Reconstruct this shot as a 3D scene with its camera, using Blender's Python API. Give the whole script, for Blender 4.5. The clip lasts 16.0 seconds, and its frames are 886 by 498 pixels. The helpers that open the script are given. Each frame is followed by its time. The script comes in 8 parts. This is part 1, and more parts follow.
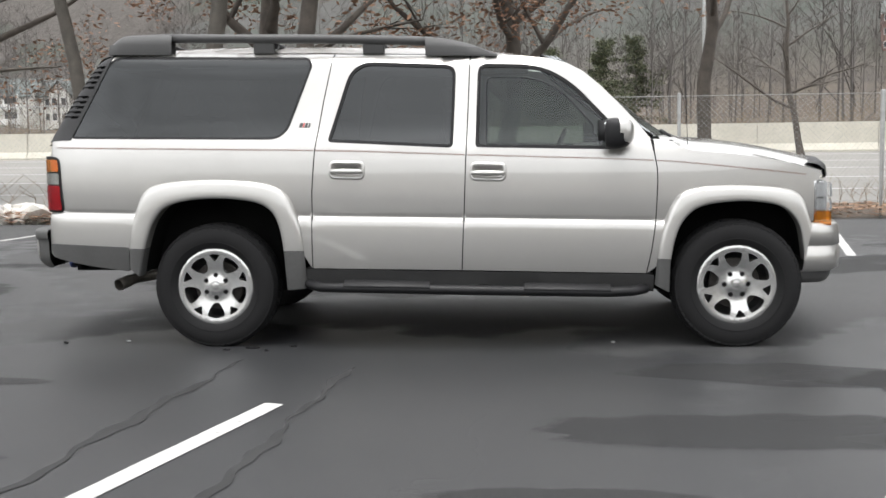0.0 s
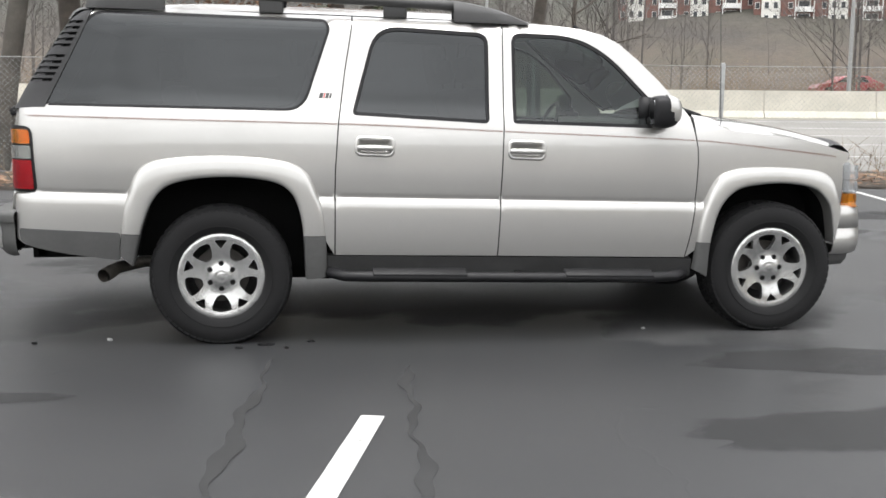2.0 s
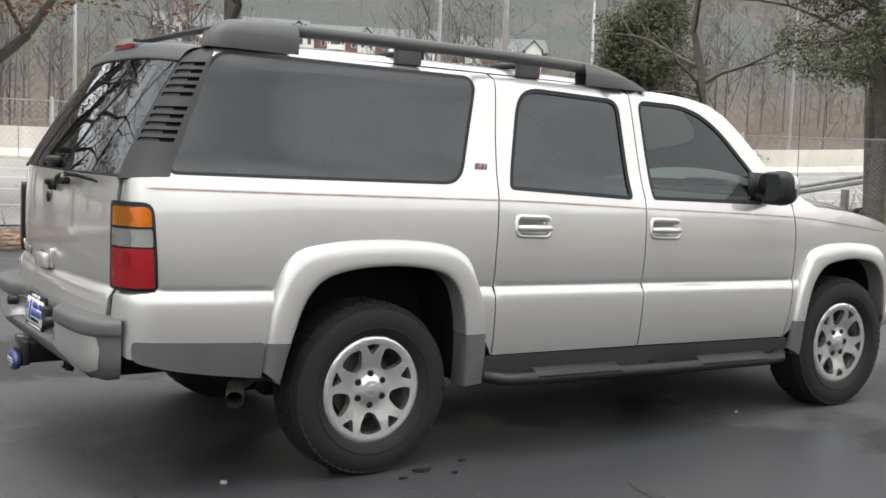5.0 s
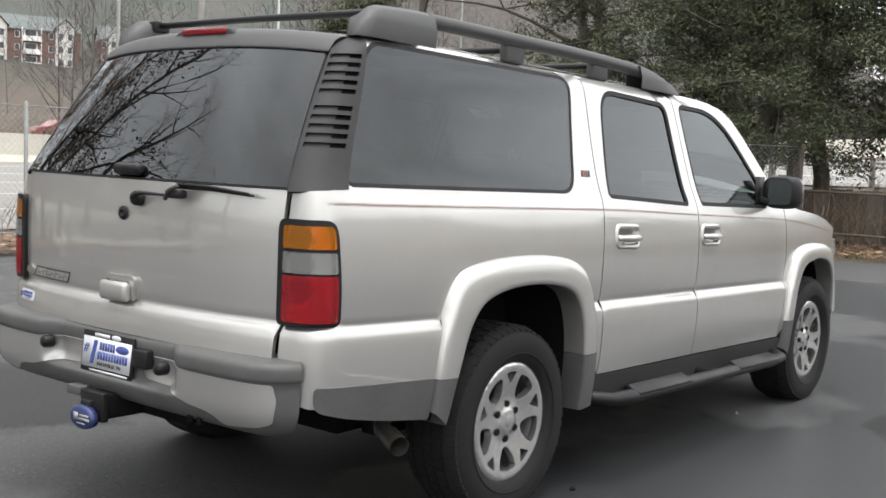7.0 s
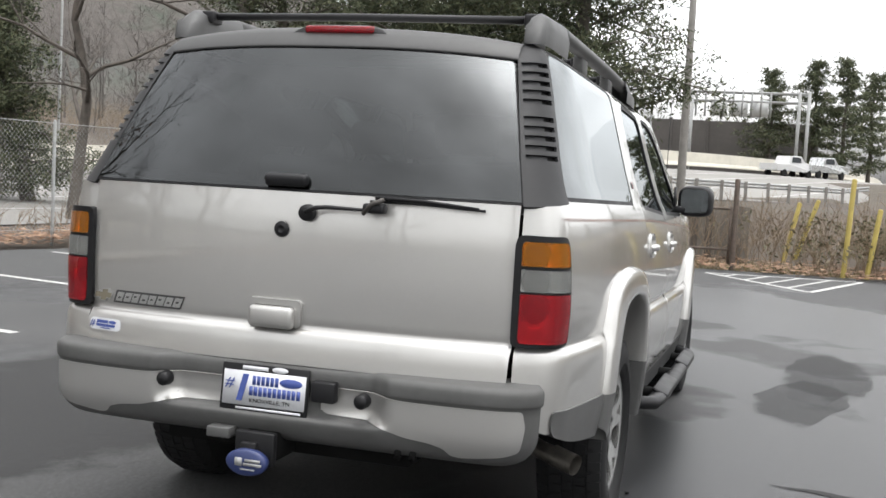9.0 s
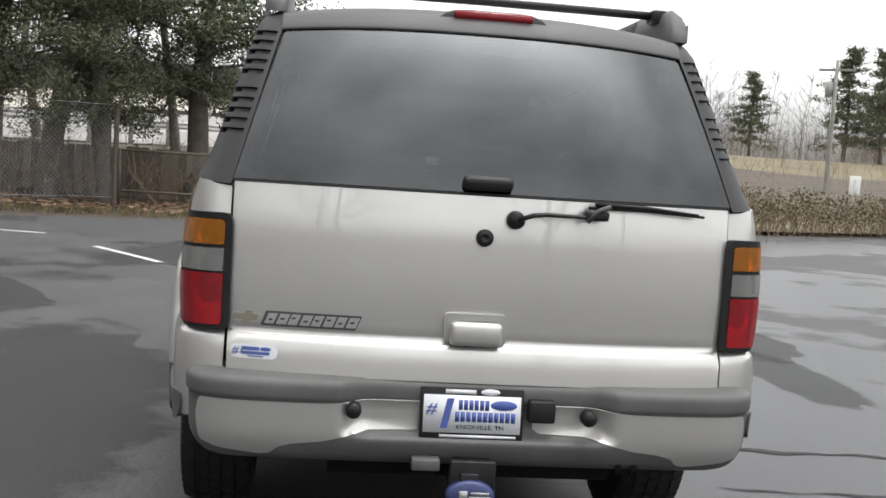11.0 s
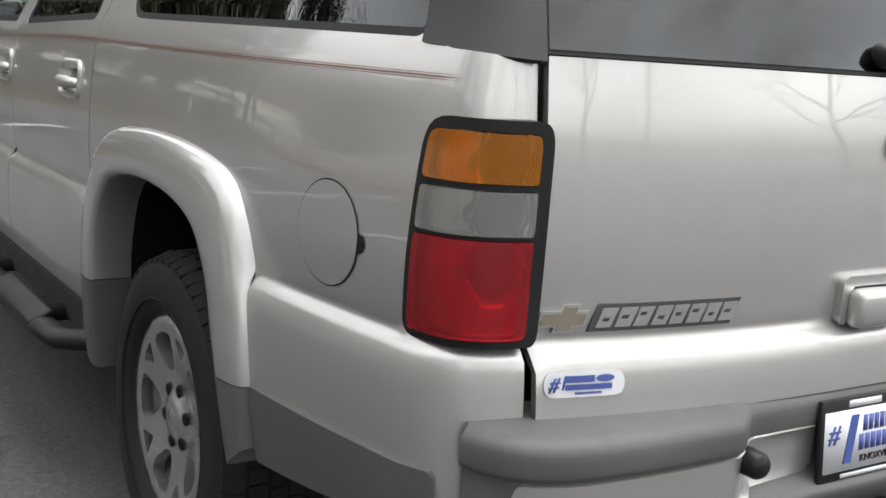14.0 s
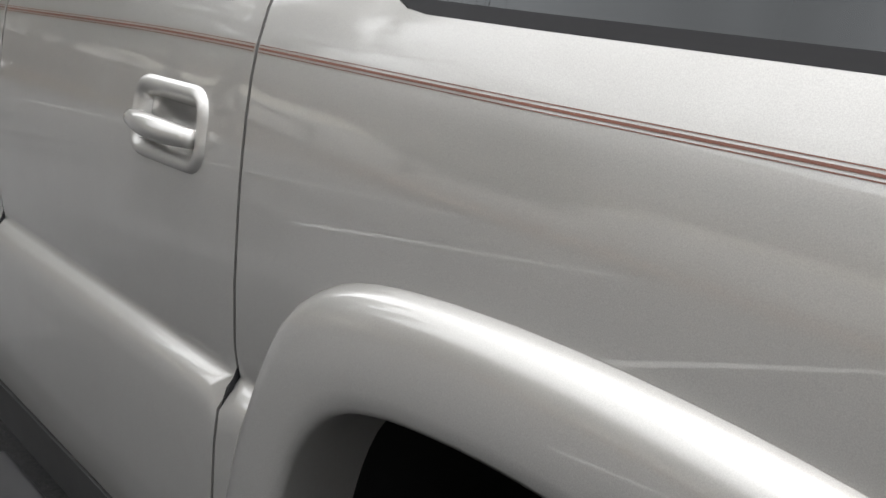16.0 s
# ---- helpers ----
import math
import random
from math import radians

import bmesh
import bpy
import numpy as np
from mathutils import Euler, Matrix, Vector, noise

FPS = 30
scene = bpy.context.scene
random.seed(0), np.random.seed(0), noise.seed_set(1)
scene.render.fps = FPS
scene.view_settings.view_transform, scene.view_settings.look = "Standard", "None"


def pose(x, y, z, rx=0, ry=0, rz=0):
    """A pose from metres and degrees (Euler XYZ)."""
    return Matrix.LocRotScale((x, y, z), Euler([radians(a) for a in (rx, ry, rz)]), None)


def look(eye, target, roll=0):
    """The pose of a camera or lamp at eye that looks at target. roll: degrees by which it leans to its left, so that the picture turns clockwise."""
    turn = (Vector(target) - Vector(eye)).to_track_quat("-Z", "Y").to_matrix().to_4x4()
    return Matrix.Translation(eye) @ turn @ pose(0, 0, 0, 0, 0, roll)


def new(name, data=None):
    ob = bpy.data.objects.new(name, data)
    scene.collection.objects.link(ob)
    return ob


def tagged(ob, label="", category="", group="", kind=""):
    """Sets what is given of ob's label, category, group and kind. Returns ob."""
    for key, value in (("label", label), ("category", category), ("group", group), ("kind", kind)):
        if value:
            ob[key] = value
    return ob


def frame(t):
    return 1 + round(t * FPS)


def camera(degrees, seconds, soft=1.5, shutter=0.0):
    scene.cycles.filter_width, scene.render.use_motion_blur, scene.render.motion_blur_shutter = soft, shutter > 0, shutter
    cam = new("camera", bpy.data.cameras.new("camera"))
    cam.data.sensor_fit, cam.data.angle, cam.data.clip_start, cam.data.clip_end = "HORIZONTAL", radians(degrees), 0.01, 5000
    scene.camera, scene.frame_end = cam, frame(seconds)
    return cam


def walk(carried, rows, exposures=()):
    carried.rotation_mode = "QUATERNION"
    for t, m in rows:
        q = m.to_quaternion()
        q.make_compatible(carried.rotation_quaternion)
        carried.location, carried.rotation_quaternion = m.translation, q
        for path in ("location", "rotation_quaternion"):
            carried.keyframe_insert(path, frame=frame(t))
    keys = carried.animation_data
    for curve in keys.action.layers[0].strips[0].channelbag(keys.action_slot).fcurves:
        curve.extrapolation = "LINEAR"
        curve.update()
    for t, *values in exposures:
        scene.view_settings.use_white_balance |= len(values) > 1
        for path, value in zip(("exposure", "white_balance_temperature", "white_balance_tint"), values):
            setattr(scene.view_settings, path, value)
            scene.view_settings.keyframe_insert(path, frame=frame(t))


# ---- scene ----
from mathutils.geometry import delaunay_2d_cdt

cam = camera(43.44, 16.0, soft=1.6)
PATH = [
    (0, (1.9942, -7.9368, 1.3450), (1.8459, -5.9528, 1.1403), -0.80),
    (0.5, (1.5834, -8.0148, 1.4354), (1.5444, -6.0274, 1.2142), -0.50),
    (1, (1.1945, -7.9798, 1.4770), (1.2626, -5.9938, 1.2506), -0.27),
    (1.5, (0.7908, -7.6905, 1.5171), (0.9581, -5.7171, 1.2380), 0.05),
    (2, (0.2747, -7.3179, 1.4405), (0.5823, -5.3616, 1.1612), 0.54),
    (2.5, (0.0382, -7.0449, 1.4626), (0.4004, -5.0955, 1.2003), 0.59),
    (3, (-0.4645, -6.7511, 1.4481), (0.0324, -4.8271, 1.2211), 1.09),
    (3.5, (-1.0888, -6.3720, 1.5350), (-0.4143, -4.5031, 1.3063), 1.92),
    (4, (-1.6038, -5.9896, 1.5432), (-0.7740, -4.1826, 1.3285), 2.43),
    (6.5, (-3.4701, -4.0412, 1.4496), (-2.0232, -2.6713, 1.2769), 1.80),
    (7, (-3.7072, -3.5225, 1.4721), (-2.1466, -2.2830, 1.3038), 2.38),
    (7.5, (-3.9231, -3.0522, 1.5063), (-2.2611, -1.9520, 1.3411), 2.97),
    (8, (-4.1693, -2.5328, 1.4756), (-2.4012, -1.6096, 1.3282), 3.04),
    (8.5, (-4.4193, -2.0769, 1.4073), (-2.5715, -1.3201, 1.2923), 3.21),
    (9, (-4.5793, -1.5904, 1.4149), (-2.6712, -1.0059, 1.2829), 3.16),
    (11.5, (-4.5057, 0.9488, 1.5102), (-2.5648, 0.5353, 1.2617), 4.06),
    (12, (-4.1815, 1.2642, 1.5677), (-2.2906, 0.6974, 1.2466), 4.37),
    (12.5, (-3.8506, 1.5562, 1.3744), (-2.0109, 0.8067, 1.1426), 3.82),
    (13, (-3.4803, 1.7672, 1.2878), (-1.7169, 0.8495, 1.0677), 3.40),
    (13.5, (-3.0639, 1.8067, 1.3333), (-1.3519, 0.8204, 1.0228), 4.10),
    (14, (-2.4615, 1.8369, 1.3654), (-0.8243, 0.7578, 0.9714), 4.50),
    (14.5, (-1.8901, 1.7916, 1.4557), (-0.3118, 0.6889, 0.9142), 1.30),
    (15, (-1.4061, 1.7156, 1.4452), (0.1556, 0.6053, 0.8702), 1.00),
    (15.5, (-0.9189, 1.6748, 1.4236), (0.6109, 0.5159, 0.8625), 2.06),
    (16, (-0.5438, 1.6269, 1.3689), (0.9623, 0.4036, 0.8841), 6.04),
]
BASE = 0.81
walk(cam, [(t, look(eye, target, roll)) for t, eye, target, roll in PATH],
     [(0.0, BASE - 0.10), (2.0, BASE + 0.04), (4.0, BASE + 0.03), (9.0, BASE - 0.04), (12.0, BASE - 0.16), (13.5, BASE + 0.06), (14.5, BASE + 0.15), (15.0, BASE + 0.26), (15.5, BASE + 0.36), (16.0, BASE + 0.24)])

# ---------------------------------------------------------------- light
world = bpy.data.worlds.new("overcast_sky")
scene.world = world
world.use_nodes = True
wn = world.node_tree
wn.nodes.clear()
w_out = wn.nodes.new("ShaderNodeOutputWorld")
w_bg = wn.nodes.new("ShaderNodeBackground")
w_sky = wn.nodes.new("ShaderNodeTexSky")
w_hsv = wn.nodes.new("ShaderNodeHueSaturation")
w_sky.sky_type = "NISHITA"
w_sky.sun_disc = False
w_sky.sun_elevation = radians(82)
w_sky.sun_rotation = radians(195)
w_sky.air_density = 1.0
w_sky.dust_density = 4.0
w_sky.ozone_density = 1.0
w_hsv.inputs["Saturation"].default_value = 0.10
w_hsv.inputs["Value"].default_value = 1.8
w_bg.inputs["Strength"].default_value = 0.15
wn.links.new(w_sky.outputs[0], w_hsv.inputs["Color"])
# soft mottling of the cloud deck, all round
w_tc = wn.nodes.new("ShaderNodeTexCoord")
w_map = wn.nodes.new("ShaderNodeMapping")
w_map.inputs["Scale"].default_value = (1.0, 1.0, 2.6)
w_noise = wn.nodes.new("ShaderNodeTexNoise")
w_noise.inputs["Scale"].default_value = 2.3
w_noise.inputs["Detail"].default_value = 5.0
w_noise.inputs["Roughness"].default_value = 0.52
w_ramp = wn.nodes.new("ShaderNodeMapRange")
w_ramp.inputs["From Min"].default_value = 0.30
w_ramp.inputs["From Max"].default_value = 0.70
w_ramp.inputs["To Min"].default_value = 0.62
w_ramp.inputs["To Max"].default_value = 1.34
w_mul = wn.nodes.new("ShaderNodeVectorMath")
w_mul.operation = "SCALE"
wn.links.new(w_tc.outputs["Generated"], w_map.inputs[0])
wn.links.new(w_map.outputs[0], w_noise.inputs["Vector"])
wn.links.new(w_noise.outputs[0], w_ramp.inputs[0])
wn.links.new(w_hsv.outputs[0], w_mul.inputs[0])
wn.links.new(w_ramp.outputs[0], w_mul.inputs["Scale"])
wn.links.new(w_mul.outputs[0], w_bg.inputs["Color"])
wn.links.new(w_bg.outputs[0], w_out.inputs["Surface"])

sun = new("sun", bpy.data.lights.new("sun", "SUN"))
sun.data.energy = 0.55
sun.data.angle = radians(168)
sun.data.color = (1.0, 0.965, 0.91)
sun.matrix_world = look((0, 0, 40), (1.5, 5.4, 0))


# ---------------------------------------------------------------- materials
def nodes_of(name):
    m = bpy.data.materials.new(name)
    m.use_nodes = True
    nt = m.node_tree
    return m, nt, nt.nodes["Principled BSDF"]


def noise_tex(nt, scale, detail=4.0, rough=0.55, kind="Object"):
    tc = nt.nodes.new("ShaderNodeTexCoord")
    n = nt.nodes.new("ShaderNodeTexNoise")
    n.inputs["Scale"].default_value = scale
    n.inputs["Detail"].default_value = detail
    n.inputs["Roughness"].default_value = rough
    nt.links.new(tc.outputs[kind], n.inputs["Vector"])
    return n


def ramp(nt, src, stops):
    r = nt.nodes.new("ShaderNodeValToRGB")
    els = r.color_ramp.elements
    while len(els) < len(stops):
        els.new(0.5)
    for e, (p, c) in zip(els, stops):
        e.position = p
        e.color = (c[0], c[1], c[2], 1) if isinstance(c, (tuple, list)) else (c, c, c, 1)
    nt.links.new(src, r.inputs[0])
    return r


def bump(nt, bsdf, height, strength=0.3, dist=0.01):
    b = nt.nodes.new("ShaderNodeBump")
    b.inputs["Strength"].default_value = strength
    b.inputs["Distance"].default_value = dist
    nt.links.new(height, b.inputs["Height"])
    nt.links.new(b.outputs[0], bsdf.inputs["Normal"])
    return b


def mix_rgb(nt, a, b, fac, mode="MIX"):
    m = nt.nodes.new("ShaderNodeMix")
    m.data_type = "RGBA"
    m.blend_type = mode
    for sock, v in ((m.inputs[0], fac), (m.inputs[6], a), (m.inputs[7], b)):
        if isinstance(v, (int, float)):
            sock.default_value = v
        elif isinstance(v, (tuple, list)):
            sock.default_value = (*v, 1)
        else:
            nt.links.new(v, sock)
    return m.outputs[2]


def simple(name, col, rough, metal=0.0, var=0.15, scale=8.0, bmp=0.0, bscale=60.0, bdist=0.004, spec=0.5, coat=0.0):
    """A material with two scales of variation in its colour and, if asked, a fine relief."""
    m, nt, b = nodes_of(name)
    n1 = noise_tex(nt, scale, 5)
    lo = tuple(c * (1 - var) for c in col)
    hi = tuple(min(1, c * (1 + var)) for c in col)
    r = ramp(nt, n1.outputs[0], [(0.3, lo), (0.7, hi)])
    n2 = noise_tex(nt, scale * 9, 3)
    r2 = ramp(nt, n2.outputs[0], [(0.25, 0.88), (0.75, 1.0)])
    nt.links.new(mix_rgb(nt, r.outputs[0], r2.outputs[0], 1.0, "MULTIPLY"), b.inputs["Base Color"])
    rr = ramp(nt, n1.outputs[0], [(0.2, max(0.02, rough * 0.85)), (0.8, min(1, rough * 1.15))])
    nt.links.new(rr.outputs[0], b.inputs["Roughness"])
    b.inputs["Metallic"].default_value = metal
    b.inputs["Specular IOR Level"].default_value = spec
    b.inputs["Coat Weight"].default_value = coat
    b.inputs["Coat Roughness"].default_value = 0.04
    if bmp:
        nb = noise_tex(nt, bscale, 3)
        bump(nt, b, nb.outputs[0], bmp, bdist)
    return m


def paint_material():
    """Pewter metallic car paint under clear coat, with a thin film of road dust."""
    m, nt, b = nodes_of("pewter_metallic_paint")
    flake = noise_tex(nt, 900, 1)
    r = ramp(nt, flake.outputs[0], [(0.3, (0.40, 0.393, 0.376)), (0.7, (0.475, 0.466, 0.447))])
    film = noise_tex(nt, 2.5, 6, 0.65)
    f = ramp(nt, film.outputs[0], [(0.42, 0.0), (0.8, 0.35)])
    nt.links.new(mix_rgb(nt, r.outputs[0], (0.36, 0.352, 0.335), f.outputs[0]), b.inputs["Base Color"])
    rr = ramp(nt, film.outputs[0], [(0.3, 0.34), (0.75, 0.42)])
    nt.links.new(rr.outputs[0], b.inputs["Roughness"])
    b.inputs["Metallic"].default_value = 0.74
    b.inputs["Coat Weight"].default_value = 1.0
    b.inputs["Coat IOR"].default_value = 1.75
    cr = ramp(nt, film.outputs[0], [(0.3, 0.012), (0.8, 0.05)])
    nt.links.new(cr.outputs[0], b.inputs["Coat Roughness"])
    return m


def glass_material(name, tint, ior=1.5, rough=0.0):
    """A pane: tinted see-through, with mirror gloss rising towards grazing angles."""
    m, nt, b = nodes_of(name)
    nt.nodes.remove(b)
    out = nt.nodes["Material Output"]
    tr = nt.nodes.new("ShaderNodeBsdfTransparent")
    tr.inputs[0].default_value = (*tint, 1)
    gl = nt.nodes.new("ShaderNodeBsdfGlossy")
    gl.inputs["Roughness"].default_value = rough
    gl.inputs["Color"].default_value = (0.93, 0.97, 0.99, 1)
    fr = nt.nodes.new("ShaderNodeFresnel")
    fr.inputs[0].default_value = ior
    mx = nt.nodes.new("ShaderNodeMixShader")
    nt.links.new(fr.outputs[0], mx.inputs[0])
    nt.links.new(tr.outputs[0], mx.inputs[1])
    nt.links.new(gl.outputs[0], mx.inputs[2])
    nt.links.new(mx.outputs[0], out.inputs[0])
    return m


def lens_material(name, tint, rough=0.03):
    """A moulded lamp lens: tinted and see-through, with fine upright prisms and a glossy face."""
    m, nt, b = nodes_of(name)
    nt.nodes.remove(b)
    out = nt.nodes["Material Output"]
    n = noise_tex(nt, 30, 3)
    r = ramp(nt, n.outputs[0], [(0.3, tuple(c * 0.88 for c in tint)), (0.7, tint)])
    tr = nt.nodes.new("ShaderNodeBsdfTransparent")
    nt.links.new(r.outputs[0], tr.inputs[0])
    body = nt.nodes.new("ShaderNodeBsdfDiffuse")
    nt.links.new(r.outputs[0], body.inputs[0])
    inner = nt.nodes.new("ShaderNodeMixShader")
    inner.inputs[0].default_value = 0.24
    nt.links.new(tr.outputs[0], inner.inputs[1])
    nt.links.new(body.outputs[0], inner.inputs[2])
    gl = nt.nodes.new("ShaderNodeBsdfGlossy")
    gl.inputs["Roughness"].default_value = rough
    fr = nt.nodes.new("ShaderNodeFresnel")
    fr.inputs[0].default_value = 1.5
    mx = nt.nodes.new("ShaderNodeMixShader")
    nt.links.new(fr.outputs[0], mx.inputs[0])
    nt.links.new(inner.outputs[0], mx.inputs[1])
    nt.links.new(gl.outputs[0], mx.inputs[2])
    nt.links.new(mx.outputs[0], out.inputs[0])
    return m


def reflector_material():
    """Silvered lamp reflector with fine upright flutes."""
    m, nt, b = nodes_of("fluted_reflector")
    tc = nt.nodes.new("ShaderNodeTexCoord")
    wv = nt.nodes.new("ShaderNodeTexWave")
    wv.bands_direction = "Y"
    wv.inputs["Scale"].default_value = 40
    wv.inputs["Distortion"].default_value = 0.3
    nt.links.new(tc.outputs["Object"], wv.inputs["Vector"])
    n = noise_tex(nt, 12, 3)
    r = ramp(nt, n.outputs[0], [(0.3, 0.66), (0.7, 0.80)])
    nt.links.new(r.outputs[0], b.inputs["Base Color"])
    b.inputs["Metallic"].default_value = 0.85
    b.inputs["Roughness"].default_value = 0.24
    bump(nt, b, wv.outputs[0], 0.12, 0.002)
    return m


def asphalt_material():
    m, nt, b = nodes_of("sealed_asphalt")
    big = noise_tex(nt, 0.16, 5, 0.6)
    mid = noise_tex(nt, 1.1, 7, 0.68)
    fine = noise_tex(nt, 120, 3, 0.7)
    base = ramp(nt, mid.outputs[0], [(0.25, (0.045, 0.0455, 0.046)), (0.55, (0.062, 0.0625, 0.063)), (0.85, (0.088, 0.088, 0.087))])
    grit = ramp(nt, fine.outputs[0], [(0.3, 0.7), (0.62, 1.0), (0.78, 1.7)])
    c0 = mix_rgb(nt, base.outputs[0], grit.outputs[0], 1.0, "MULTIPLY")
    coarse = noise_tex(nt, 46, 4, 0.7)
    lump = ramp(nt, coarse.outputs[0], [(0.34, 0.72), (0.5, 1.0), (0.68, 1.32)])
    c0 = mix_rgb(nt, c0, lump.outputs[0], 1.0, "MULTIPLY")
    chips = noise_tex(nt, 62, 2, 0.5)
    chip = ramp(nt, chips.outputs[0], [(0.645, 0.0), (0.70, 1.0)])
    zone = noise_tex(nt, 0.7, 3, 0.5)
    where = ramp(nt, zone.outputs[0], [(0.44, 0.08), (0.60, 0.85)])
    chip_f = mix_rgb(nt, chip.outputs[0], where.outputs[0], 1.0, "MULTIPLY")
    c1 = mix_rgb(nt, c0, (0.17, 0.168, 0.16), chip_f)
    # dark wet-looking sealer patches with soft wavy borders
    wet = ramp(nt, big.outputs[0], [(0.50, 0.0), (0.535, 1.0)])
    c2 = mix_rgb(nt, c1, (0.024, 0.025, 0.027), wet.outputs[0])
    nt.links.new(mix_rgb(nt, c1, c2, 0.72), b.inputs["Base Color"])
    # hairline cracks
    tc = nt.nodes.new("ShaderNodeTexCoord")
    vo = nt.nodes.new("ShaderNodeTexVoronoi")
    vo.feature = "DISTANCE_TO_EDGE"
    vo.inputs["Scale"].default_value = 0.33
    warp = noise_tex(nt, 1.7, 4)
    add = nt.nodes.new("ShaderNodeVectorMath")
    add.operation = "ADD"
    nt.links.new(tc.outputs["Object"], add.inputs[0])
    nt.links.new(warp.outputs["Color"], add.inputs[1])
    nt.links.new(add.outputs[0], vo.inputs["Vector"])
    r0 = ramp(nt, mid.outputs[0], [(0.2, 0.58), (0.8, 0.82)])
    r1 = mix_rgb(nt, r0.outputs[0], (0.34, 0.34, 0.34), wet.outputs[0])
    nt.links.new(r1, b.inputs["Roughness"])
    b.inputs["Specular IOR Level"].default_value = 0.22
    h = nt.nodes.new("ShaderNodeMath")
    h.operation = "MULTIPLY_ADD"
    crack = ramp(nt, vo.outputs[0], [(0.0, 0.0), (0.006, 1.0)])
    nt.links.new(crack.outputs[0], h.inputs[0])
    h.inputs[1].default_value = 0.6
    nt.links.new(fine.outputs[0], h.inputs[2])
    bump(nt, b, h.outputs[0], 0.35, 0.006)
    return m


def dark_film_material():
    """A dark film, mostly for damp ground, that fades out towards its border in ragged tongues."""
    m, nt, b = nodes_of("dark_asphalt_film")
    tc = nt.nodes.new("ShaderNodeTexCoord")
    mp = nt.nodes.new("ShaderNodeVectorMath")
    mp.operation = "SUBTRACT"
    mp.inputs[1].default_value = (0.5, 0.5, 0.0)
    flat = nt.nodes.new("ShaderNodeVectorMath")
    flat.operation = "MULTIPLY"
    flat.inputs[1].default_value = (1.0, 1.0, 0.0)
    ln = nt.nodes.new("ShaderNodeVectorMath")
    ln.operation = "LENGTH"
    nt.links.new(tc.outputs["Generated"], mp.inputs[0])
    nt.links.new(mp.outputs[0], flat.inputs[0])
    nt.links.new(flat.outputs[0], ln.inputs[0])
    n = noise_tex(nt, 2.6, 6, 0.6)
    add = nt.nodes.new("ShaderNodeMath")
    add.operation = "MULTIPLY_ADD"
    add.inputs[1].default_value = 0.35
    nt.links.new(n.outputs[0], add.inputs[0])
    nt.links.new(ln.outputs["Value"], add.inputs[2])
    a = ramp(nt, add.outputs[0], [(0.53, 0.42), (0.59, 0.0)])
    fine = noise_tex(nt, 90, 3, 0.7)
    c = ramp(nt, fine.outputs[0], [(0.3, (0.026, 0.0265, 0.027)), (0.75, (0.044, 0.0445, 0.045))])
    nt.links.new(c.outputs[0], b.inputs["Base Color"])
    b.inputs["Roughness"].default_value = 0.7
    b.inputs["Specular IOR Level"].default_value = 0.12
    nt.links.new(a.outputs[0], b.inputs["Alpha"])
    return m


def line_material():
    m, nt, b = nodes_of("worn_white_line_paint")
    n = noise_tex(nt, 9, 6, 0.75)
    r = ramp(nt, n.outputs[0], [(0.30, (0.20, 0.20, 0.195)), (0.40, (0.36, 0.36, 0.35)), (0.7, (0.45, 0.45, 0.435))])
    nt.links.new(r.outputs[0], b.inputs["Base Color"])
    b.inputs["Roughness"].default_value = 0.75
    nb = noise_tex(nt, 120, 2)
    bump(nt, b, nb.outputs[0], 0.3, 0.004)
    return m


def grass_ground_material():
    """Winter ground: tan grass, leaf litter and bare soil, from patches to blades."""
    m, nt, b = nodes_of("winter_ground")
    a = noise_tex(nt, 0.05, 6, 0.6)
    c = noise_tex(nt, 0.9, 6, 0.7)
    f = noise_tex(nt, 14, 3, 0.7)
    r = ramp(nt, a.outputs[0], [(0.3, (0.052, 0.043, 0.035)), (0.5, (0.086, 0.067, 0.050)), (0.68, (0.068, 0.059, 0.041))])
    r2 = ramp(nt, c.outputs[0], [(0.25, 0.55), (0.75, 1.15)])
    r3 = ramp(nt, f.outputs[0], [(0.25, 0.6), (0.75, 1.2)])
    x = mix_rgb(nt, r.outputs[0], r2.outputs[0], 1.0, "MULTIPLY")
    x = mix_rgb(nt, x, r3.outputs[0], 1.0, "MULTIPLY")
    # the tan turns grey and grey-green with height up the hill
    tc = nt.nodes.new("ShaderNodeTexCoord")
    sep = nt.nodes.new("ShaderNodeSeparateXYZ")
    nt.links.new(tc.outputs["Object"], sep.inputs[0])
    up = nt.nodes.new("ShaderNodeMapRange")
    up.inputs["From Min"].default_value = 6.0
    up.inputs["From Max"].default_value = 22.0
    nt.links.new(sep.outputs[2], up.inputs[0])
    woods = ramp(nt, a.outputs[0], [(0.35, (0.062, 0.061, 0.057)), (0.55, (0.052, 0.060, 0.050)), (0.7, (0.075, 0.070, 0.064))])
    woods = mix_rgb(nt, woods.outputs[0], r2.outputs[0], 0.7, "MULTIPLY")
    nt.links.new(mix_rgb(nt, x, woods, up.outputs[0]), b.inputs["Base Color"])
    b.inputs["Roughness"].default_value = 0.95
    bump(nt, b, f.outputs[0], 0.6, 0.05)
    return m


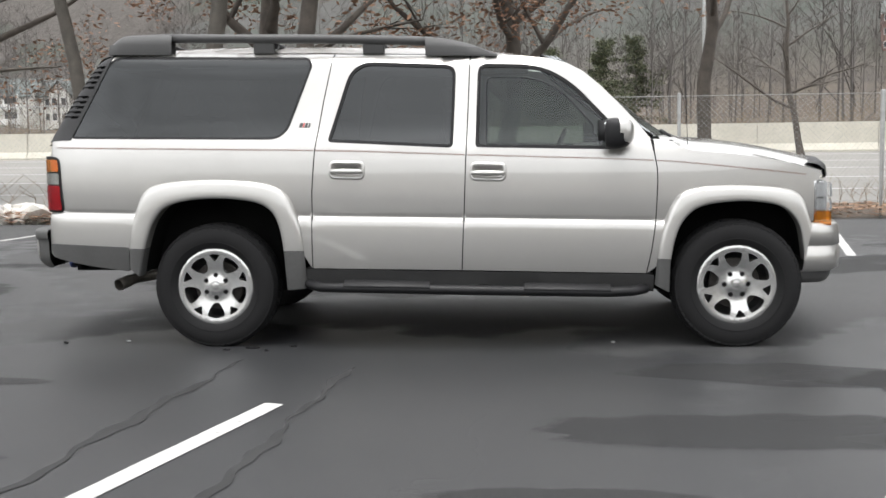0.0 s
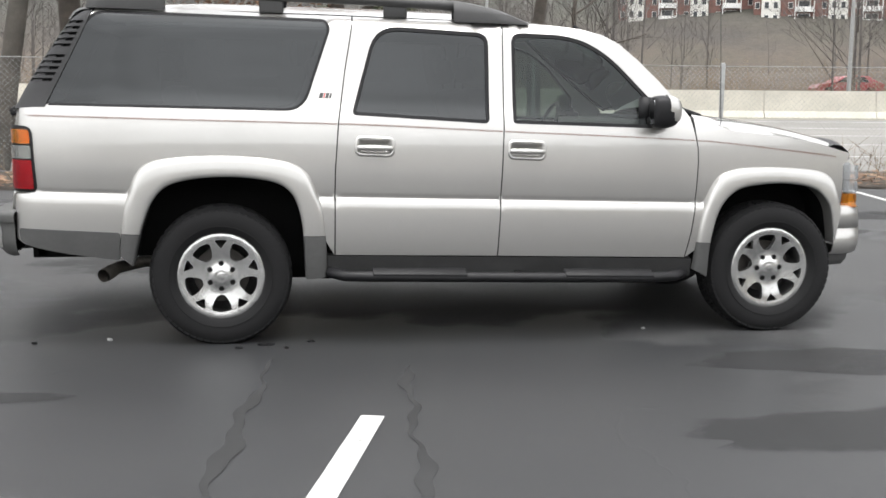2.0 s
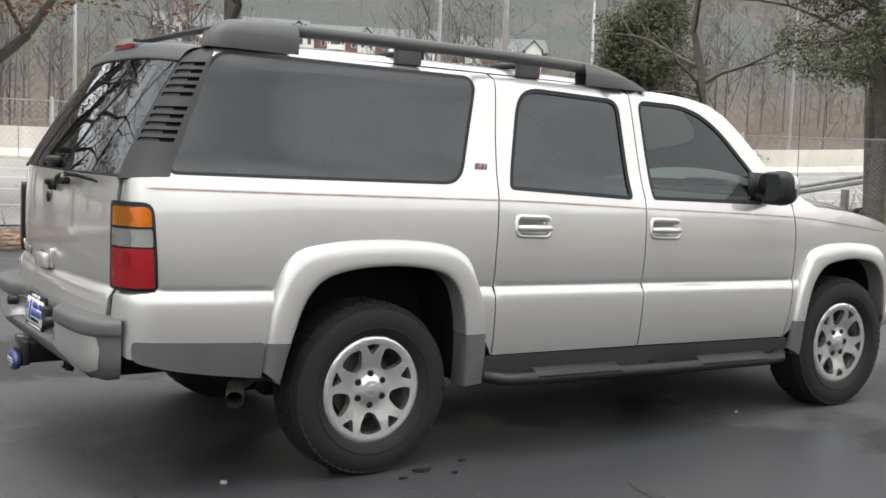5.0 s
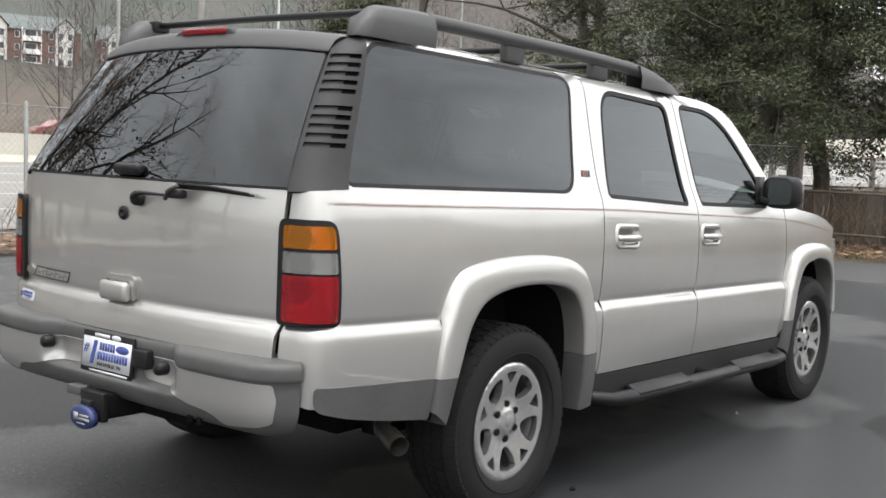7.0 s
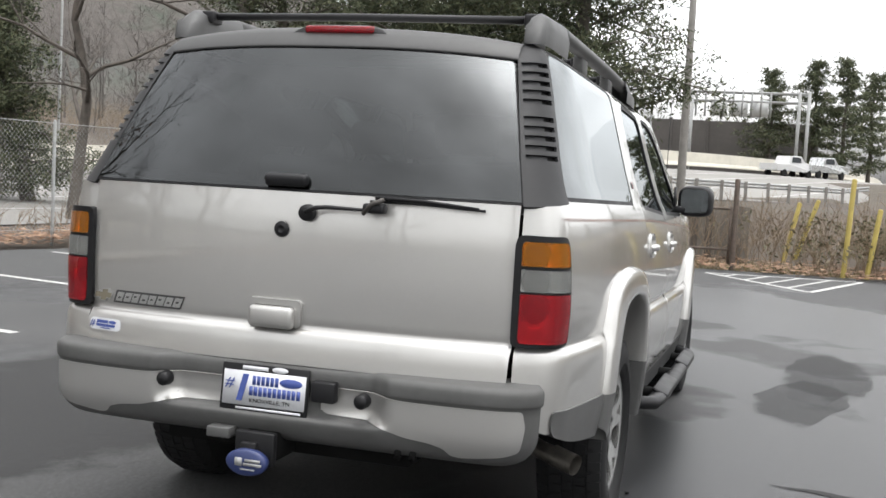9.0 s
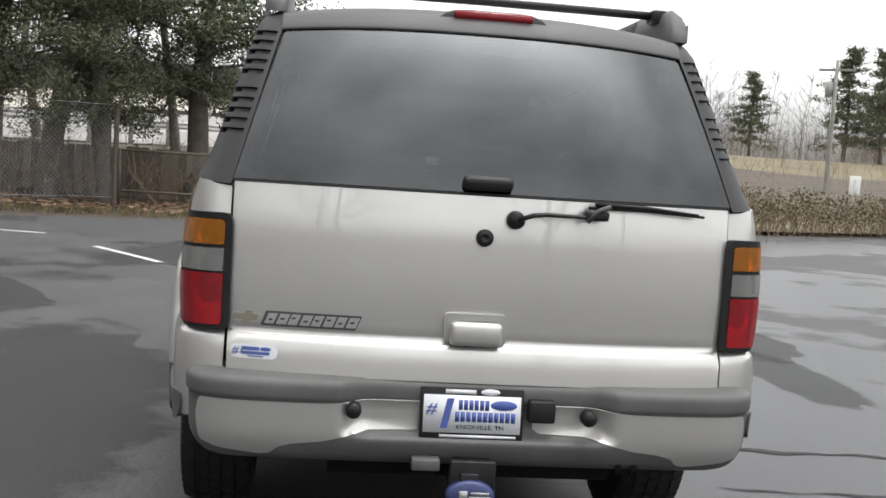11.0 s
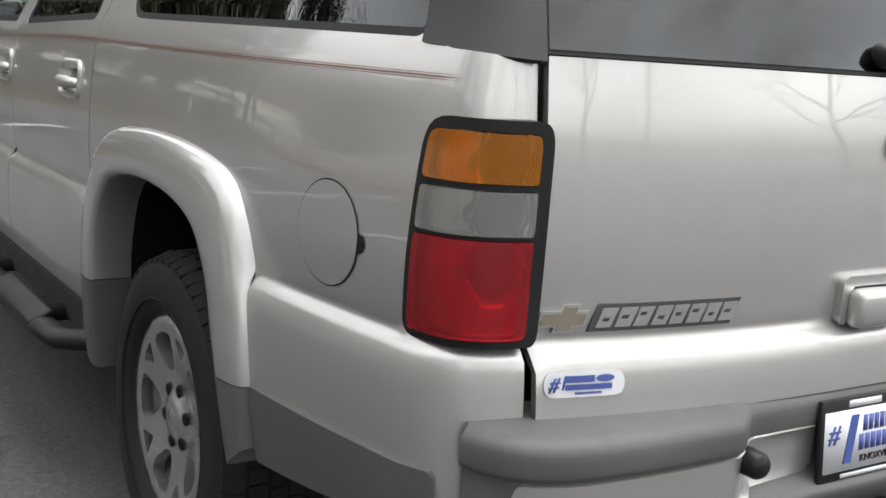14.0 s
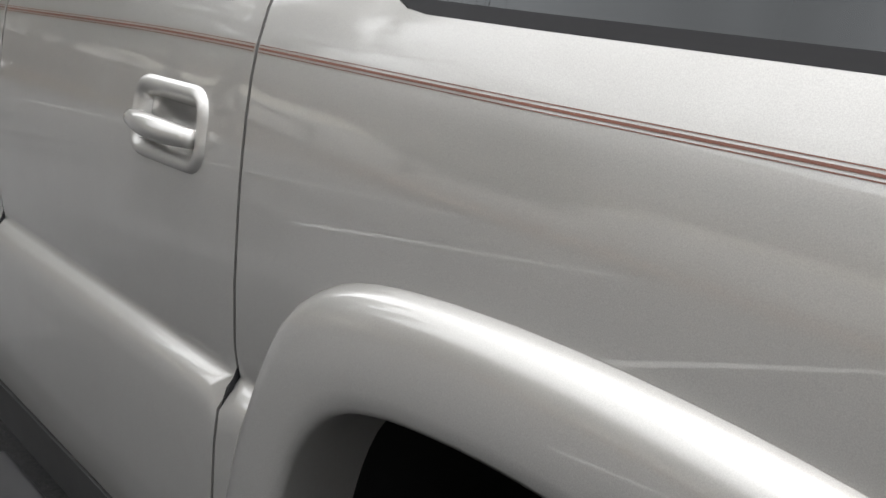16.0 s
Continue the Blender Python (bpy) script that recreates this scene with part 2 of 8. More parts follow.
def wood_hill_material():
    """Leafless woods on a far slope: grey-brown, with fine upright streaks and green patches."""
    m, nt, b = nodes_of("far_winter_woods")
    tc = nt.nodes.new("ShaderNodeTexCoord")
    mp = nt.nodes.new("ShaderNodeMapping")
    mp.inputs["Scale"].default_value = (0.6, 0.6, 0.12)
    n = nt.nodes.new("ShaderNodeTexNoise")
    n.inputs["Scale"].default_value = 1.0
    n.inputs["Detail"].default_value = 8
    n.inputs["Roughness"].default_value = 0.7
    nt.links.new(tc.outputs["Object"], mp.inputs[0])
    nt.links.new(mp.outputs[0], n.inputs["Vector"])
    r = ramp(nt, n.outputs[0], [(0.3, (0.060, 0.055, 0.051)), (0.5, (0.085, 0.078, 0.072)), (0.75, (0.115, 0.106, 0.098))])
    big = noise_tex(nt, 0.022, 4, 0.6)
    g = ramp(nt, big.outputs[0], [(0.52, 0.0), (0.62, 0.8)])
    nt.links.new(mix_rgb(nt, r.outputs[0], (0.045, 0.06, 0.045), g.outputs[0]), b.inputs["Base Color"])
    b.inputs["Roughness"].default_value = 1.0
    b.inputs["Specular IOR Level"].default_value = 0.1
    bump(nt, b, n.outputs[0], 0.8, 0.8)
    return m


def random_tint(name, stops, rough=0.8, island=False, bscale=30, bmp=0.3):
    """Pieces that differ among each other by a random value of their own."""
    m, nt, b = nodes_of(name)
    if island:
        src = nt.nodes.new("ShaderNodeNewGeometry").outputs["Random Per Island"]
    else:
        src = nt.nodes.new("ShaderNodeObjectInfo").outputs["Random"]
    r = ramp(nt, src, stops)
    n = noise_tex(nt, bscale, 4)
    r2 = ramp(nt, n.outputs[0], [(0.25, 0.72), (0.75, 1.1)])
    nt.links.new(mix_rgb(nt, r.outputs[0], r2.outputs[0], 1.0, "MULTIPLY"), b.inputs["Base Color"])
    b.inputs["Roughness"].default_value = rough
    if bmp:
        bump(nt, b, n.outputs[0], bmp, 0.01)
    return m


PAINT = paint_material()
PILLAR_TRIM = simple("charcoal_pillar_trim", (0.020, 0.020, 0.021), 0.55, spec=0.3, var=0.15, scale=5, bmp=0.1, bscale=500, bdist=0.001)
PLASTIC = simple("dark_grey_cladding", (0.075, 0.075, 0.074), 0.5, var=0.12, scale=5, bmp=0.12, bscale=500, bdist=0.001)
BUMPER_PLASTIC = simple("mid_grey_bumper_plastic", (0.085, 0.085, 0.083), 0.6, spec=0.35, var=0.14, scale=4, bmp=0.15, bscale=400, bdist=0.001)
SILL_PLASTIC = simple("charcoal_sill_plastic", (0.034, 0.034, 0.034), 0.55, spec=0.3, var=0.2, scale=6, bmp=0.12, bscale=400, bdist=0.001)
RACK_PLASTIC = simple("charcoal_rack_plastic", (0.045, 0.045, 0.045), 0.55, var=0.15, scale=6, bmp=0.12, bscale=400, bdist=0.001)
BLACK = simple("black_plastic", (0.013, 0.013, 0.014), 0.42, spec=0.2, var=0.2, scale=10)
BLACK_MATT = simple("black_underbody", (0.007, 0.007, 0.007), 0.9, spec=0.12, var=0.3, scale=6)
RUBBER = simple("tyre_rubber", (0.010, 0.010, 0.0105), 0.78, var=0.25, scale=6, bmp=0.15, bscale=200, bdist=0.001, spec=0.25)
SEAL = simple("rubber_seal", (0.010, 0.010, 0.011), 0.6, var=0.1, spec=0.2)
ALLOY = simple("machined_alloy", (0.62, 0.62, 0.61), 0.24, metal=0.9, var=0.08, scale=14)
ALLOY_DARK = simple("alloy_inner_barrel", (0.13, 0.13, 0.13), 0.5, metal=0.6, var=0.3, scale=10)
MIRROR = simple("mirror_silver", (0.34, 0.35, 0.35), 0.05, metal=1.0, var=0.03)
DARK_METAL = simple("weathered_steel", (0.06, 0.055, 0.05), 0.6, metal=0.4, var=0.35, scale=14)
PIPE = simple("exhaust_steel", (0.20, 0.185, 0.165), 0.42, metal=0.8, var=0.3, scale=18)
GLASS_DARK = glass_material("privacy_glass", (0.042, 0.046, 0.047), 1.62)
GLASS_LIGHT = glass_material("door_glass", (0.30, 0.35, 0.325), 1.50)
LENS_AMBER = lens_material("amber_lens", (0.86, 0.30, 0.022))
LENS_CLEAR = lens_material("clear_lens", (0.56, 0.57, 0.545))
LENS_RED = lens_material("red_lens", (0.70, 0.030, 0.046))
REFLECTOR = reflector_material()
LENS_WHITE = lens_material("headlamp_lens", (0.80, 0.82, 0.83))
PIN = simple("brown_pinstripe", (0.15, 0.058, 0.038), 0.4, var=0.1)
INTERIOR = simple("grey_cloth_interior", (0.10, 0.098, 0.092), 0.85, var=0.2, scale=6)
STICKER_WHITE = simple("white_vinyl", (0.60, 0.61, 0.63), 0.4, var=0.04)
STICKER_BLUE = simple("blue_print", (0.045, 0.075, 0.27), 0.45, var=0.1)
# blue kept dark to carry the shade under the bumper
HITCH_BLUE = simple("shaded_blue_cover", (0.022, 0.034, 0.11), 0.45, var=0.1)
BADGE_TAN = simple("tan_badge_fill", (0.24, 0.215, 0.16), 0.4, metal=0.4, var=0.08)
BADGE_DARK = simple("dark_badge", (0.05, 0.05, 0.05), 0.4, var=0.1)
BADGE_BRIGHT = simple("satin_badge", (0.45, 0.45, 0.44), 0.3, metal=0.7, var=0.08)
RED_PRINT = simple("red_print", (0.45, 0.03, 0.03), 0.4, var=0.05)
ASPHALT = asphalt_material()
LINE = line_material()
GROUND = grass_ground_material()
GRASS = simple("tan_winter_grass", (0.118, 0.100, 0.056), 0.95, var=0.28, scale=0.35, bmp=0.6, bscale=9, bdist=0.05)
WOODS = wood_hill_material()
CONCRETE = simple("pale_concrete", (0.52, 0.495, 0.425), 0.85, var=0.12, scale=0.8, bmp=0.2, bscale=20, bdist=0.01)
ROADWAY = simple("pale_highway_concrete", (0.185, 0.178, 0.165), 0.85, var=0.2, scale=0.22, bmp=0.1, bscale=20)
GALV = simple("galvanised_steel", (0.30, 0.305, 0.30), 0.6, metal=0.25, var=0.18, scale=12)
BARK = simple("grey_brown_bark", (0.075, 0.064, 0.054), 0.95, var=0.35, scale=5, bmp=0.7, bscale=22, bdist=0.02)
# bark mixed paler and greyer to carry the haze of distance
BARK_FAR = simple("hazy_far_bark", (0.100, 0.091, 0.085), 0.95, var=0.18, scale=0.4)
BARK_PALE = simple("pale_bark", (0.085, 0.077, 0.066), 0.95, var=0.3, scale=4, bmp=0.5, bscale=18, bdist=0.02)
LEAF_BROWN = random_tint("dry_oak_leaves", [(0.0, (0.13, 0.062, 0.034)), (0.5, (0.20, 0.105, 0.06)), (1.0, (0.27, 0.155, 0.095))], 0.8, True)
LEAF_GREEN = random_tint("evergreen_needles", [(0.0, (0.036, 0.046, 0.026)), (0.5, (0.066, 0.078, 0.040)), (1.0, (0.112, 0.118, 0.062))], 0.95, True, bmp=0)
LITTER = random_tint("fallen_leaves", [(0.0, (0.11, 0.06, 0.035)), (0.5, (0.22, 0.125, 0.075)), (1.0, (0.34, 0.23, 0.15))], 0.9, True)
STONE = random_tint("pale_riprap", [(0.0, (0.30, 0.28, 0.25)), (0.5, (0.45, 0.43, 0.39)), (1.0, (0.60, 0.58, 0.54))], 0.9, True, 8, 0.6)
BRICK_RED = simple("red_brick_wall", (0.18, 0.098, 0.082), 0.9, var=0.25, scale=1.2, bmp=0.3, bscale=14, bdist=0.02)
SIDING = simple("pale_siding", (0.62, 0.61, 0.57), 0.8, var=0.08, scale=0.6)
ROOF = simple("grey_green_shingle", (0.11, 0.125, 0.12), 0.9, var=0.22, scale=1.0, bmp=0.4, bscale=8, bdist=0.02)
WINDOW_FAR = simple("dark_window_glass", (0.05, 0.055, 0.06), 0.15, var=0.2)
TRIM_WHITE = simple("white_trim", (0.72, 0.72, 0.70), 0.7, var=0.06)
WOOD_FENCE = random_tint("weathered_boards", [(0.0, (0.10, 0.085, 0.07)), (0.5, (0.14, 0.122, 0.102)), (1.0, (0.185, 0.165, 0.142))], 0.9, False, 6, 0.5)
RUST = simple("rusty_gate_pipe", (0.085, 0.065, 0.052), 0.8, metal=0.2, var=0.4, scale=14)
YELLOW = simple("yellow_bollard_paint", (0.34, 0.27, 0.07), 0.7, var=0.18, scale=5)
CAR_WHITE = simple("white_car_paint", (0.50, 0.50, 0.50), 0.35, var=0.04, coat=0.4)
CAR_RED = simple("red_car_paint", (0.26, 0.025, 0.035), 0.3, var=0.06, coat=0.6)
CAR_SILVER = simple("silver_car_paint", (0.45, 0.46, 0.46), 0.28, metal=0.5, var=0.04, coat=0.8)
POLE_GREY = simple("weathered_grey_timber", (0.21, 0.20, 0.185), 0.9, var=0.2, scale=3, bmp=0.3, bscale=30, bdist=0.01)
WALL_DARK = simple("dark_wall_panels", (0.085, 0.078, 0.072), 0.9, var=0.18, scale=0.4)
SIGN_BACK = simple("sign_back_metal", (0.62, 0.63, 0.63), 0.5, metal=0.3, var=0.08, scale=1)
TWIG = simple("dry_brush", (0.20, 0.15, 0.10), 0.95, var=0.3, scale=3)


# ---------------------------------------------------------------- mesh helpers
def finish(name, bm, mat, smooth=True):
    me = bpy.data.meshes.new(name)
    bm.to_mesh(me)
    bm.free()
    me.materials.append(mat)
    if smooth:
        me.polygons.foreach_set("use_smooth", [True] * len(me.polygons))
    me.update()
    return me


def part(name, bm, mat, parent, label="", smooth=True):
    """Links a bmesh, or a mesh, as one object under a thing or a part."""
    me = bm if isinstance(bm, bpy.types.Mesh) else finish(name, bm, mat, smooth)
    ob = new(name, me)
    ob.parent = parent
    if label:
        tagged(ob, label)
    return ob


def mesh_of(name, verts, faces, mat, smooth=False):
    me = bpy.data.meshes.new(name)
    me.from_pydata([tuple(v) for v in verts], [], faces)
    me.materials.append(mat)
    if smooth:
        me.polygons.foreach_set("use_smooth", [True] * len(me.polygons))
    me.update()
    return me


def thing(name, label, category, group="", kind="", loc=(0, 0, 0)):
    e = new(name)
    e.location = loc
    return tagged(e, label, category, group, kind)


def box_bm(x0, x1, y0, y1, z0, z1, bevel=0.0, seg=2):
    bm = bmesh.new()
    bmesh.ops.create_cube(bm, size=1.0)
    for v in bm.verts:
        v.co = Vector(((x0 + x1) / 2 + v.co.x * (x1 - x0), (y0 + y1) / 2 + v.co.y * (y1 - y0), (z0 + z1) / 2 + v.co.z * (z1 - z0)))
    if bevel:
        bmesh.ops.bevel(bm, geom=bm.edges[:], offset=bevel, segments=seg, profile=0.5, affect="EDGES")
    return bm


def join_bm(*bms):
    out = bmesh.new()
    for b in bms:
        me = bpy.data.meshes.new("tmp")
        b.to_mesh(me)
        b.free()
        out.from_mesh(me)
        bpy.data.meshes.remove(me)
    return out


def turned(bm, m):
    bmesh.ops.transform(bm, matrix=m, verts=bm.verts[:])
    return bm


def tube(points, radii, sides=10, caps=True, squash=1.0):
    """A tube along points; radii one number or one for each point."""
    pts = [Vector(p) for p in points]
    if not isinstance(radii, (list, tuple)):
        radii = [radii] * len(pts)
    verts, faces = [], []
    ref = Vector((0, 0, 1))
    for i, p in enumerate(pts):
        d = (pts[min(i + 1, len(pts) - 1)] - pts[max(i - 1, 0)]).normalized()
        r = Vector((1, 0, 0)) if abs(d.z) > 0.95 else ref
        a = d.cross(r).normalized()
        b = a.cross(d).normalized()
        for k in range(sides):
            t = 2 * math.pi * k / sides
            verts.append(p + (a * math.cos(t) + b * math.sin(t) * squash) * radii[i])
    for i in range(len(pts) - 1):
        for k in range(sides):
            k2 = (k + 1) % sides
            faces.append((i * sides + k, i * sides + k2, (i + 1) * sides + k2, (i + 1) * sides + k))
    if caps:
        faces.append(tuple(range(sides))[::-1])
        faces.append(tuple((len(pts) - 1) * sides + k for k in range(sides)))
    bm = bmesh.new()
    vs = [bm.verts.new(v) for v in verts]
    for f in faces:
        bm.faces.new([vs[k] for k in f])
    bmesh.ops.recalc_face_normals(bm, faces=bm.faces[:])
    return bm


def lathe(profile, n=48, axis="y"):
    """Turns (radius, along) pairs about an axis."""
    verts, faces = [], []
    for k in range(n):
        t = 2 * math.pi * k / n
        for r, a in profile:
            if axis == "y":
                verts.append((r * math.cos(t), a, r * math.sin(t)))
            else:
                verts.append((r * math.cos(t), r * math.sin(t), a))
    m = len(profile)
    for k in range(n):
        for j in range(m - 1):
            faces.append((k * m + j, k * m + j + 1, ((k + 1) % n) * m + j + 1, ((k + 1) % n) * m + j))
    bm = bmesh.new()
    vs = [bm.verts.new(v) for v in verts]
    for f in faces:
        bm.faces.new([vs[i] for i in f])
    bmesh.ops.remove_doubles(bm, verts=bm.verts[:], dist=1e-5)
    bmesh.ops.recalc_face_normals(bm, faces=bm.faces[:])
    return bm


def grid_bm(rows):
    """Quads over rows of points of equal length."""
    bm = bmesh.new()
    vs = [[bm.verts.new(p) for p in row] for row in rows]
    for a, b in zip(vs, vs[1:]):
        for i in range(len(a) - 1):
            bm.faces.new((a[i], a[i + 1], b[i + 1], b[i]))
    return bm


def pchip(xs, ys):
    """A smooth curve through the points that never overshoots them."""
    xs, ys = list(xs), list(ys)
    n = len(xs)
    h = [xs[i + 1] - xs[i] for i in range(n - 1)]
    d = [(ys[i + 1] - ys[i]) / h[i] for i in range(n - 1)]
    m = [d[0]] + [0.0 if d[i - 1] * d[i] <= 0 else 2 * d[i - 1] * d[i] / (d[i - 1] + d[i]) for i in range(1, n - 1)] + [d[-1]]

    def f(x):
        if x <= xs[0]:
            return ys[0] + m[0] * (x - xs[0])
        if x >= xs[-1]:
            return ys[-1] + m[-1] * (x - xs[-1])
        i = 0
        while x > xs[i + 1]:
            i += 1
        t = (x - xs[i]) / h[i]
        return (ys[i] * (2 * t ** 3 - 3 * t * t + 1) + h[i] * m[i] * (t ** 3 - 2 * t * t + t) + ys[i + 1] * (-2 * t ** 3 + 3 * t * t) + h[i] * m[i + 1] * (t ** 3 - t * t))
    return f


def rounded(poly, radii, seg=5):
    """Rounds the corners of a closed outline; radii one number or one a corner."""
    n = len(poly)
    if not isinstance(radii, (list, tuple)):
        radii = [radii] * n
    out = []
    for i in range(n):
        p, a, b = Vector(poly[i]), Vector(poly[i - 1]), Vector(poly[(i + 1) % n])
        r = min(radii[i], (a - p).length * 0.49, (b - p).length * 0.49)
        if r < 1e-4:
            out.append(tuple(p))
            continue
        s, e = p + (a - p).normalized() * r, p + (b - p).normalized() * r
        for k in range(seg + 1):
            t = k / seg
            q = s * (1 - t) ** 2 + p * 2 * t * (1 - t) + e * t * t
            out.append((q.x, q.y))
    return out


def dense(poly, step):
    out = []
    for i, p in enumerate(poly):
        q = poly[(i + 1) % len(poly)]
        n = max(1, int(math.hypot(q[0] - p[0], q[1] - p[1]) / step + 0.999))
        out += [(p[0] + (q[0] - p[0]) * k / n, p[1] + (q[1] - p[1]) * k / n) for k in range(n)]
    return out


def inside(p, poly):
    x, y = p
    c = False
    j = len(poly) - 1
    for i in range(len(poly)):
        (xi, yi), (xj, yj) = poly[i], poly[j]
        if (yi > y) != (yj > y) and x < (xj - xi) * (y - yi) / (yj - yi) + xi:
            c = not c
        j = i
    return c


def inset(poly, d):
    """An outline moved inward by d (outward if negative)."""
    area = sum(poly[i - 1][0] * poly[i][1] - poly[i][0] * poly[i - 1][1] for i in range(len(poly)))
    s = 1 if area > 0 else -1
    out = []
    n = len(poly)
    for i in range(n):
        p, a, b = Vector(poly[i]), Vector(poly[i - 1]), Vector(poly[(i + 1) % n])
        e1, e2 = (p - a), (b - p)
        if e1.length < 1e-9 or e2.length < 1e-9:
            out.append(tuple(p))
            continue
        e1.normalize()
        e2.normalize()
        n1, n2 = Vector((-e1.y, e1.x)) * s, Vector((-e2.y, e2.x)) * s
        k = (n1 + n2)
        k = k / max(0.35, k.length_squared / 2)
        out.append((p.x + k.x * d, p.y + k.y * d))
    return out


def panel_bm(outline, holes, surf, step=0.05, thick=0.012, lift=0.0, creases=()):
    """A curved sheet: an outline with holes, meshed and laid on surf(u, v), with turned-in edges."""
    loops = [dense(outline, step)] + [dense(h, step) for h in holes]
    pts, edges = [], []
    for lp in loops:
        b = len(pts)
        pts += lp
        edges += [(b + i, b + (i + 1) % len(lp)) for i in range(len(lp))]
    bound = np.array(pts)
    us, vs = [p[0] for p in loops[0]], [p[1] for p in loops[0]]
    nu, nv = int((max(us) - min(us)) / step) + 1, int((max(vs) - min(vs)) / step) + 1
    for i in range(nu + 1):
        for j in range(nv + 1):
            q = (min(us) + (i + 0.5 * (j % 2)) * step, min(vs) + j * step)
            if inside(q, loops[0]) and not any(inside(q, h) for h in loops[1:]):
                if np.min(np.hypot(bound[:, 0] - q[0], bound[:, 1] - q[1])) > step * 0.45:
                    pts.append(q)
    if creases:
        lo_c, hi_c = min(creases) - step * 0.35, max(creases) + step * 0.35
        pts = [p for k, p in enumerate(pts) if k < len(bound) or not lo_c < p[1] < hi_c]
    for cv in creases:
        last = None
        for i in range(int((max(us) - min(us)) / (step * 0.7)) + 1):
            q = (min(us) + i * step * 0.7, cv)
            ok = inside(q, loops[0]) and not any(inside(q, h) for h in loops[1:]) and np.min(np.hypot(bound[:, 0] - q[0], bound[:, 1] - q[1])) > 0.012
            if ok:
                pts.append(q)
                if last is not None:
                    edges.append((last, len(pts) - 1))
            last = len(pts) - 1 if ok else None
    vo, _, fo, _, _, _ = delaunay_2d_cdt([Vector(p) for p in pts], edges, [], 0, 1e-6)
    bm = bmesh.new()

    def nrm(u, v):
        e = 0.004
        a = Vector(surf(u + e, v)) - Vector(surf(u - e, v))
        b = Vector(surf(u, v + e)) - Vector(surf(u, v - e))
        return a.cross(b).normalized()
    flip = None
    nv3 = []
    for p in vo:
        nv3.append(bm.verts.new(Vector(surf(p.x, p.y)) + nrm(p.x, p.y) * lift))
    for f in fo:
        c = (sum(vo[k].x for k in f) / len(f), sum(vo[k].y for k in f) / len(f))
        if len(f) == 3:
            (ax, ay), (bx, by), (cx, cy) = vo[f[0]], vo[f[1]], vo[f[2]]
            size = abs((bx - ax) * (cy - ay) - (by - ay) * (cx - ax))
            longest = max(math.hypot(bx - ax, by - ay), math.hypot(cx - bx, cy - by), math.hypot(ax - cx, ay - cy))
            if size < longest * longest * 0.004:
                continue
        if inside(c, loops[0]) and not any(inside(c, h) for h in loops[1:]):
            bm.faces.new([nv3[k] for k in f])
    if thick:
        rim = [e for e in bm.edges if len(e.link_faces) == 1]
        low = {}
        index = {v: vo[i] for i, v in enumerate(nv3)}
        quads = []
        for e in rim:
            f = e.link_faces[0]
            a, b = e.verts
            loop = [l for l in f.loops if l.edge == e][0]
            if loop.vert != a:
                a, b = b, a
            quads.append((a, b))
        for a, b in quads:
            for w in (a, b):
                if w not in low:
                    p = index[w]
                    top = bm.verts.new(w.co.copy())
                    low[w] = (top, bm.verts.new(w.co - nrm(p.x, p.y) * thick))
            bm.faces.new((low[b][0], low[a][0], low[a][1], low[b][1]))
    for v in [v for v in bm.verts if not v.link_faces]:
        bm.verts.remove(v)
    return bm


# ---------------------------------------------------------------- the estate car
LEAN = 0.005           # the body leans a little to its left at the tail
RAKE = 0.0205          # the body stands a little higher at the tail
HUB_Z, TYRE_R = 0.392, 0.402
FRONT_X = 3.302

half_width = pchip([0.28, 0.42, 0.50, 0.58, 0.68, 0.76, 0.80, 0.822, 0.832, 0.841, 0.852, 0.90, 0.98, 1.08, 1.18, 1.25, 1.30, 1.34, 1.40, 1.60, 1.78, 1.83, 1.862, 1.880],
                   [0.945, 0.965, 0.984, 0.996, 1.003, 1.004, 1.001, 0.995, 0.984, 0.9735, 0.9785, 0.983, 0.987, 0.984, 0.976, 0.966, 0.950, 0.930, 0.905, 0.838, 0.780, 0.760, 0.725, 0.66])
CORNER = [(-0.93, 0.0), (-1.010, 0.015), (-1.062, 0.042), (-1.090, 0.092), (-1.102, 0.150), (-1.107, 0.212)]
LAMP_CORNER = [(-0.93, 0.0), (-1.024, 0.015), (-1.081, 0.042), (-1.113, 0.092), (-1.128, 0.150), (-1.133, 0.212)]


def corner_path(corner):
    """The way round the rear corner in plan: distance, x, and how far it has come in."""
    seg, s = [], 0.0
    px, py = corner[0]
    for x, y in corner:
        s += math.hypot(x - px, y - py)
        seg.append(s)
        px, py = x, y
    return seg, pchip(seg, [c[0] for c in corner]), pchip(seg, [c[1] for c in corner])


C_LEN, C_X, C_Y = corner_path(CORNER)
L_LEN, L_X, L_Y = corner_path(LAMP_CORNER)
CORNER_Y = 0.786
U_END = -0.93 - C_LEN[-1] + 0.003


def taper(x):
    t = 0.0
    if x < -0.3:
        t += 0.045 * ((-0.3 - x) / 0.63) ** 2
    if x > 2.7:
        t += 0.085 * ((x - 2.7) / 1.2) ** 2.2
    return t


def shear(x, z):
    return z - RAKE * (x - 0.65)


def side(u, zz):
    """The right flank; u runs along the car and, behind the corner, round it."""
    if u >= -0.93:
        return (u, -(half_width(zz) - taper(u)), shear(u, zz))
    s = -0.93 - u
    x = C_X(s) - (REAR_PROFILE(max(0.70, min(1.33, zz))) - 1.188) * s / C_LEN[-1]
    w0 = half_width(zz) - taper(-0.93)
    return (x, -(CORNER_Y + (w0 - CORNER_Y) * (1 - C_Y(s) / CORNER[-1][1])), shear(x, zz))


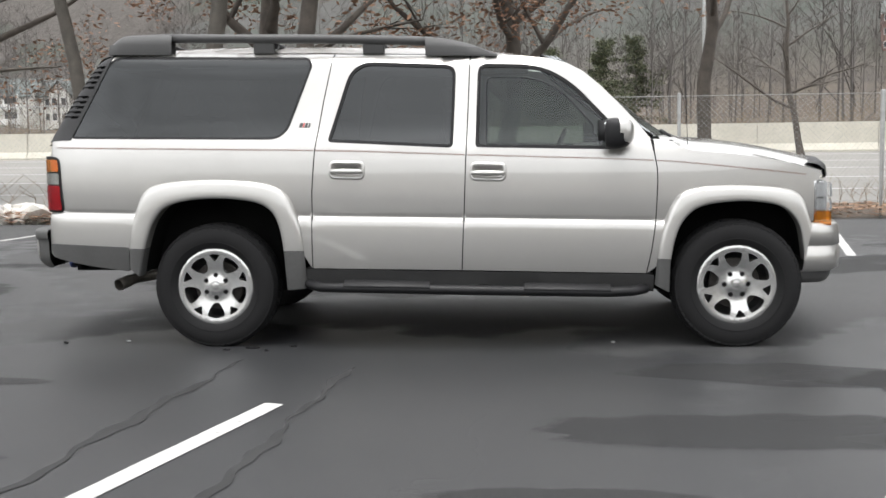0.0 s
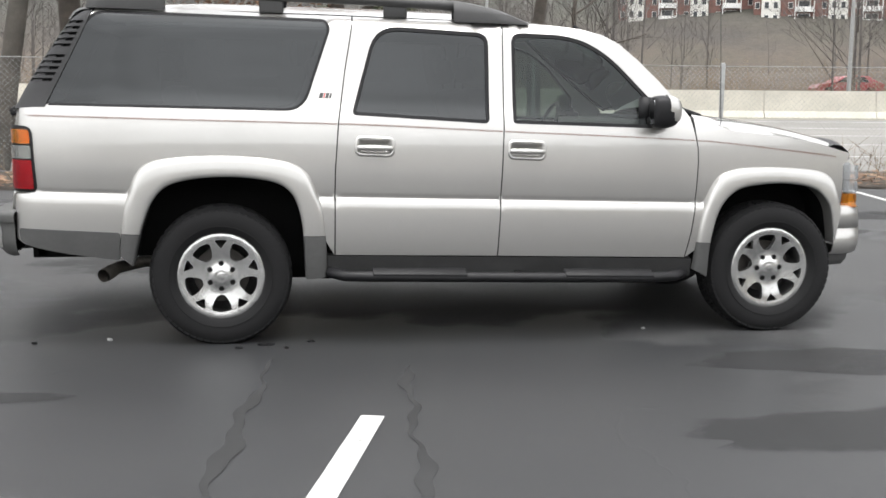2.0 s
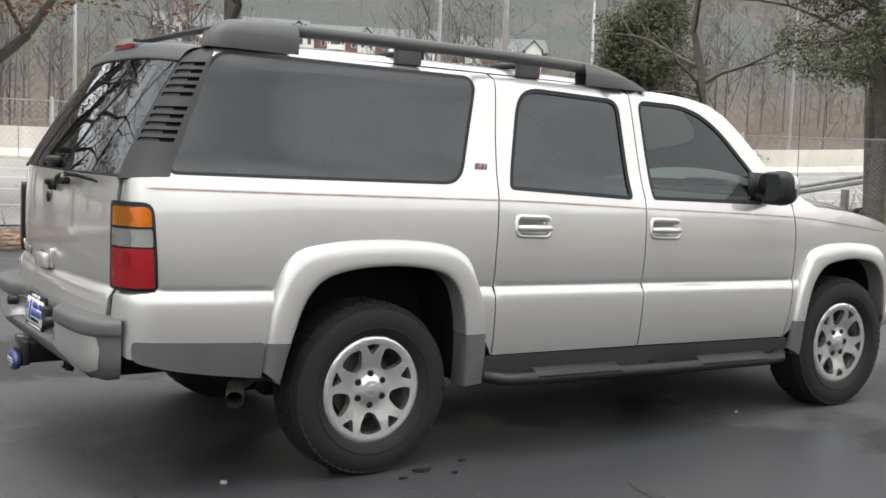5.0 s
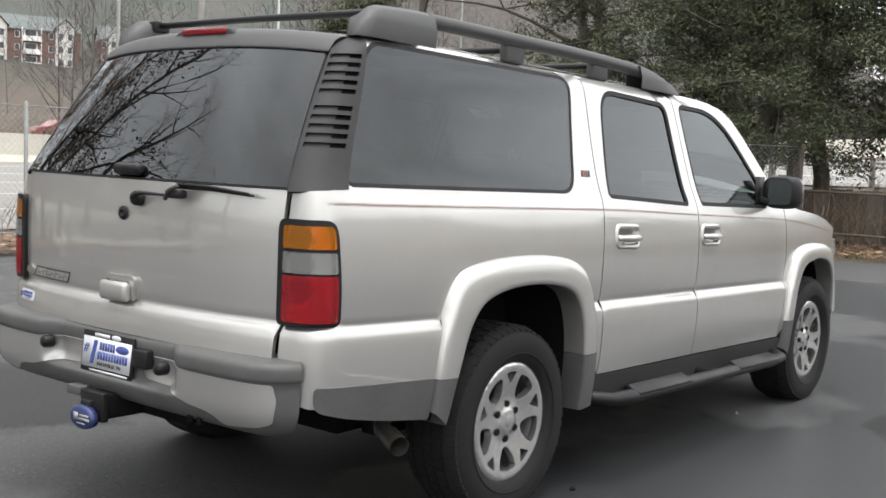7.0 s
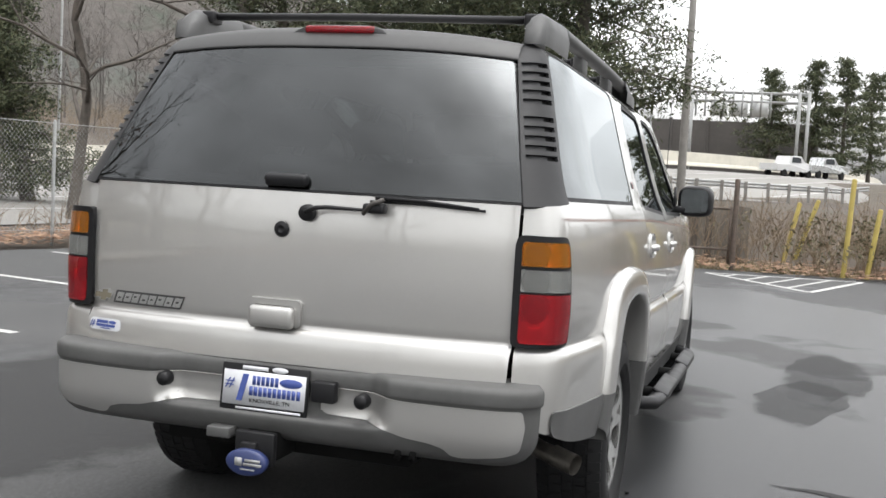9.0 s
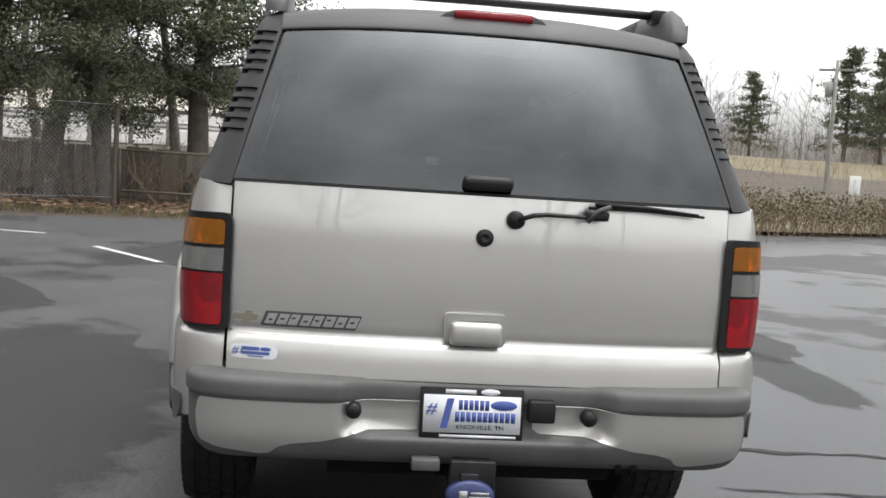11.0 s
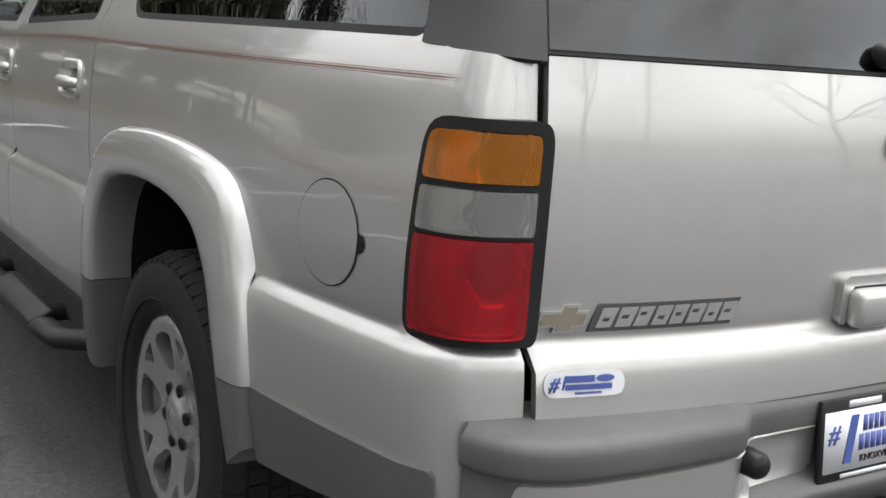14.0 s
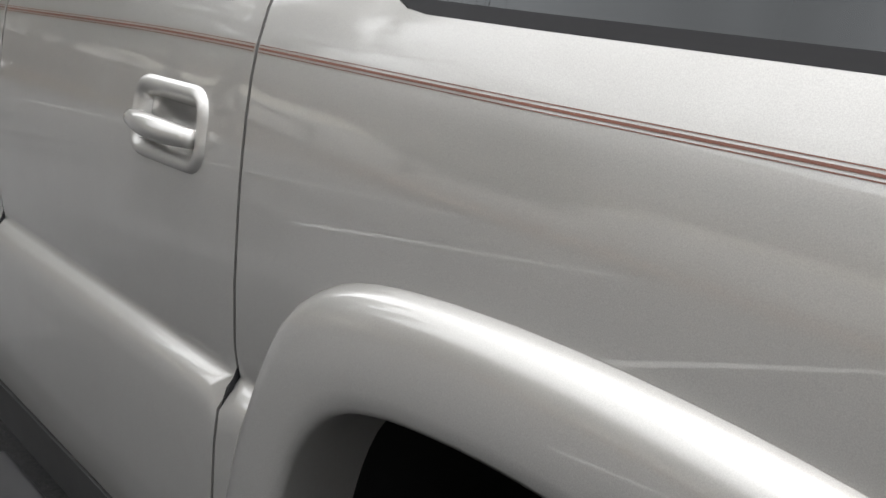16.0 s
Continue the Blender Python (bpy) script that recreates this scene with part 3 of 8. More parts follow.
def rear_x(y, zz):
    bow = 0.070 * (abs(y) / 0.8) ** 3.0
    prof = REAR_PROFILE(zz)
    return -prof + bow


REAR_PROFILE = pchip([0.70, 0.74, 0.80, 0.824, 0.833, 0.842, 0.853, 0.87, 1.0, 1.15, 1.30, 1.33], [1.221, 1.219, 1.213, 1.2075, 1.198, 1.182, 1.1855, 1.186, 1.190, 1.188, 1.172, 1.168])


def rear(u, zz):
    """The tailgate; u runs from the left of the car to its right."""
    x = rear_x(u, zz)
    return (x, -u, shear(x, zz))


def rear_glass(u, v):
    """The tailgate window: u across from -1 to 1, v up from 0 to 1."""
    half = 0.783 + (0.668 - 0.783) * v
    y = u * half
    x = -1.172 + 0.246 * v + 0.052 * v * v + 0.062 * abs(u) ** 3.0
    zz = 1.305 + 0.518 * v - 0.025 * v * abs(u) ** 2.5
    return (x, -y, shear(x, zz))


def mirrored(me):
    m2 = me.copy()
    m2.transform(Matrix.Diagonal((1, -1, 1, 1)))
    for v in m2.vertices:
        k = max(0.0, min(1.0, (v.co.z - 0.95) / 0.25, (1.80 - v.co.z) / 0.40))
        if -1.3 < v.co.x < 1.0:
            v.co.z -= LEAN * k * min(1.0, (1.0 - v.co.x) / 0.8)
    m2.flip_normals()
    return m2


def both(name, bm, mat, parent, label="", smooth=True):
    """A part of the right flank and its mirror image."""
    me = finish(name, bm, mat, smooth)
    a = part(name, me, mat, parent, label)
    b = part(name, mirrored(me), mat, parent, label)
    return a, b


def arch(points, n):
    """n + 1 even steps along a smooth curve through points."""
    d = [0.0]
    for p, q in zip(points, points[1:]):
        d.append(d[-1] + math.hypot(q[0] - p[0], q[1] - p[1]))
    fx, fz = pchip(d, [p[0] for p in points]), pchip(d, [p[1] for p in points])

    def cat(t):
        i = max(0, min(len(d) - 2, next((k for k in range(len(d) - 1) if d[k + 1] >= t), len(d) - 2)))
        h = d[i + 1] - d[i]
        s = (t - d[i]) / h
        def slope(k, c):
            a, b = max(0, k - 1), min(len(d) - 1, k + 1)
            return (points[b][c] - points[a][c]) / (d[b] - d[a])
        out = []
        for c in (0, 1):
            m0, m1 = slope(i, c) * h, slope(i + 1, c) * h
            out.append((2 * s ** 3 - 3 * s * s + 1) * points[i][c] + (s ** 3 - 2 * s * s + s) * m0 + (-2 * s ** 3 + 3 * s * s) * points[i + 1][c] + (s ** 3 - s * s) * m1)
        return tuple(out)
    return [cat(d[-1] * k / n) for k in range(n + 1)]


R_OUT = [(-0.552, 0.50), (-0.535, 0.66), (-0.512, 0.79), (-0.468, 0.935), (-0.40, 1.012), (-0.27, 1.047), (-0.045, 1.066), (0.21, 1.062), (0.39, 1.036), (0.482, 0.985), (0.535, 0.89), (0.572, 0.765), (0.592, 0.60), (0.603, 0.38)]
R_IN = [(-0.478, 0.44), (-0.448, 0.57), (-0.417, 0.68), (-0.369, 0.80), (-0.292, 0.886), (-0.161, 0.93), (0.023, 0.948), (0.206, 0.940), (0.333, 0.912), (0.403, 0.855), (0.445, 0.75), (0.465, 0.606), (0.477, 0.37)]
F_OUT = [(2.795, 0.44), (2.808, 0.592), (2.834, 0.752), (2.880, 0.909), (2.947, 1.010), (3.067, 1.052), (3.22, 1.064), (3.374, 1.064), (3.611, 1.044), (3.695, 1.0), (3.748, 0.886), (3.760, 0.845)]
F_IN = [(2.884, 0.395), (2.894, 0.62), (2.948, 0.815), (3.051, 0.922), (3.239, 0.962), (3.409, 0.964), (3.575, 0.93), (3.668, 0.834), (3.70, 0.70), (3.712, 0.60)]


FLARE_HALF = pchip([0.30, 0.50, 0.70, 0.85, 0.95, 1.07], [0.955, 0.984, 0.996, 0.995, 0.991, 0.984])


def flare_bm(out_pts, in_pts, keep, n=64):
    """A wheel-arch flare: a rounded band that stands proud of the flank, with its lip turned in."""
    a, b = arch(out_pts, n), arch(in_pts, n)
    section = [(0.0, -0.002), (0.015, 0.008), (0.05, 0.018), (0.11, 0.027), (0.20, 0.033), (0.34, 0.0365), (0.55, 0.0385), (0.80, 0.040), (0.93, 0.0385), (0.985, 0.033), (1.0, 0.024), (1.0, -0.01), (1.0, -0.075)]
    rows = []
    for p, q in zip(a, b):
        if not keep(q[1], q[0]):
            continue
        row = []
        for s, dy in section:
            u, zz = p[0] + (q[0] - p[0]) * s, p[1] + (q[1] - p[1]) * s
            x, y, z = side(max(u, -0.929), zz)
            k = max(0.0, min(1.0, s / 0.16))
            y += (-(FLARE_HALF(zz) - taper(x)) - y) * k * k * (3 - 2 * k)
            row.append((x, y - dy, z))
        rows.append(row)
    bm = grid_bm(rows)
    bmesh.ops.recalc_face_normals(bm, faces=bm.faces[:])
    f = max(bm.faces, key=lambda g: -g.calc_center_median().y)
    if f.normal.y > 0:
        bmesh.ops.reverse_faces(bm, faces=bm.faces[:])
    return bm


def liner_bm(in_pts, n=40):
    """The black wheel housing behind a flare."""
    rows = []
    for x, zz in arch(in_pts, n):
        z = shear(x, zz)
        cx = sum(p[0] for p in in_pts) / len(in_pts)
        k = 1.02
        rows.append([(x, -0.93, z + 0.004), (cx + (x - cx) * k, -0.85, z + 0.012), (cx + (x - cx) * k, -0.60, z + 0.012)])
    bm = grid_bm(rows)
    back = [bm.verts.new(r[2]) for r in rows]
    bm.faces.new(back)
    return bm


def tyre_bm():
    """A road tyre with rounded shoulders and rim bead."""
    w = 0.132
    prof = [(0.240, 0.098), (0.2475, 0.112), (0.262, 0.127), (0.30, 0.137), (0.335, 0.136), (0.362, 0.130), (0.380, 0.120), (0.391, 0.104), (0.3945, 0.09), (0.3955, 0.0)]
    full = [(r, -a) for r, a in prof] + [(r, a) for r, a in reversed(prof[:-1])]
    ring = [(0.285, -0.1365), (0.288, -0.1395), (0.2915, -0.1372)]
    return lathe(full, 96), lathe(ring, 96)


def tread_bm(n=58):
    """Shoulder lugs and centre blocks round the tyre."""
    bm = bmesh.new()
    rnd = random.Random(4)
    rows = [(-0.125, -0.078, 0.383, 0.4015, 0.0), (-0.070, -0.026, 0.4015, 0.4025, 0.4), (-0.019, 0.019, 0.4025, 0.4025, 0.1), (0.026, 0.070, 0.4025, 0.4015, 0.5), (0.078, 0.125, 0.4015, 0.383, 0.9)]
    for a0, a1, ra, rb, ph in rows:
        for k in range(n):
            t0 = 2 * math.pi * (k + ph) / n
            t1 = t0 + 2 * math.pi / n * (0.74 + 0.05 * rnd.random())
            sk = 0.012 * (1 if k % 2 else -1)
            vs = []
            for dr in (-0.012, 0.0):
                for t, a, r in ((t0, a0, ra), (t1, a0, ra), (t1 + sk, a1, rb), (t0 + sk, a1, rb)):
                    rr = r + dr
                    vs.append(bm.verts.new((rr * math.cos(t), a, rr * math.sin(t))))
            for f in ((4, 5, 6, 7), (0, 1, 5, 4), (1, 2, 6, 5), (2, 3, 7, 6), (3, 0, 4, 7)):
                bm.faces.new([vs[i] for i in f])
    bmesh.ops.recalc_face_normals(bm, faces=bm.faces[:])
    return bm


def polar(r, deg):
    return (r * math.cos(radians(deg)), r * math.sin(radians(deg)))


def wheel_face(u, v):
    """The outer face of the rim: dished towards the bolts, proud at the hub."""
    r = math.hypot(u, v)
    d = RIM_DEPTH(r)
    return (u, -d, v)


RIM_DEPTH = pchip([0.0, 0.035, 0.06, 0.085, 0.12, 0.17, 0.205, 0.225, 0.236], [0.096, 0.096, 0.086, 0.082, 0.088, 0.099, 0.104, 0.108, 0.100])


def build_wheel(parent_car, loc, spin, inner_side):
    """Tyre, tread, spoked alloy with five large and five small openings, six bolts, cap and brake behind."""
    hub = new("wheel")
    hub.parent = parent_car
    hub.location = loc
    tagged(hub, "five-spoke machined alloy wheel with an all-terrain tyre")
    part("tyre", WHEEL_MESH["tyre"], RUBBER, hub, "black tyre with worn sidewall")
    part("tread", WHEEL_MESH["tread"], RUBBER, hub)
    part("sidewall_ring", WHEEL_MESH["ring"], RUBBER, hub)
    rim = part("rim", WHEEL_MESH["rim"], ALLOY, hub, "bright machined alloy rim")
    bar_ = part("barrel", WHEEL_MESH["barrel"], ALLOY_DARK, hub)
    rim.scale = bar_.scale = (1.05, 1.0, 1.05)
    rim.location.y = bar_.location.y = -0.008
    part("brake_disc", WHEEL_MESH["brake"], DARK_METAL, hub)
    part("centre_cap", WHEEL_MESH["cap"], ALLOY, hub)
    for k in range(6):
        b = part("lug_nut", WHEEL_MESH["nut"], BLACK_MATT, hub, "black lug nut")
        x, z = polar(0.0675, 60 * k + 30)
        b.location = (x * 1.07, -0.090, z * 1.07)
        b.scale = (1.2, 1.0, 1.2)
    hub.rotation_euler = (0, spin, 0) if not inner_side else (0, spin, math.pi)
    return hub


def make_wheel_meshes():
    tyre, ring = tyre_bm()
    big, small = [], []
    for k in range(5):
        a = 54 + 72 * k
        big.append(rounded([polar(0.104, a - 9), polar(0.152, a - 17.5), polar(0.194, a - 17), polar(0.200, a), polar(0.194, a + 17), polar(0.152, a + 17.5), polar(0.104, a + 9)], 0.026, 4))
        c = 90 + 72 * k
        small.append(rounded([polar(0.150, c), polar(0.199, c - 10.0), polar(0.201, c), polar(0.199, c + 10.0)], 0.010, 3))
    rim_out = [polar(0.236, 360 * k / 72) for k in range(72)]
    rim = panel_bm(rim_out, big + small, wheel_face, 0.014, 0.032)
    barrel = lathe([(0.236, -0.100), (0.226, -0.095), (0.206, -0.075), (0.200, 0.02), (0.215, 0.11), (0.03, 0.11)], 64)
    brake = lathe([(0.02, -0.012), (0.09, -0.02), (0.15, -0.018), (0.158, -0.018), (0.158, 0.012), (0.02, 0.012)], 48)
    cap = lathe([(0.0, -0.106), (0.022, -0.105), (0.032, -0.101), (0.036, -0.090)], 32)
    nut = lathe([(0.0, -0.007), (0.008, -0.009), (0.0125, -0.007), (0.0145, 0.0), (0.0145, 0.02)], 6)
    return {"tyre": finish("tyre", tyre, RUBBER), "ring": finish("sidewall_ring", ring, RUBBER), "tread": finish("tread", tread_bm(), RUBBER, False),
            "rim": finish("rim", rim, ALLOY), "barrel": finish("barrel", barrel, ALLOY_DARK), "brake": finish("brake_disc", brake, DARK_METAL),
            "cap": finish("centre_cap", cap, ALLOY), "nut": finish("lug_nut", nut, BLACK_MATT, False)}


WHEEL_MESH = make_wheel_meshes()
car = thing("estate_car", "light pewter metallic full-size estate car parked on wet asphalt", "car")

# --- outlines of the flank, in metres along the car and up
GAP = 0.0035
SEAM_R = [(0.643, 0.51), (0.645, 0.84), (0.648, 1.0), (0.668, 1.262), (0.712, 1.56), (0.752, 1.78), (0.766, 1.876)]
SEAM_D = [(1.594, 0.513), (1.609, 0.84), (1.629, 1.325), (1.640, 1.62), (1.648, 1.876)]
SEAM_F = [(2.744, 0.512), (2.775, 0.66), (2.801, 0.85), (2.811, 1.08), (2.808, 1.17), (2.793, 1.25), (2.772, 1.345)]
PILLAR = [(2.772, 1.345), (2.70, 1.437), (2.60, 1.548), (2.47, 1.678), (2.36, 1.770), (2.26, 1.820), (2.12, 1.852), (1.95, 1.868), (1.75, 1.876)]


def shift(line, dx):
    return [(x + dx, z) for x, z in line]


Q_GLASS = rounded([(-0.912, 1.345), (0.452, 1.350), (0.605, 1.795), (0.594, 1.824), (-0.650, 1.827), (-0.705, 1.785)], [0.005, 0.085, 0.03, 0.03, 0.10, 0.05])
R_GLASS = rounded([(0.762, 1.322), (1.530, 1.294), (1.546, 1.792), (0.905, 1.812)], [0.012, 0.02, 0.06, 0.13])
F_GLASS = rounded([(1.697, 1.298), (2.520, 1.292), (2.520, 1.44), (2.30, 1.672), (2.16, 1.760), (2.02, 1.797), (1.712, 1.800)], [0.01, 0.01, 0.02, 0.15, 0.15, 0.1, 0.05])
D_EDGE = [(-0.932, 1.335), (-0.87, 1.47), (-0.76, 1.70), (-0.695, 1.84), (-0.68, 1.872)]

LAMP = rounded([(-0.984, 0.840), (-1.006, 1.207), (-1.288, 1.207), (-1.288, 0.840)], [0.035, 0.055, 0.045, 0.03])
LAMP_HOLE = rounded([(-0.988, 0.846), (-1.010, 1.200), (U_END + 0.008, 1.200), (U_END + 0.008, 0.846)], [0.03, 0.045, 0.03, 0.02])
rear_arch = arch(R_OUT, 40)
front_arch = arch(F_OUT, 40)

quarter = shift(SEAM_R, -GAP) + [(0.3, 1.878), (-0.3, 1.878)] + D_EDGE[::-1] + [(-0.955, 1.316), (-1.02, 1.303), (U_END, 1.292), (U_END, 0.60), (-1.10, 0.565), (-0.56, 0.56)] + [p for p in rear_arch if p[1] > 0.56]
quarter = [p for i, p in enumerate(quarter) if i == 0 or math.hypot(p[0] - quarter[i - 1][0], p[1] - quarter[i - 1][1]) > 1e-4]
rear_door = shift(SEAM_R, GAP) + shift(SEAM_D, -GAP)[::-1]
front_door = shift(SEAM_D, GAP) + PILLAR[::-1] + shift(SEAM_F, -GAP)[::-1]
front_door = [p for i, p in enumerate(front_door) if i == 0 or math.hypot(p[0] - front_door[i - 1][0], p[1] - front_door[i - 1][1]) > 1e-4]
fender = shift(SEAM_F, GAP)[::-1][1:] + [p for p in front_arch if p[1] > 0.53] + [(3.775, 0.845), (3.772, 1.09), (3.80, 1.10), (3.82, 1.155), (3.60, 1.212), (3.40, 1.243), (3.20, 1.262), (3.02, 1.276), (2.95, 1.30), (2.88, 1.338), (2.79, 1.345)]

CREASE = (0.80, 0.818, 0.826, 0.834, 0.842, 0.852, 0.875)


def handle_hole(cx, cz):
    return rounded([(cx - 0.104, cz - 0.042), (cx + 0.100, cz - 0.046), (cx + 0.104, cz + 0.045), (cx - 0.100, cz + 0.048)], 0.032)


body_shell = part("inner_shell", join_bm(
    box_bm(-0.90, -0.52, -0.80, 0.80, 0.57, 0.86), box_bm(0.52, 2.86, -0.93, 0.93, 0.42, 0.62), box_bm(3.15, 3.70, -0.45, 0.45, 0.5, 1.1),
    box_bm(-1.12, 2.9, -0.45, 0.45, 0.44, 0.62)), BLACK_MATT, car, "dark underbody")
# unseen boxes for the driveline, placed to keep light out from under the car
part("fuel_tank", box_bm(-0.45, 0.45, -0.42, 0.42, 0.30, 0.46, 0.04), BLACK_MATT, car, "black fuel tank")
part("gearbox", box_bm(0.55, 2.6, -0.30, 0.30, 0.25, 0.46, 0.05), BLACK_MATT, car, "dark gearbox and driveline")
for sg in (1, -1):
    part("chassis_rail", box_bm(-0.35, 3.5, min(sg * 0.46, sg * 0.56), max(sg * 0.46, sg * 0.56), 0.31, 0.46, 0.01), BLACK_MATT, car, "black chassis rail")
for sg in (1, -1):
    part("inner_panel", box_bm(0.50, 2.76, min(sg * 0.90, sg * 0.93), max(sg * 0.90, sg * 0.93), 0.60, 1.22), INTERIOR, car)
    part("inner_panel", box_bm(-0.95, 0.50, min(sg * 0.84, sg * 0.87), max(sg * 0.84, sg * 0.87), 0.99, 1.28), INTERIOR, car)
quarter_panel = both("quarter_panel", panel_bm(quarter, [inset(Q_GLASS, -0.028), LAMP_HOLE], side, 0.045, creases=CREASE), PAINT, car)
for n_, o_, g_, h_ in (("rear_door", rear_door, R_GLASS, handle_hole(0.873, 1.133)), ("front_door", front_door, F_GLASS, handle_hole(1.762, 1.132))):
    doors = both(n_, panel_bm(o_, [inset(g_, -0.014), h_], side, 0.045, creases=CREASE), PAINT, car)
    if n_ == "rear_door":
        rear_doors = doors
    else:
        front_doors = doors
fenders = both("front_fender", panel_bm(fender, [], side, 0.045, creases=CREASE), PAINT, car)

# dark tubes added behind the door seams so the gaps read dark
for seam in (SEAM_R, SEAM_D, SEAM_F):
    fz = pchip([z for x, z in seam], [x for x, z in seam])
    z0, z1 = seam[0][1] + 0.004, seam[-1][1] - 0.004
    row = []
    for k in range(49):
        zz = z0 + (z1 - z0) * k / 48
        x_, y_, z_ = side(fz(zz), zz)
        row.append((x_, y_ + 0.0085, z_))
    both("seam_rubber", tube(row, 0.006, 6, True), SEAL, car)

# window rubbers and panes
for g_, mat_, depth, w_ in ((Q_GLASS, GLASS_DARK, 0.003, 0.027), (R_GLASS, GLASS_DARK, 0.009, 0.0135), (F_GLASS, GLASS_LIGHT, 0.009, 0.0135)):
    both("window_seal", panel_bm(inset(g_, -w_), [inset(g_, 0.007 if g_ is not Q_GLASS else -0.012)], side, 0.03, 0.012, -0.002), SEAL, car)
    for p_ in both("window_pane", panel_bm(inset(g_, -0.002 if g_ is not Q_GLASS else -0.014), [], side, 0.03, 0.0, -depth), mat_, car, "tinted glass pane"):
        p_.visible_shadow = False

# arch flares, painted above and grey plastic at their feet, parted on a level line
def cut_level(bm, zz, above, keep=None):
    """Keeps what lies above, or below, a level line of the body."""
    no = Vector((RAKE, 0, 1)).normalized()
    co = Vector((0.65, 0, zz))
    geom = bm.verts[:] + bm.edges[:] + bm.faces[:]
    bmesh.ops.bisect_plane(bm, geom=geom, plane_co=co, plane_no=no, clear_inner=above, clear_outer=not above)
    if keep:
        bmesh.ops.delete(bm, geom=[v for v in bm.verts if not keep(v.co.x)], context="VERTS")
    return bm


def all_of(z, x):
    return True


cut = 0.622
both("rear_flare", cut_level(flare_bm(R_OUT, R_IN, all_of), cut, True), PAINT, car)
both("rear_flare_foot", cut_level(flare_bm(R_OUT, R_IN, all_of), cut - 0.002, False, lambda x: x < 0), PLASTIC, car, "grey plastic flare foot")
both("rear_flare_foot", cut_level(flare_bm(R_OUT, R_IN, all_of), cut - 0.002, False, lambda x: x > 0), PLASTIC, car, "grey plastic flare foot")
both("front_flare", cut_level(flare_bm(F_OUT, F_IN, all_of), 0.606, True), PAINT, car)
both("front_flare_foot", cut_level(flare_bm(F_OUT, F_IN, all_of), 0.604, False, lambda x: x < 3), PLASTIC, car, "grey plastic flare foot")
both("rear_wheel_liner", liner_bm(R_IN), BLACK_MATT, car)
both("front_wheel_liner", liner_bm(F_IN), BLACK_MATT, car)

# grey sill cladding under doors and behind the rear wheel
sill = [(0.605, 0.395), (2.79, 0.395), (2.79, 0.50), (2.742, 0.503), (0.60, 0.503)]
both("sill", panel_bm(sill, [], side, 0.06, 0.06, 0.002), SILL_PLASTIC, car, "dark grey sill cladding")
lower_q = rounded([(-0.553, 0.472), (-0.545, 0.628), (-1.085, 0.640), (-1.085, 0.560), (-0.95, 0.522), (-0.80, 0.498)], [0.01, 0.02, 0.02, 0.05, 0.05, 0.05])
both("quarter_cladding", panel_bm(lower_q, [], side, 0.05, 0.05, 0.009), PLASTIC, car, "dark grey quarter cladding")

# pinstripe, a fine double line along the shoulder
pin_z = pchip([-1.1, -1.04, 0.67, 1.62, 2.79, 3.4, 3.78], [1.2591, 1.259, 1.257, 1.238, 1.213, 1.165, 1.128])
for x0, x1 in ((-1.055, 0.660), (0.672, 1.618), (1.632, 2.785), (2.805, 3.72)):
    for dz, hw in ((0.0, 0.0013), (0.0042, 0.0005), (-0.0042, 0.0005)):
        n_ = max(6, int((x1 - x0) / 0.05))
        rows_ = []
        for sgn in (-1, 1):
            row = []
            for k in range(n_ + 1):
                u_ = x0 + (x1 - x0) * k / n_
                thin = min(1.0, 0.1 + (u_ + 1.055) / 0.04) if x0 < -0.9 else 1.0
                p_ = side(u_, pin_z(u_) - dz + sgn * hw * thin)
                row.append((p_[0], p_[1] - 0.0012, p_[2]))
            rows_.append(row)
        both("pinstripe", grid_bm(rows_), PIN, car, "thin brown pinstripe")


# door handles: recessed bowl, raised frame and grip
def handle_bm(cx, cz):
    ring = dense(rounded([(cx - 0.112, cz - 0.050), (cx + 0.108, cz - 0.054), (cx + 0.112, cz + 0.053), (cx - 0.108, cz + 0.056)], 0.038), 0.012)
    rows = []
    for d, h in ((-0.006, -0.001), (-0.002, 0.006), (0.004, 0.010), (0.010, 0.009), (0.016, 0.004), (0.022, -0.003), (0.026, -0.012)):
        row = []
        for u, v in inset(ring, d) + [inset(ring, d)[0]]:
            x, y, z = side(u, v)
            row.append((x, y - h, z))
        rows.append(row)
    rim_ = grid_bm(rows)
    bmesh.ops.recalc_face_normals(rim_, faces=rim_.faces[:])
    bowl = panel_bm(inset(ring, 0.024), [], lambda u, v: (side(u, v)[0], side(u, v)[1] + 0.010 + 0.026 * max(0.0, 1 - ((u - cx) / 0.088) ** 4) * max(0.0, 1 - ((v - cz) / 0.032) ** 2), side(u, v)[2]), 0.010, 0.0, 0.0)
    pts = []
    for k in range(13):
        u = cx - 0.102 + 0.202 * k / 12
        p = side(u, cz - 0.006)
        pts.append((p[0], p[1] - 0.010 - 0.012 * math.sin(math.pi * k / 12), p[2]))
    grip = tube(pts, [0.013 + 0.005 * math.sin(math.pi * k / 12) for k in range(13)], 12, True, 1.0)
    return rim_, bowl, grip


for doors, cx, cz in ((rear_doors, 0.873, 1.133), (front_doors, 1.762, 1.132)):
    rim_, bowl, grip = handle_bm(cx, cz)
    for nm, bm_, mt in (("handle_frame", rim_, PAINT), ("handle_bowl", bowl, PAINT), ("handle_grip", grip, PAINT)):
        me_ = finish(nm, bm_, mt)
        part(nm, me_, mt, doors[0])
        part(nm, mirrored(me_), mt, doors[1])

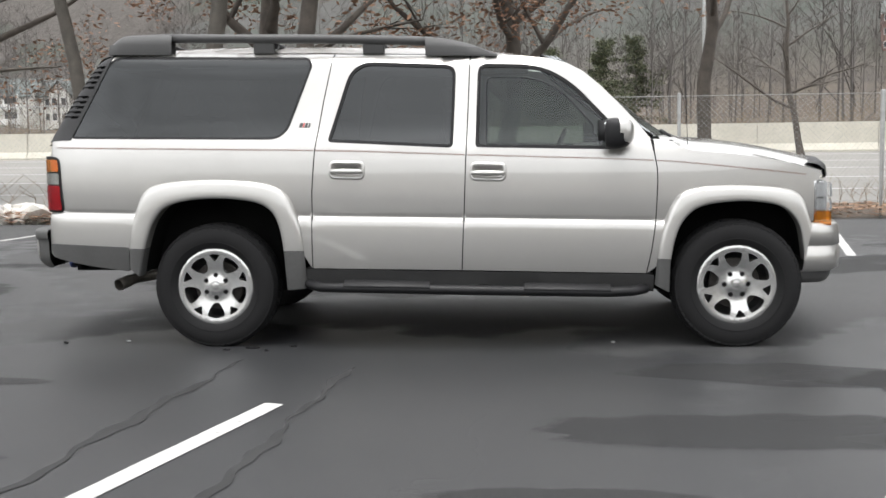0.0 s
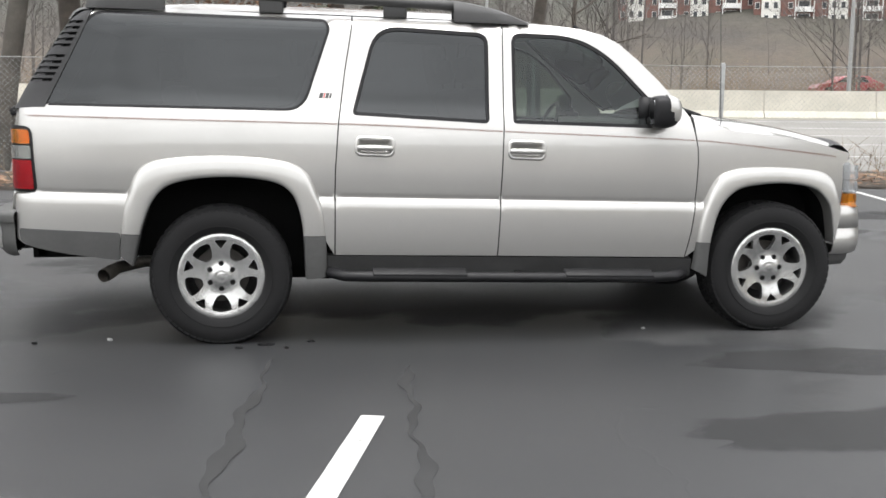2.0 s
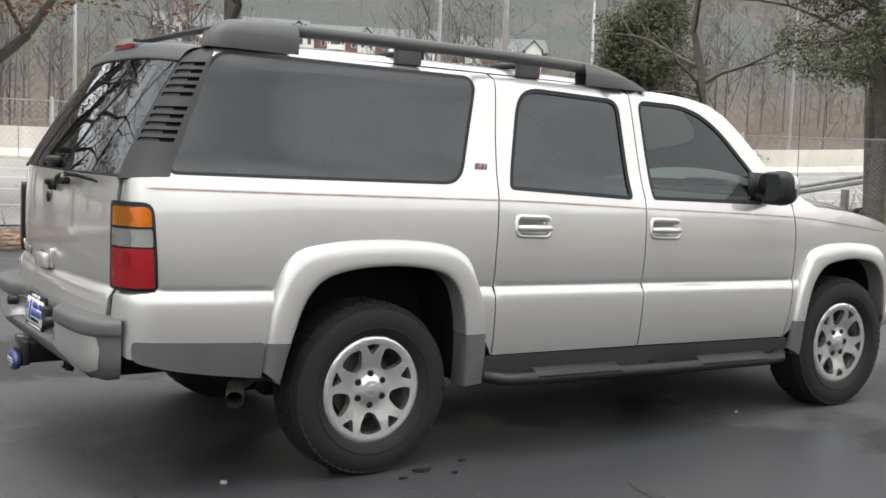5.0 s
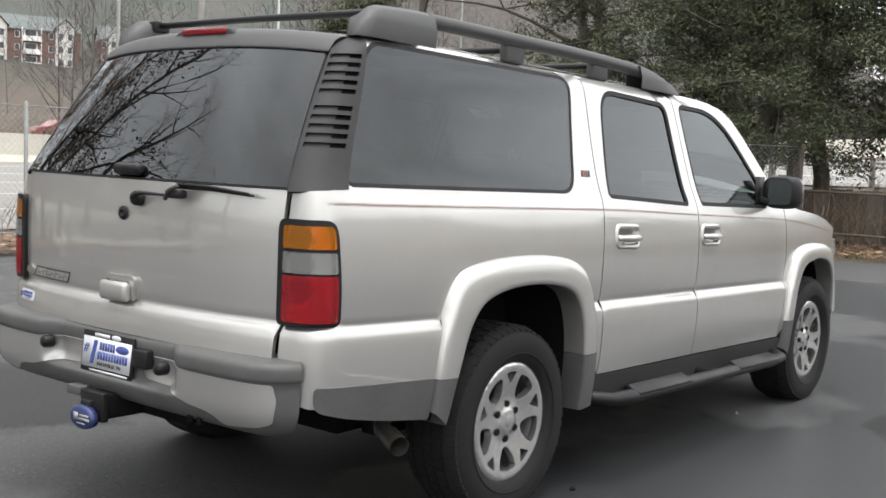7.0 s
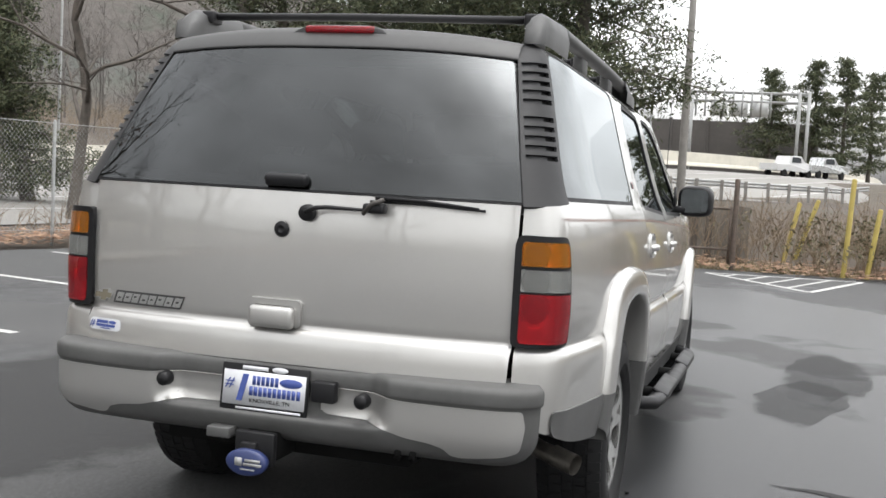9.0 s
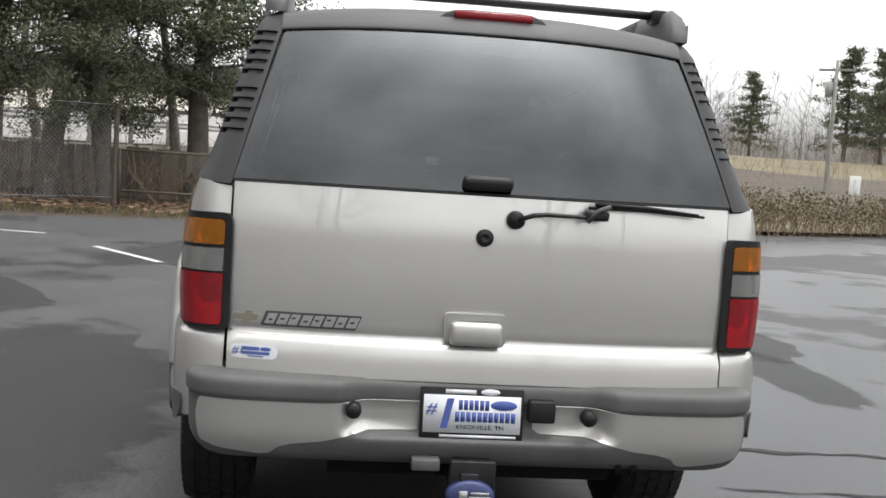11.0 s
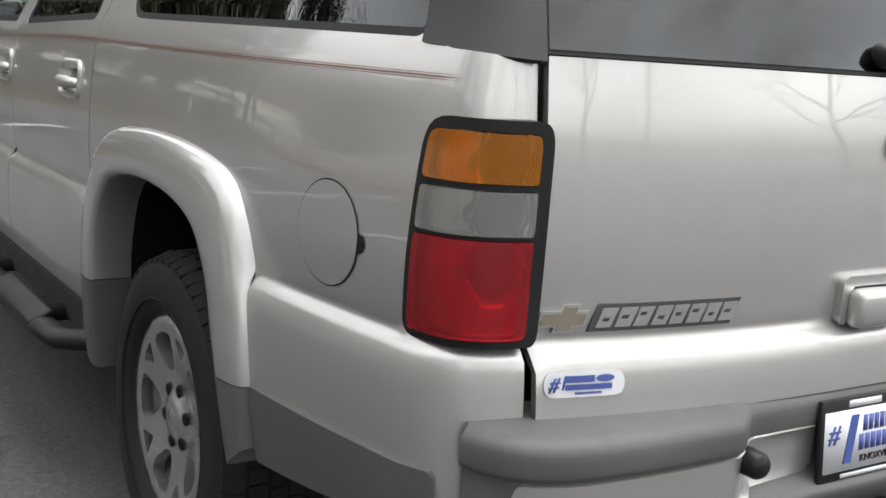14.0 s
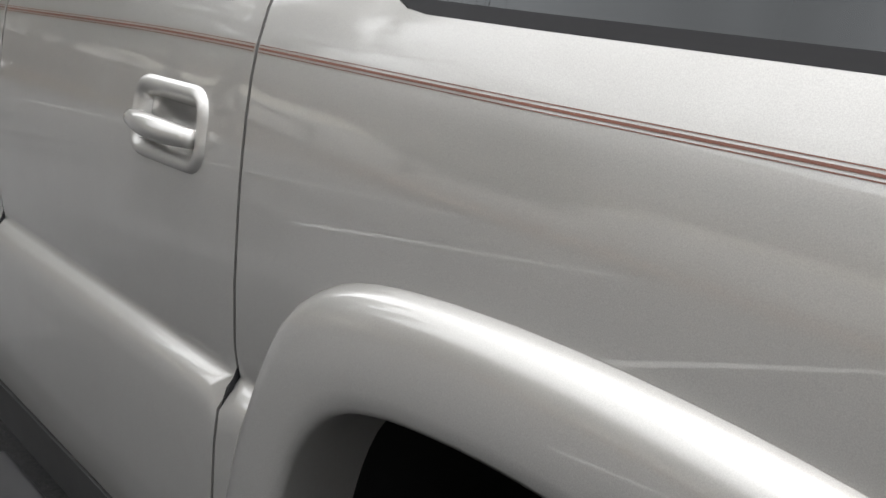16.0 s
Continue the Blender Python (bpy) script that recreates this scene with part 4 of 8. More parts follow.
# small trim badge on the pillar behind the rear door, plain slanted strokes
for sg in (-1, 1):
    bd = new("pillar_badge")
    bd.parent = car
    tagged(bd, "small chrome and red trim badge")
    for k, (x0, w_, mt) in enumerate(((0.560, 0.020, BADGE_DARK), (0.584, 0.007, RED_PRINT), (0.596, 0.016, BADGE_DARK), (0.618, 0.010, BADGE_DARK))):
        bm_ = panel_bm([(x0, 1.400), (x0 + w_, 1.400), (x0 + w_ + 0.008, 1.428), (x0 + 0.008, 1.428)], [], side, 0.02, 0.004, 0.004)
        if sg > 0:
            part("stroke", mirrored(finish("stroke", bm_, mt)), mt, bd)
        else:
            part("stroke", bm_, mt, bd)

# fuel flap on the left flank
fc = (-0.765, 0.970)
ring_o = [(fc[0] + 0.0965 * math.cos(2 * math.pi * k / 40), fc[1] + 0.0965 * math.sin(2 * math.pi * k / 40)) for k in range(40)]
ring_i = [(fc[0] + 0.0935 * math.cos(2 * math.pi * k / 40), fc[1] + 0.0935 * math.sin(2 * math.pi * k / 40)) for k in range(40)]
flap = part("fuel_flap", mirrored(finish("fuel_flap", panel_bm(ring_i, [], side, 0.03, 0.004, 0.003), PAINT)), PAINT, car, "round painted fuel flap")
part("flap_gap", mirrored(finish("flap_gap", panel_bm(ring_o, [ring_i], side, 0.03, 0.0, 0.0015), SEAL)), SEAL, flap)
notch = [(fc[0] - 0.089, 0.986), (fc[0] - 0.089, 0.946), (fc[0] - 0.109, 0.953), (fc[0] - 0.115, 0.966), (fc[0] - 0.109, 0.980)]
part("finger_notch", mirrored(finish("finger_notch", panel_bm(notch, [], side, 0.02, 0.0, 0.0018), SEAL)), SEAL, flap)


# tail lamps that wrap the corner: black housing and three lenses
def lamp_side(u, zz):
    """The face of the tail lamp, which stands proud of the body's corner towards the rear."""
    if u >= -0.93:
        return side(u, zz)
    s = -0.93 - u
    x = L_X(s)
    w0 = half_width(zz) - taper(-0.93)
    return (x, -(CORNER_Y + (w0 - CORNER_Y) * (1 - L_Y(s) / LAMP_CORNER[-1][1])), shear(x, zz))


housing_holes = []
lens_rows = [("amber_lens", 1.104, 1.184, LENS_AMBER), ("clear_lens", 1.022, 1.095, LENS_CLEAR), ("red_lens", 0.856, 1.017, LENS_RED)]
for _, z0, z1, _m in lens_rows:
    f0, f1 = -1.001 - 0.06 * (z0 - 0.84), -1.001 - 0.06 * (z1 - 0.84)
    housing_holes.append(rounded([(f0, z0), (f1, z1), (-1.252, z1), (-1.252, z0)], [0.012, 0.026 if z1 > 1.1 else 0.010, 0.022 if z1 > 1.1 else 0.008, 0.02 if z0 < 0.9 else 0.008]))
for sg in (-1, 1):
    tl = new("tail_lamp")
    tl.parent = car
    tagged(tl, "tail lamp with amber, clear and red lenses")
    pieces = [("housing", panel_bm(inset(LAMP, 0.004), housing_holes, lamp_side, 0.03, 0.03, 0.006), BLACK)]
    pieces.append(("housing_back", panel_bm(inset(LAMP, 0.006), [], lamp_side, 0.04, 0.0, -0.02), BLACK))
    for (nm, z0, z1, mt), hole in zip(lens_rows, housing_holes):
        pieces.append((nm, panel_bm(inset(hole, 0.0015), [], lamp_side, 0.03, 0.012, 0.009), mt))
        zm = (z0 + z1) / 2 + (0.03 if nm == "red_lens" else -0.004)

        def bowl(u, zz, zm=zm):
            """The reflector: a flat fluted wing and a round bowl behind the bulb, sunk into the lamp."""
            x, y, z = lamp_side(u, zz)
            d = 0.030 * max(0.0, 1 - math.hypot((u + 1.180) / 0.062, (zz - zm) / 0.052) ** 2) + (0.007 if u > -1.105 else 0.0)
            return (x + 0.9 * d, y * (1 - 0.45 * d), z)
        pieces.append(("reflector", panel_bm(inset(hole, -0.004), [], bowl, 0.012, 0.0, -0.012), REFLECTOR))
    for nm, bm_, mt in pieces:
        me_ = finish(nm, bm_, mt)
        part(nm, me_ if sg < 0 else mirrored(me_), mt, tl)

# tailgate: one pressing with a bright lower band, dark gap above the bumper
gate = part("tailgate", panel_bm([(-0.776, 0.722), (0.776, 0.722), (0.779, 0.842), (0.780, 1.296), (-0.780, 1.296), (-0.779, 0.842)], [], rear, 0.05, 0.02, creases=(0.76, 0.79, 0.815, 0.828, 0.836, 0.844, 0.858, 0.885)), PAINT, car, "pewter metallic tailgate")
part("gate_gap", box_bm(-1.06, -1.0, -0.785, 0.785, 0.70, 1.30), BLACK_MATT, car)
gp = part("tailgate_window", panel_bm([(-1, 0), (1, 0), (0.995, 0.5), (0.985, 0.96), (0.95, 1), (-0.95, 1), (-0.985, 0.96), (-0.995, 0.5)], [], rear_glass, 0.09, 0.0, 0.002), GLASS_DARK, car, "dark privacy glass tailgate window")
gp.visible_shadow = False
ring_g = [(-1, 0), (1, 0), (0.995, 0.5), (0.985, 0.96), (0.95, 1), (-0.95, 1), (-0.985, 0.96), (-0.995, 0.5)]
part("tailgate_window_seal", panel_bm([(x * 1.008, -0.012 + v * 1.02) for x, v in ring_g], [[(x * 0.985, 0.02 + v * 0.965) for x, v in ring_g]], rear_glass, 0.09, 0.01, -0.001), SEAL, car)

# tailgate furniture
th = part("tailgate_handle", panel_bm(rounded([(-0.122, 0.845), (0.072, 0.845), (0.075, 0.935), (-0.125, 0.935)], 0.02), [rounded([(-0.100, 0.838), (0.050, 0.838), (0.052, 0.915), (-0.102, 0.915)], 0.015)], rear, 0.02, 0.02, 0.016), PAINT, gate, "painted tailgate handle")
part("handle_grip", turned(box_bm(-1.236, -1.195, -0.056, 0.106, 0.876, 0.950, 0.016, 3), Matrix.Identity(4)), PAINT, th)
lock_ = part("lock", turned(lathe([(0.0, 0.003), (0.009, 0.003), (0.010, 0.006), (0.016, 0.0065), (0.017, 0.004), (0.024, 0.005), (0.027, 0.0)], 28, "z"), Matrix.Translation((-1.193, 0.014, 1.207)) @ Matrix.Rotation(radians(-90), 4, "Y")), BLACK, gate, "round black lock")
wp = new("wiper")
wp.parent = car
tagged(wp, "black rear wiper with folded arm")
part("pivot", turned(lathe([(0.0, 0.030), (0.022, 0.030), (0.027, 0.022), (0.029, 0.0)], 20, "z"), Matrix.Translation((-1.186, -0.078, 1.267)) @ Matrix.Rotation(radians(-90), 4, "Y")), BLACK, wp)
part("arm", tube([(-1.222, -0.083, 1.271), (-1.232, -0.125, 1.287), (-1.232, -0.165, 1.291), (-1.226, -0.305, 1.289), (-1.215, -0.335, 1.287)], [0.012, 0.013, 0.012, 0.009, 0.007], 8, True, 0.6), BLACK, wp)
part("arm_head", box_bm(-1.238, -1.188, -0.360, -0.285, 1.280, 1.312, 0.010), BLACK, wp)
part("arm_link", tube([(-1.236, -0.29, 1.276), (-1.240, -0.32, 1.310), (-1.238, -0.36, 1.326)], 0.008, 8), DARK_METAL, wp)
part("blade", join_bm(tube([(-1.205, -0.32, 1.330), (-1.193, -0.48, 1.328), (-1.172, -0.66, 1.314)], [0.008, 0.007, 0.004], 6), tube([(-1.200, -0.30, 1.318), (-1.185, -0.48, 1.318), (-1.168, -0.68, 1.308)], 0.005, 6)), BLACK, wp)
part("window_latch", turned(box_bm(-0.022, 0.022, -0.078, 0.078, -0.022, 0.022, 0.016, 3), Matrix.Translation((-1.172, 0.012, 1.372)) @ Matrix.Rotation(radians(-12), 4, "Y")), BLACK, gp, "black window latch cover")

# tail badge: a dark slanted plate with eight bright slanted bars, and a small cross shape
bd = new("tail_badge")
bd.parent = car
tagged(bd, "dark badge strip with satin lettering bars")
part("badge_plate", panel_bm([(-0.680, 0.863), (-0.392, 0.863), (-0.372, 0.909), (-0.664, 0.909)], [], rear, 0.05, 0.004, 0.0035), BADGE_DARK, bd)
for k in range(8):
    u0 = -0.668 + 0.0352 * k
    w_ = 0.028 + 0.002 * (k % 2)
    part("bar", panel_bm([(u0, 0.870), (u0 + w_, 0.870), (u0 + w_ + 0.013, 0.902), (u0 + 0.013, 0.902)], [[(u0 + 0.011, 0.879 + 0.004 * (k % 3)), (u0 + w_ - 0.005, 0.879 + 0.004 * (k % 3)), (u0 + w_ - 0.002, 0.886 + 0.004 * (k % 3)), (u0 + 0.014, 0.886 + 0.004 * (k % 3))]], rear, 0.05, 0.003, 0.006), BADGE_BRIGHT, bd)
cross = [(-0.772, 0.873), (-0.741, 0.873), (-0.744, 0.863), (-0.712, 0.863), (-0.708, 0.873), (-0.688, 0.873), (-0.680, 0.899), (-0.700, 0.899), (-0.697, 0.910), (-0.728, 0.910), (-0.731, 0.899), (-0.763, 0.899)]
part("emblem", panel_bm(cross, [], rear, 0.03, 0.004, 0.006), BADGE_BRIGHT, bd)
part("emblem_fill", panel_bm(inset(cross, 0.004), [], rear, 0.03, 0.001, 0.0072), BADGE_TAN, bd)
# dealer sticker, white capsule with blue print
st = part("sticker", panel_bm(rounded([(-0.766, 0.763), (-0.622, 0.763), (-0.622, 0.805), (-0.766, 0.805)], 0.0205), [], rear, 0.03, 0.001, 0.0025), STICKER_WHITE, gate, "white capsule sticker with blue print")
for u0, u1, z0, z1 in ((-0.730, -0.678, 0.787, 0.798), (-0.730, -0.646, 0.775, 0.784), (-0.713, -0.665, 0.768, 0.7715)):
    part("print_bar", panel_bm([(u0, z0), (u1, z0), (u1, z1), (u0, z1)], [], rear, 0.05, 0.0, 0.0042), STICKER_BLUE, st)
part("print_oval", panel_bm([(-0.659 + 0.017 * math.cos(t / 8 * math.pi), 0.7925 + 0.006 * math.sin(t / 8 * math.pi)) for t in range(16)], [], rear, 0.05, 0.0, 0.0042), STICKER_BLUE, st)


# rear pillar with ten louvres each side
def d_pillar(s, v):
    """s from the tailgate window (0) to the side window (1), v up."""
    a = Vector(rear_glass(1.0, v))
    zz_top = 1.335 + (1.872 - 1.335) * v
    edge = pchip([p[1] for p in D_EDGE], [p[0] for p in D_EDGE])
    c = Vector(side(edge(zz_top), zz_top))
    k = Vector(((a.x * 0.78 + c.x * 0.22) - 0.002, c.y * 0.93 + a.y * 0.07 , (a.z + c.z) / 2))
    return tuple(a * (1 - s) ** 2 + k * 2 * s * (1 - s) + c * s * s)


def slot_outline(v0, v1, s0, s1):
    """A level slot: the cover's own lines climb towards the front, so the slot drops along them."""
    def level(v, s):
        return v - (s - 0.5) * (0.030 + 0.037 * v) / 0.54
    return [(s0, level(v0, s0)), (s1, level(v0, s1)), (s1, level(v1, s1)), (s0, level(v1, s0))]


slots = []
for k in range(10):
    v0 = 0.245 + 0.064 * k + (0.055 if k > 4 else 0)
    slots.append((v0, v0 + 0.034))
for sg in (-1, 1):
    dp = new("vent_pillar")
    dp.parent = car
    tagged(dp, "dark grey louvred rear pillar cover")
    body_ = panel_bm([(0.015, -0.030), (0.5, -0.046), (1.02, -0.050), (1.02, 0.5), (0.99, 1.0), (0.4, 1.03), (0.015, 1.0), (0.015, 0.5)], [rounded(slot_outline(a, b, 0.10, 0.90), 0.010, 2) for a, b in slots], d_pillar, 0.06, 0.012, 0.004)
    back_ = panel_bm([(0.02, 0.0), (0.98, 0.0), (0.98, 0.98), (0.02, 0.98)], [], d_pillar, 0.12, 0.0, -0.012)
    for nm, bm_, mt in (("cover", body_, PILLAR_TRIM), ("vent_back", back_, BLACK_MATT)):
        me_ = finish(nm, bm_, mt)
        part(nm, me_ if sg < 0 else mirrored(me_), mt, dp)
    for a, b in slots:
        lv = panel_bm(slot_outline(a - 0.001, b + 0.001, 0.10, 0.62), [], d_pillar, 0.2, 0.010, -0.005)
        me_ = finish("louvre", lv, PILLAR_TRIM)
        part("louvre", me_ if sg < 0 else mirrored(me_), PLASTIC, dp)


# roof skin, windscreen, bonnet
def roof_z(x, y):
    top = pchip([-0.95, -0.80, -0.4, 0.6, 1.5, 1.9, 2.12], [1.858, 1.888, 1.905, 1.915, 1.912, 1.900, 1.880])(x)
    crown = pchip([-0.95, -0.6, 0.0, 1.5, 2.12], [0.0, 0.02, 0.048, 0.048, 0.0])(x)
    e = abs(y) / 0.72
    return shear(x, top + crown - (0.041 + 1.15 * crown) * e ** 2.4)


rows_ = []
for i in range(29):
    row = []
    for j in range(25):
        y_ = -0.668 + 1.336 * j / 24
        back = rear_glass(min(1.0, abs(y_) / 0.672), 1.0)[0] + 0.075
        front = 2.12 + 0.10 * (1 - (y_ / 0.72) ** 2)
        xx = back + (front - back) * i / 28
        row.append((xx, y_, roof_z(xx, y_)))
    rows_.append(row)
bm_ = grid_bm(rows_)
bmesh.ops.recalc_face_normals(bm_, faces=bm_.faces[:])
if bm_.faces[100].normal.z < 0:
    bmesh.ops.reverse_faces(bm_, faces=bm_.faces[:])
part("roof", bm_, PAINT, car, "silver painted roof")

rows_ = []
for i in range(13):
    v = i / 12
    zz = 1.36 + (1.872 - 1.36) * v
    half = 0.885 + (0.70 - 0.885) * v
    x0 = 2.79 + (2.10 - 2.79) * v ** 0.92
    rows_.append([(x0 + 0.17 * (1 - abs(-1 + 2 * j / 16) ** 2.2), half * (-1 + 2 * j / 16), shear(x0, zz + 0.012 * (1 - (-1 + 2 * j / 16) ** 2))) for j in range(17)])
ws = part("windscreen", grid_bm(rows_), GLASS_LIGHT, car, "clear windscreen")
ws.visible_shadow = False
for j in (0, 16):
    part("windscreen_edge", tube([rows_[i][j] for i in range(13)], 0.012, 6), SEAL, car)

rows_ = []
for i in range(19):
    x_ = 2.84 + 1.02 * i / 18
    edge_z = pchip([2.8, 2.95, 3.02, 3.2, 3.4, 3.6, 3.82, 3.9], [1.345, 1.335, 1.312, 1.298, 1.274, 1.238, 1.178, 1.13])(x_)
    row = []
    for j in range(25):
        f = -1 + 2 * j / 24
        half = 0.86 - taper(x_) - 0.01
        bulge = 0.052 * (1 - abs(f) ** 2.6)
        nose = 0.085 * (1 - f * f) * (i / 18) ** 3
        row.append((x_ + nose, f * half, shear(x_, edge_z + bulge - (0.02 if abs(f) > 0.99 else 0))))
    rows_.append(row)
bm_ = grid_bm(rows_)
bmesh.ops.recalc_face_normals(bm_, faces=bm_.faces[:])
if bm_.faces[60].normal.z < 0:
    bmesh.ops.reverse_faces(bm_, faces=bm_.faces[:])
part("bonnet", bm_, PAINT, car, "silver bonnet with raised centre")
# shoulder strip that joins bonnet edge and wing
rows_ = [[(2.86 + 0.96 * k / 20, -(0.862 - taper(2.86 + 0.96 * k / 20)) , shear(2.86 + 0.96 * k / 20, pchip([2.8, 2.95, 3.02, 3.2, 3.4, 3.6, 3.82, 3.9], [1.335, 1.322, 1.296, 1.284, 1.260, 1.224, 1.165, 1.12])(2.86 + 0.96 * k / 20))) for k in range(21)],
         [side(2.86 + 0.96 * k / 20, pchip([2.8, 2.88, 2.95, 3.02, 3.2, 3.4, 3.6, 3.82], [1.345, 1.338, 1.30, 1.276, 1.262, 1.243, 1.212, 1.155])(2.86 + 0.96 * k / 20)) for k in range(21)]]
both("wing_top", grid_bm(rows_[::-1]), PAINT, car)
rows_ = []
for k in range(25):
    f = -1 + k / 12
    y_ = 0.80 * f
    x_ = 3.93 - 0.115 * abs(f) ** 2.4
    zt = 1.228 - 0.035 * abs(f) ** 3
    rows_.append([(x_ - 0.10, y_ * 0.98, shear(3.9, zt - 0.012)), (x_ - 0.05, y_, shear(3.9, zt + 0.012)), (x_ + 0.0, y_ * 1.01, shear(3.9, zt + 0.006)), (x_ + 0.045, y_ * 1.015, shear(3.9, zt - 0.03)), (x_ + 0.055, y_ * 1.015, shear(3.9, zt - 0.075)), (x_ + 0.03, y_, shear(3.9, zt - 0.09))])
bm_ = grid_bm(rows_)
bmesh.ops.recalc_face_normals(bm_, faces=bm_.faces[:])
part("bonnet_deflector", bm_, BLACK, car, "black bonnet deflector")
part("grille", box_bm(3.70, 3.86, -0.58, 0.58, 0.70, 1.08, 0.02), BLACK, car, "black grille")
for sg in (-1, 1):
    hl = new("headlamp")
    hl.parent = car
    tagged(hl, "clear headlamp with amber turn lens")
    for nm, z0, z1, mt in (("upper_lens", 0.995, 1.085, LENS_WHITE), ("lower_lens", 0.915, 0.985, LENS_WHITE), ("turn_lens", 0.825, 0.905, LENS_AMBER)):
        o_ = rounded([(3.782, z0), (3.888, z0), (3.882, z1), (3.785, z1)], 0.014)
        me_ = finish(nm, panel_bm(o_, [], side, 0.03, 0.03, 0.0), mt)
        part(nm, me_ if sg < 0 else mirrored(me_), mt, hl)
    part("lamp_back", mirrored(finish("lamp_back", box_bm(3.72, 3.80, 0.60, 0.90, 0.80, 1.06, 0.02), REFLECTOR)) if sg < 0 else finish("lamp_back", box_bm(3.72, 3.80, 0.60, 0.90, 0.80, 1.06, 0.02), REFLECTOR), REFLECTOR, hl)
    me_ = finish("lamp_front", box_bm(3.80, 3.876, -0.84, -0.56, 0.74, 1.03, 0.02), LENS_WHITE)
    part("lamp_front", me_ if sg < 0 else mirrored(me_), LENS_WHITE, hl)

# front bumper
bp = []
for x_, y_ in ((3.705, -0.965), (3.80, -0.95), (3.90, -0.90), (3.96, -0.80), (4.0, -0.55), (4.02, 0.0), (4.0, 0.55), (3.96, 0.80), (3.90, 0.90), (3.80, 0.95), (3.705, 0.965)):
    bp.append((x_, y_))
cx_ = 3.2
rows_ = []
for zz, k in ((0.835, 0.970), (0.83, 0.985), (0.815, 0.994), (0.78, 1.0), (0.70, 1.006), (0.697, 0.998), (0.69, 0.998), (0.685, 1.007), (0.60, 1.008), (0.55, 0.998), (0.53, 0.97)):
    rows_.append([(cx_ + (x_ - cx_) * k, y_ * k, shear(x_, zz)) for x_, y_ in bp])
rows_ = [[(x * 0.9 + 0.35, y * 0.9, z) for x, y, z in rows_[0]]] + rows_
bm_ = grid_bm(rows_)
bmesh.ops.recalc_face_normals(bm_, faces=bm_.faces[:])
part("front_bumper", bm_, PAINT, car, "painted front bumper")
rows_ = []
for zz, k in ((0.532, 0.955), (0.49, 0.945), (0.455, 0.92), (0.452, 0.80)):
    rows_.append([(cx_ + (x_ - cx_) * k, y_ * k, shear(x_, zz)) for x_, y_ in bp])
bm_ = grid_bm(rows_)
part("front_valance", bm_, PLASTIC, car, "dark grey front valance")

# rear bumper: grey moulding with a step pad and painted inserts
B_PATH = [(-1.278, 0.0), (-1.278, 0.3), (-1.272, 0.6), (-1.260, 0.74), (-1.236, 0.820), (-1.196, 0.866), (-1.160, 0.884), (-1.125, 0.892)]
b_s = [0.0]
for p, q in zip(B_PATH, B_PATH[1:]):
    b_s.append(b_s[-1] + math.hypot(q[0] - p[0], q[1] - p[1]))
B_X, B_Y = pchip(b_s, [p[0] for p in B_PATH]), pchip(b_s, [p[1] for p in B_PATH])
B_OFF = pchip([0.46, 0.475, 0.50, 0.535, 0.56, 0.60, 0.655, 0.662, 0.668, 0.702, 0.712, 0.718, 0.722], [-0.09, -0.055, -0.03, -0.012, -0.008, -0.006, -0.004, 0.002, 0.005, 0.006, 0.003, -0.003, -0.009])


def bumper(u, zz):
    """u along the bumper from the left end to the right, zero in the middle."""
    s = abs(u)
    x, y = B_X(s), B_Y(s)
    e = 0.01
    tx, ty = B_X(s + e) - B_X(s - e), B_Y(s + e) - B_Y(s - e)
    if s < e:
        tx, ty = 0.0, 1.0
    ln = math.hypot(tx, ty)
    nx, ny = -ty / ln, tx / ln
    t = max(0.0, min(1.0, (0.44 - s) / 0.10)) * max(0.0, min(1.0, (zz - 0.548) / 0.026))
    off = B_OFF(zz) - 0.056 * t * t * (3 - 2 * t)
    x, y = x + nx * off, y + ny * off
    return (x, -y if u > 0 else y, shear(x, zz))


B_END = b_s[-1]
rb = new("rear_bumper")
rb.parent = car
tagged(rb, "grey plastic rear bumper with painted inserts and step pad")
rows_ = []
us_ = [-B_END + 2 * B_END * k / 120 for k in range(121)]
for zz in (0.46, 0.468, 0.475, 0.488, 0.50, 0.52, 0.535, 0.545, 0.552, 0.56, 0.568, 0.60, 0.63, 0.655, 0.659, 0.662, 0.665, 0.668, 0.68, 0.69, 0.702, 0.712, 0.718, 0.722):
    rows_.append([bumper(u, 0.55 + (zz - 0.55) * (1 - 0.15 * max(0, (abs(u) - 0.86) / (B_END - 0.86))) if zz < 0.55 else zz) for u in us_])
top = [(p[0] + 0.012, p[1] * 0.99, p[2] + 0.004) for p in rows_[-1]]
deep = [(max(p[0] + 0.16, -1.10) if abs(p[1]) < 0.86 else -0.985, p[1] * 0.93, p[2] + 0.006) for p in rows_[-1]]
rows_ += [top, deep]
bm_ = grid_bm(rows_)
bmesh.ops.recalc_face_normals(bm_, faces=bm_.faces[:])
f_ = min(bm_.faces, key=lambda g: g.calc_center_median().x)
if f_.normal.x > 0:
    bmesh.ops.reverse_faces(bm_, faces=bm_.faces[:])
part("bumper_moulding", bm_, BUMPER_PLASTIC, rb)
ins = []
for k in range(13):
    t = k / 12
    u = 0.17 + 0.69 * t
    z = 0.652 + 0.012 * (1 / (1 + math.exp((u - 0.42) * 40)))
    ins.append((u, z))
low_edge = [(0.862, 0.520), (0.80, 0.503), (0.66, 0.488), (0.628, 0.494), (0.610, 0.515), (0.565, 0.528), (0.48, 0.537), (0.42, 0.552), (0.34, 0.566), (0.17, 0.570)]
right_ins = rounded(ins + [(0.874, 0.60)] + low_edge, 0.012, 3)
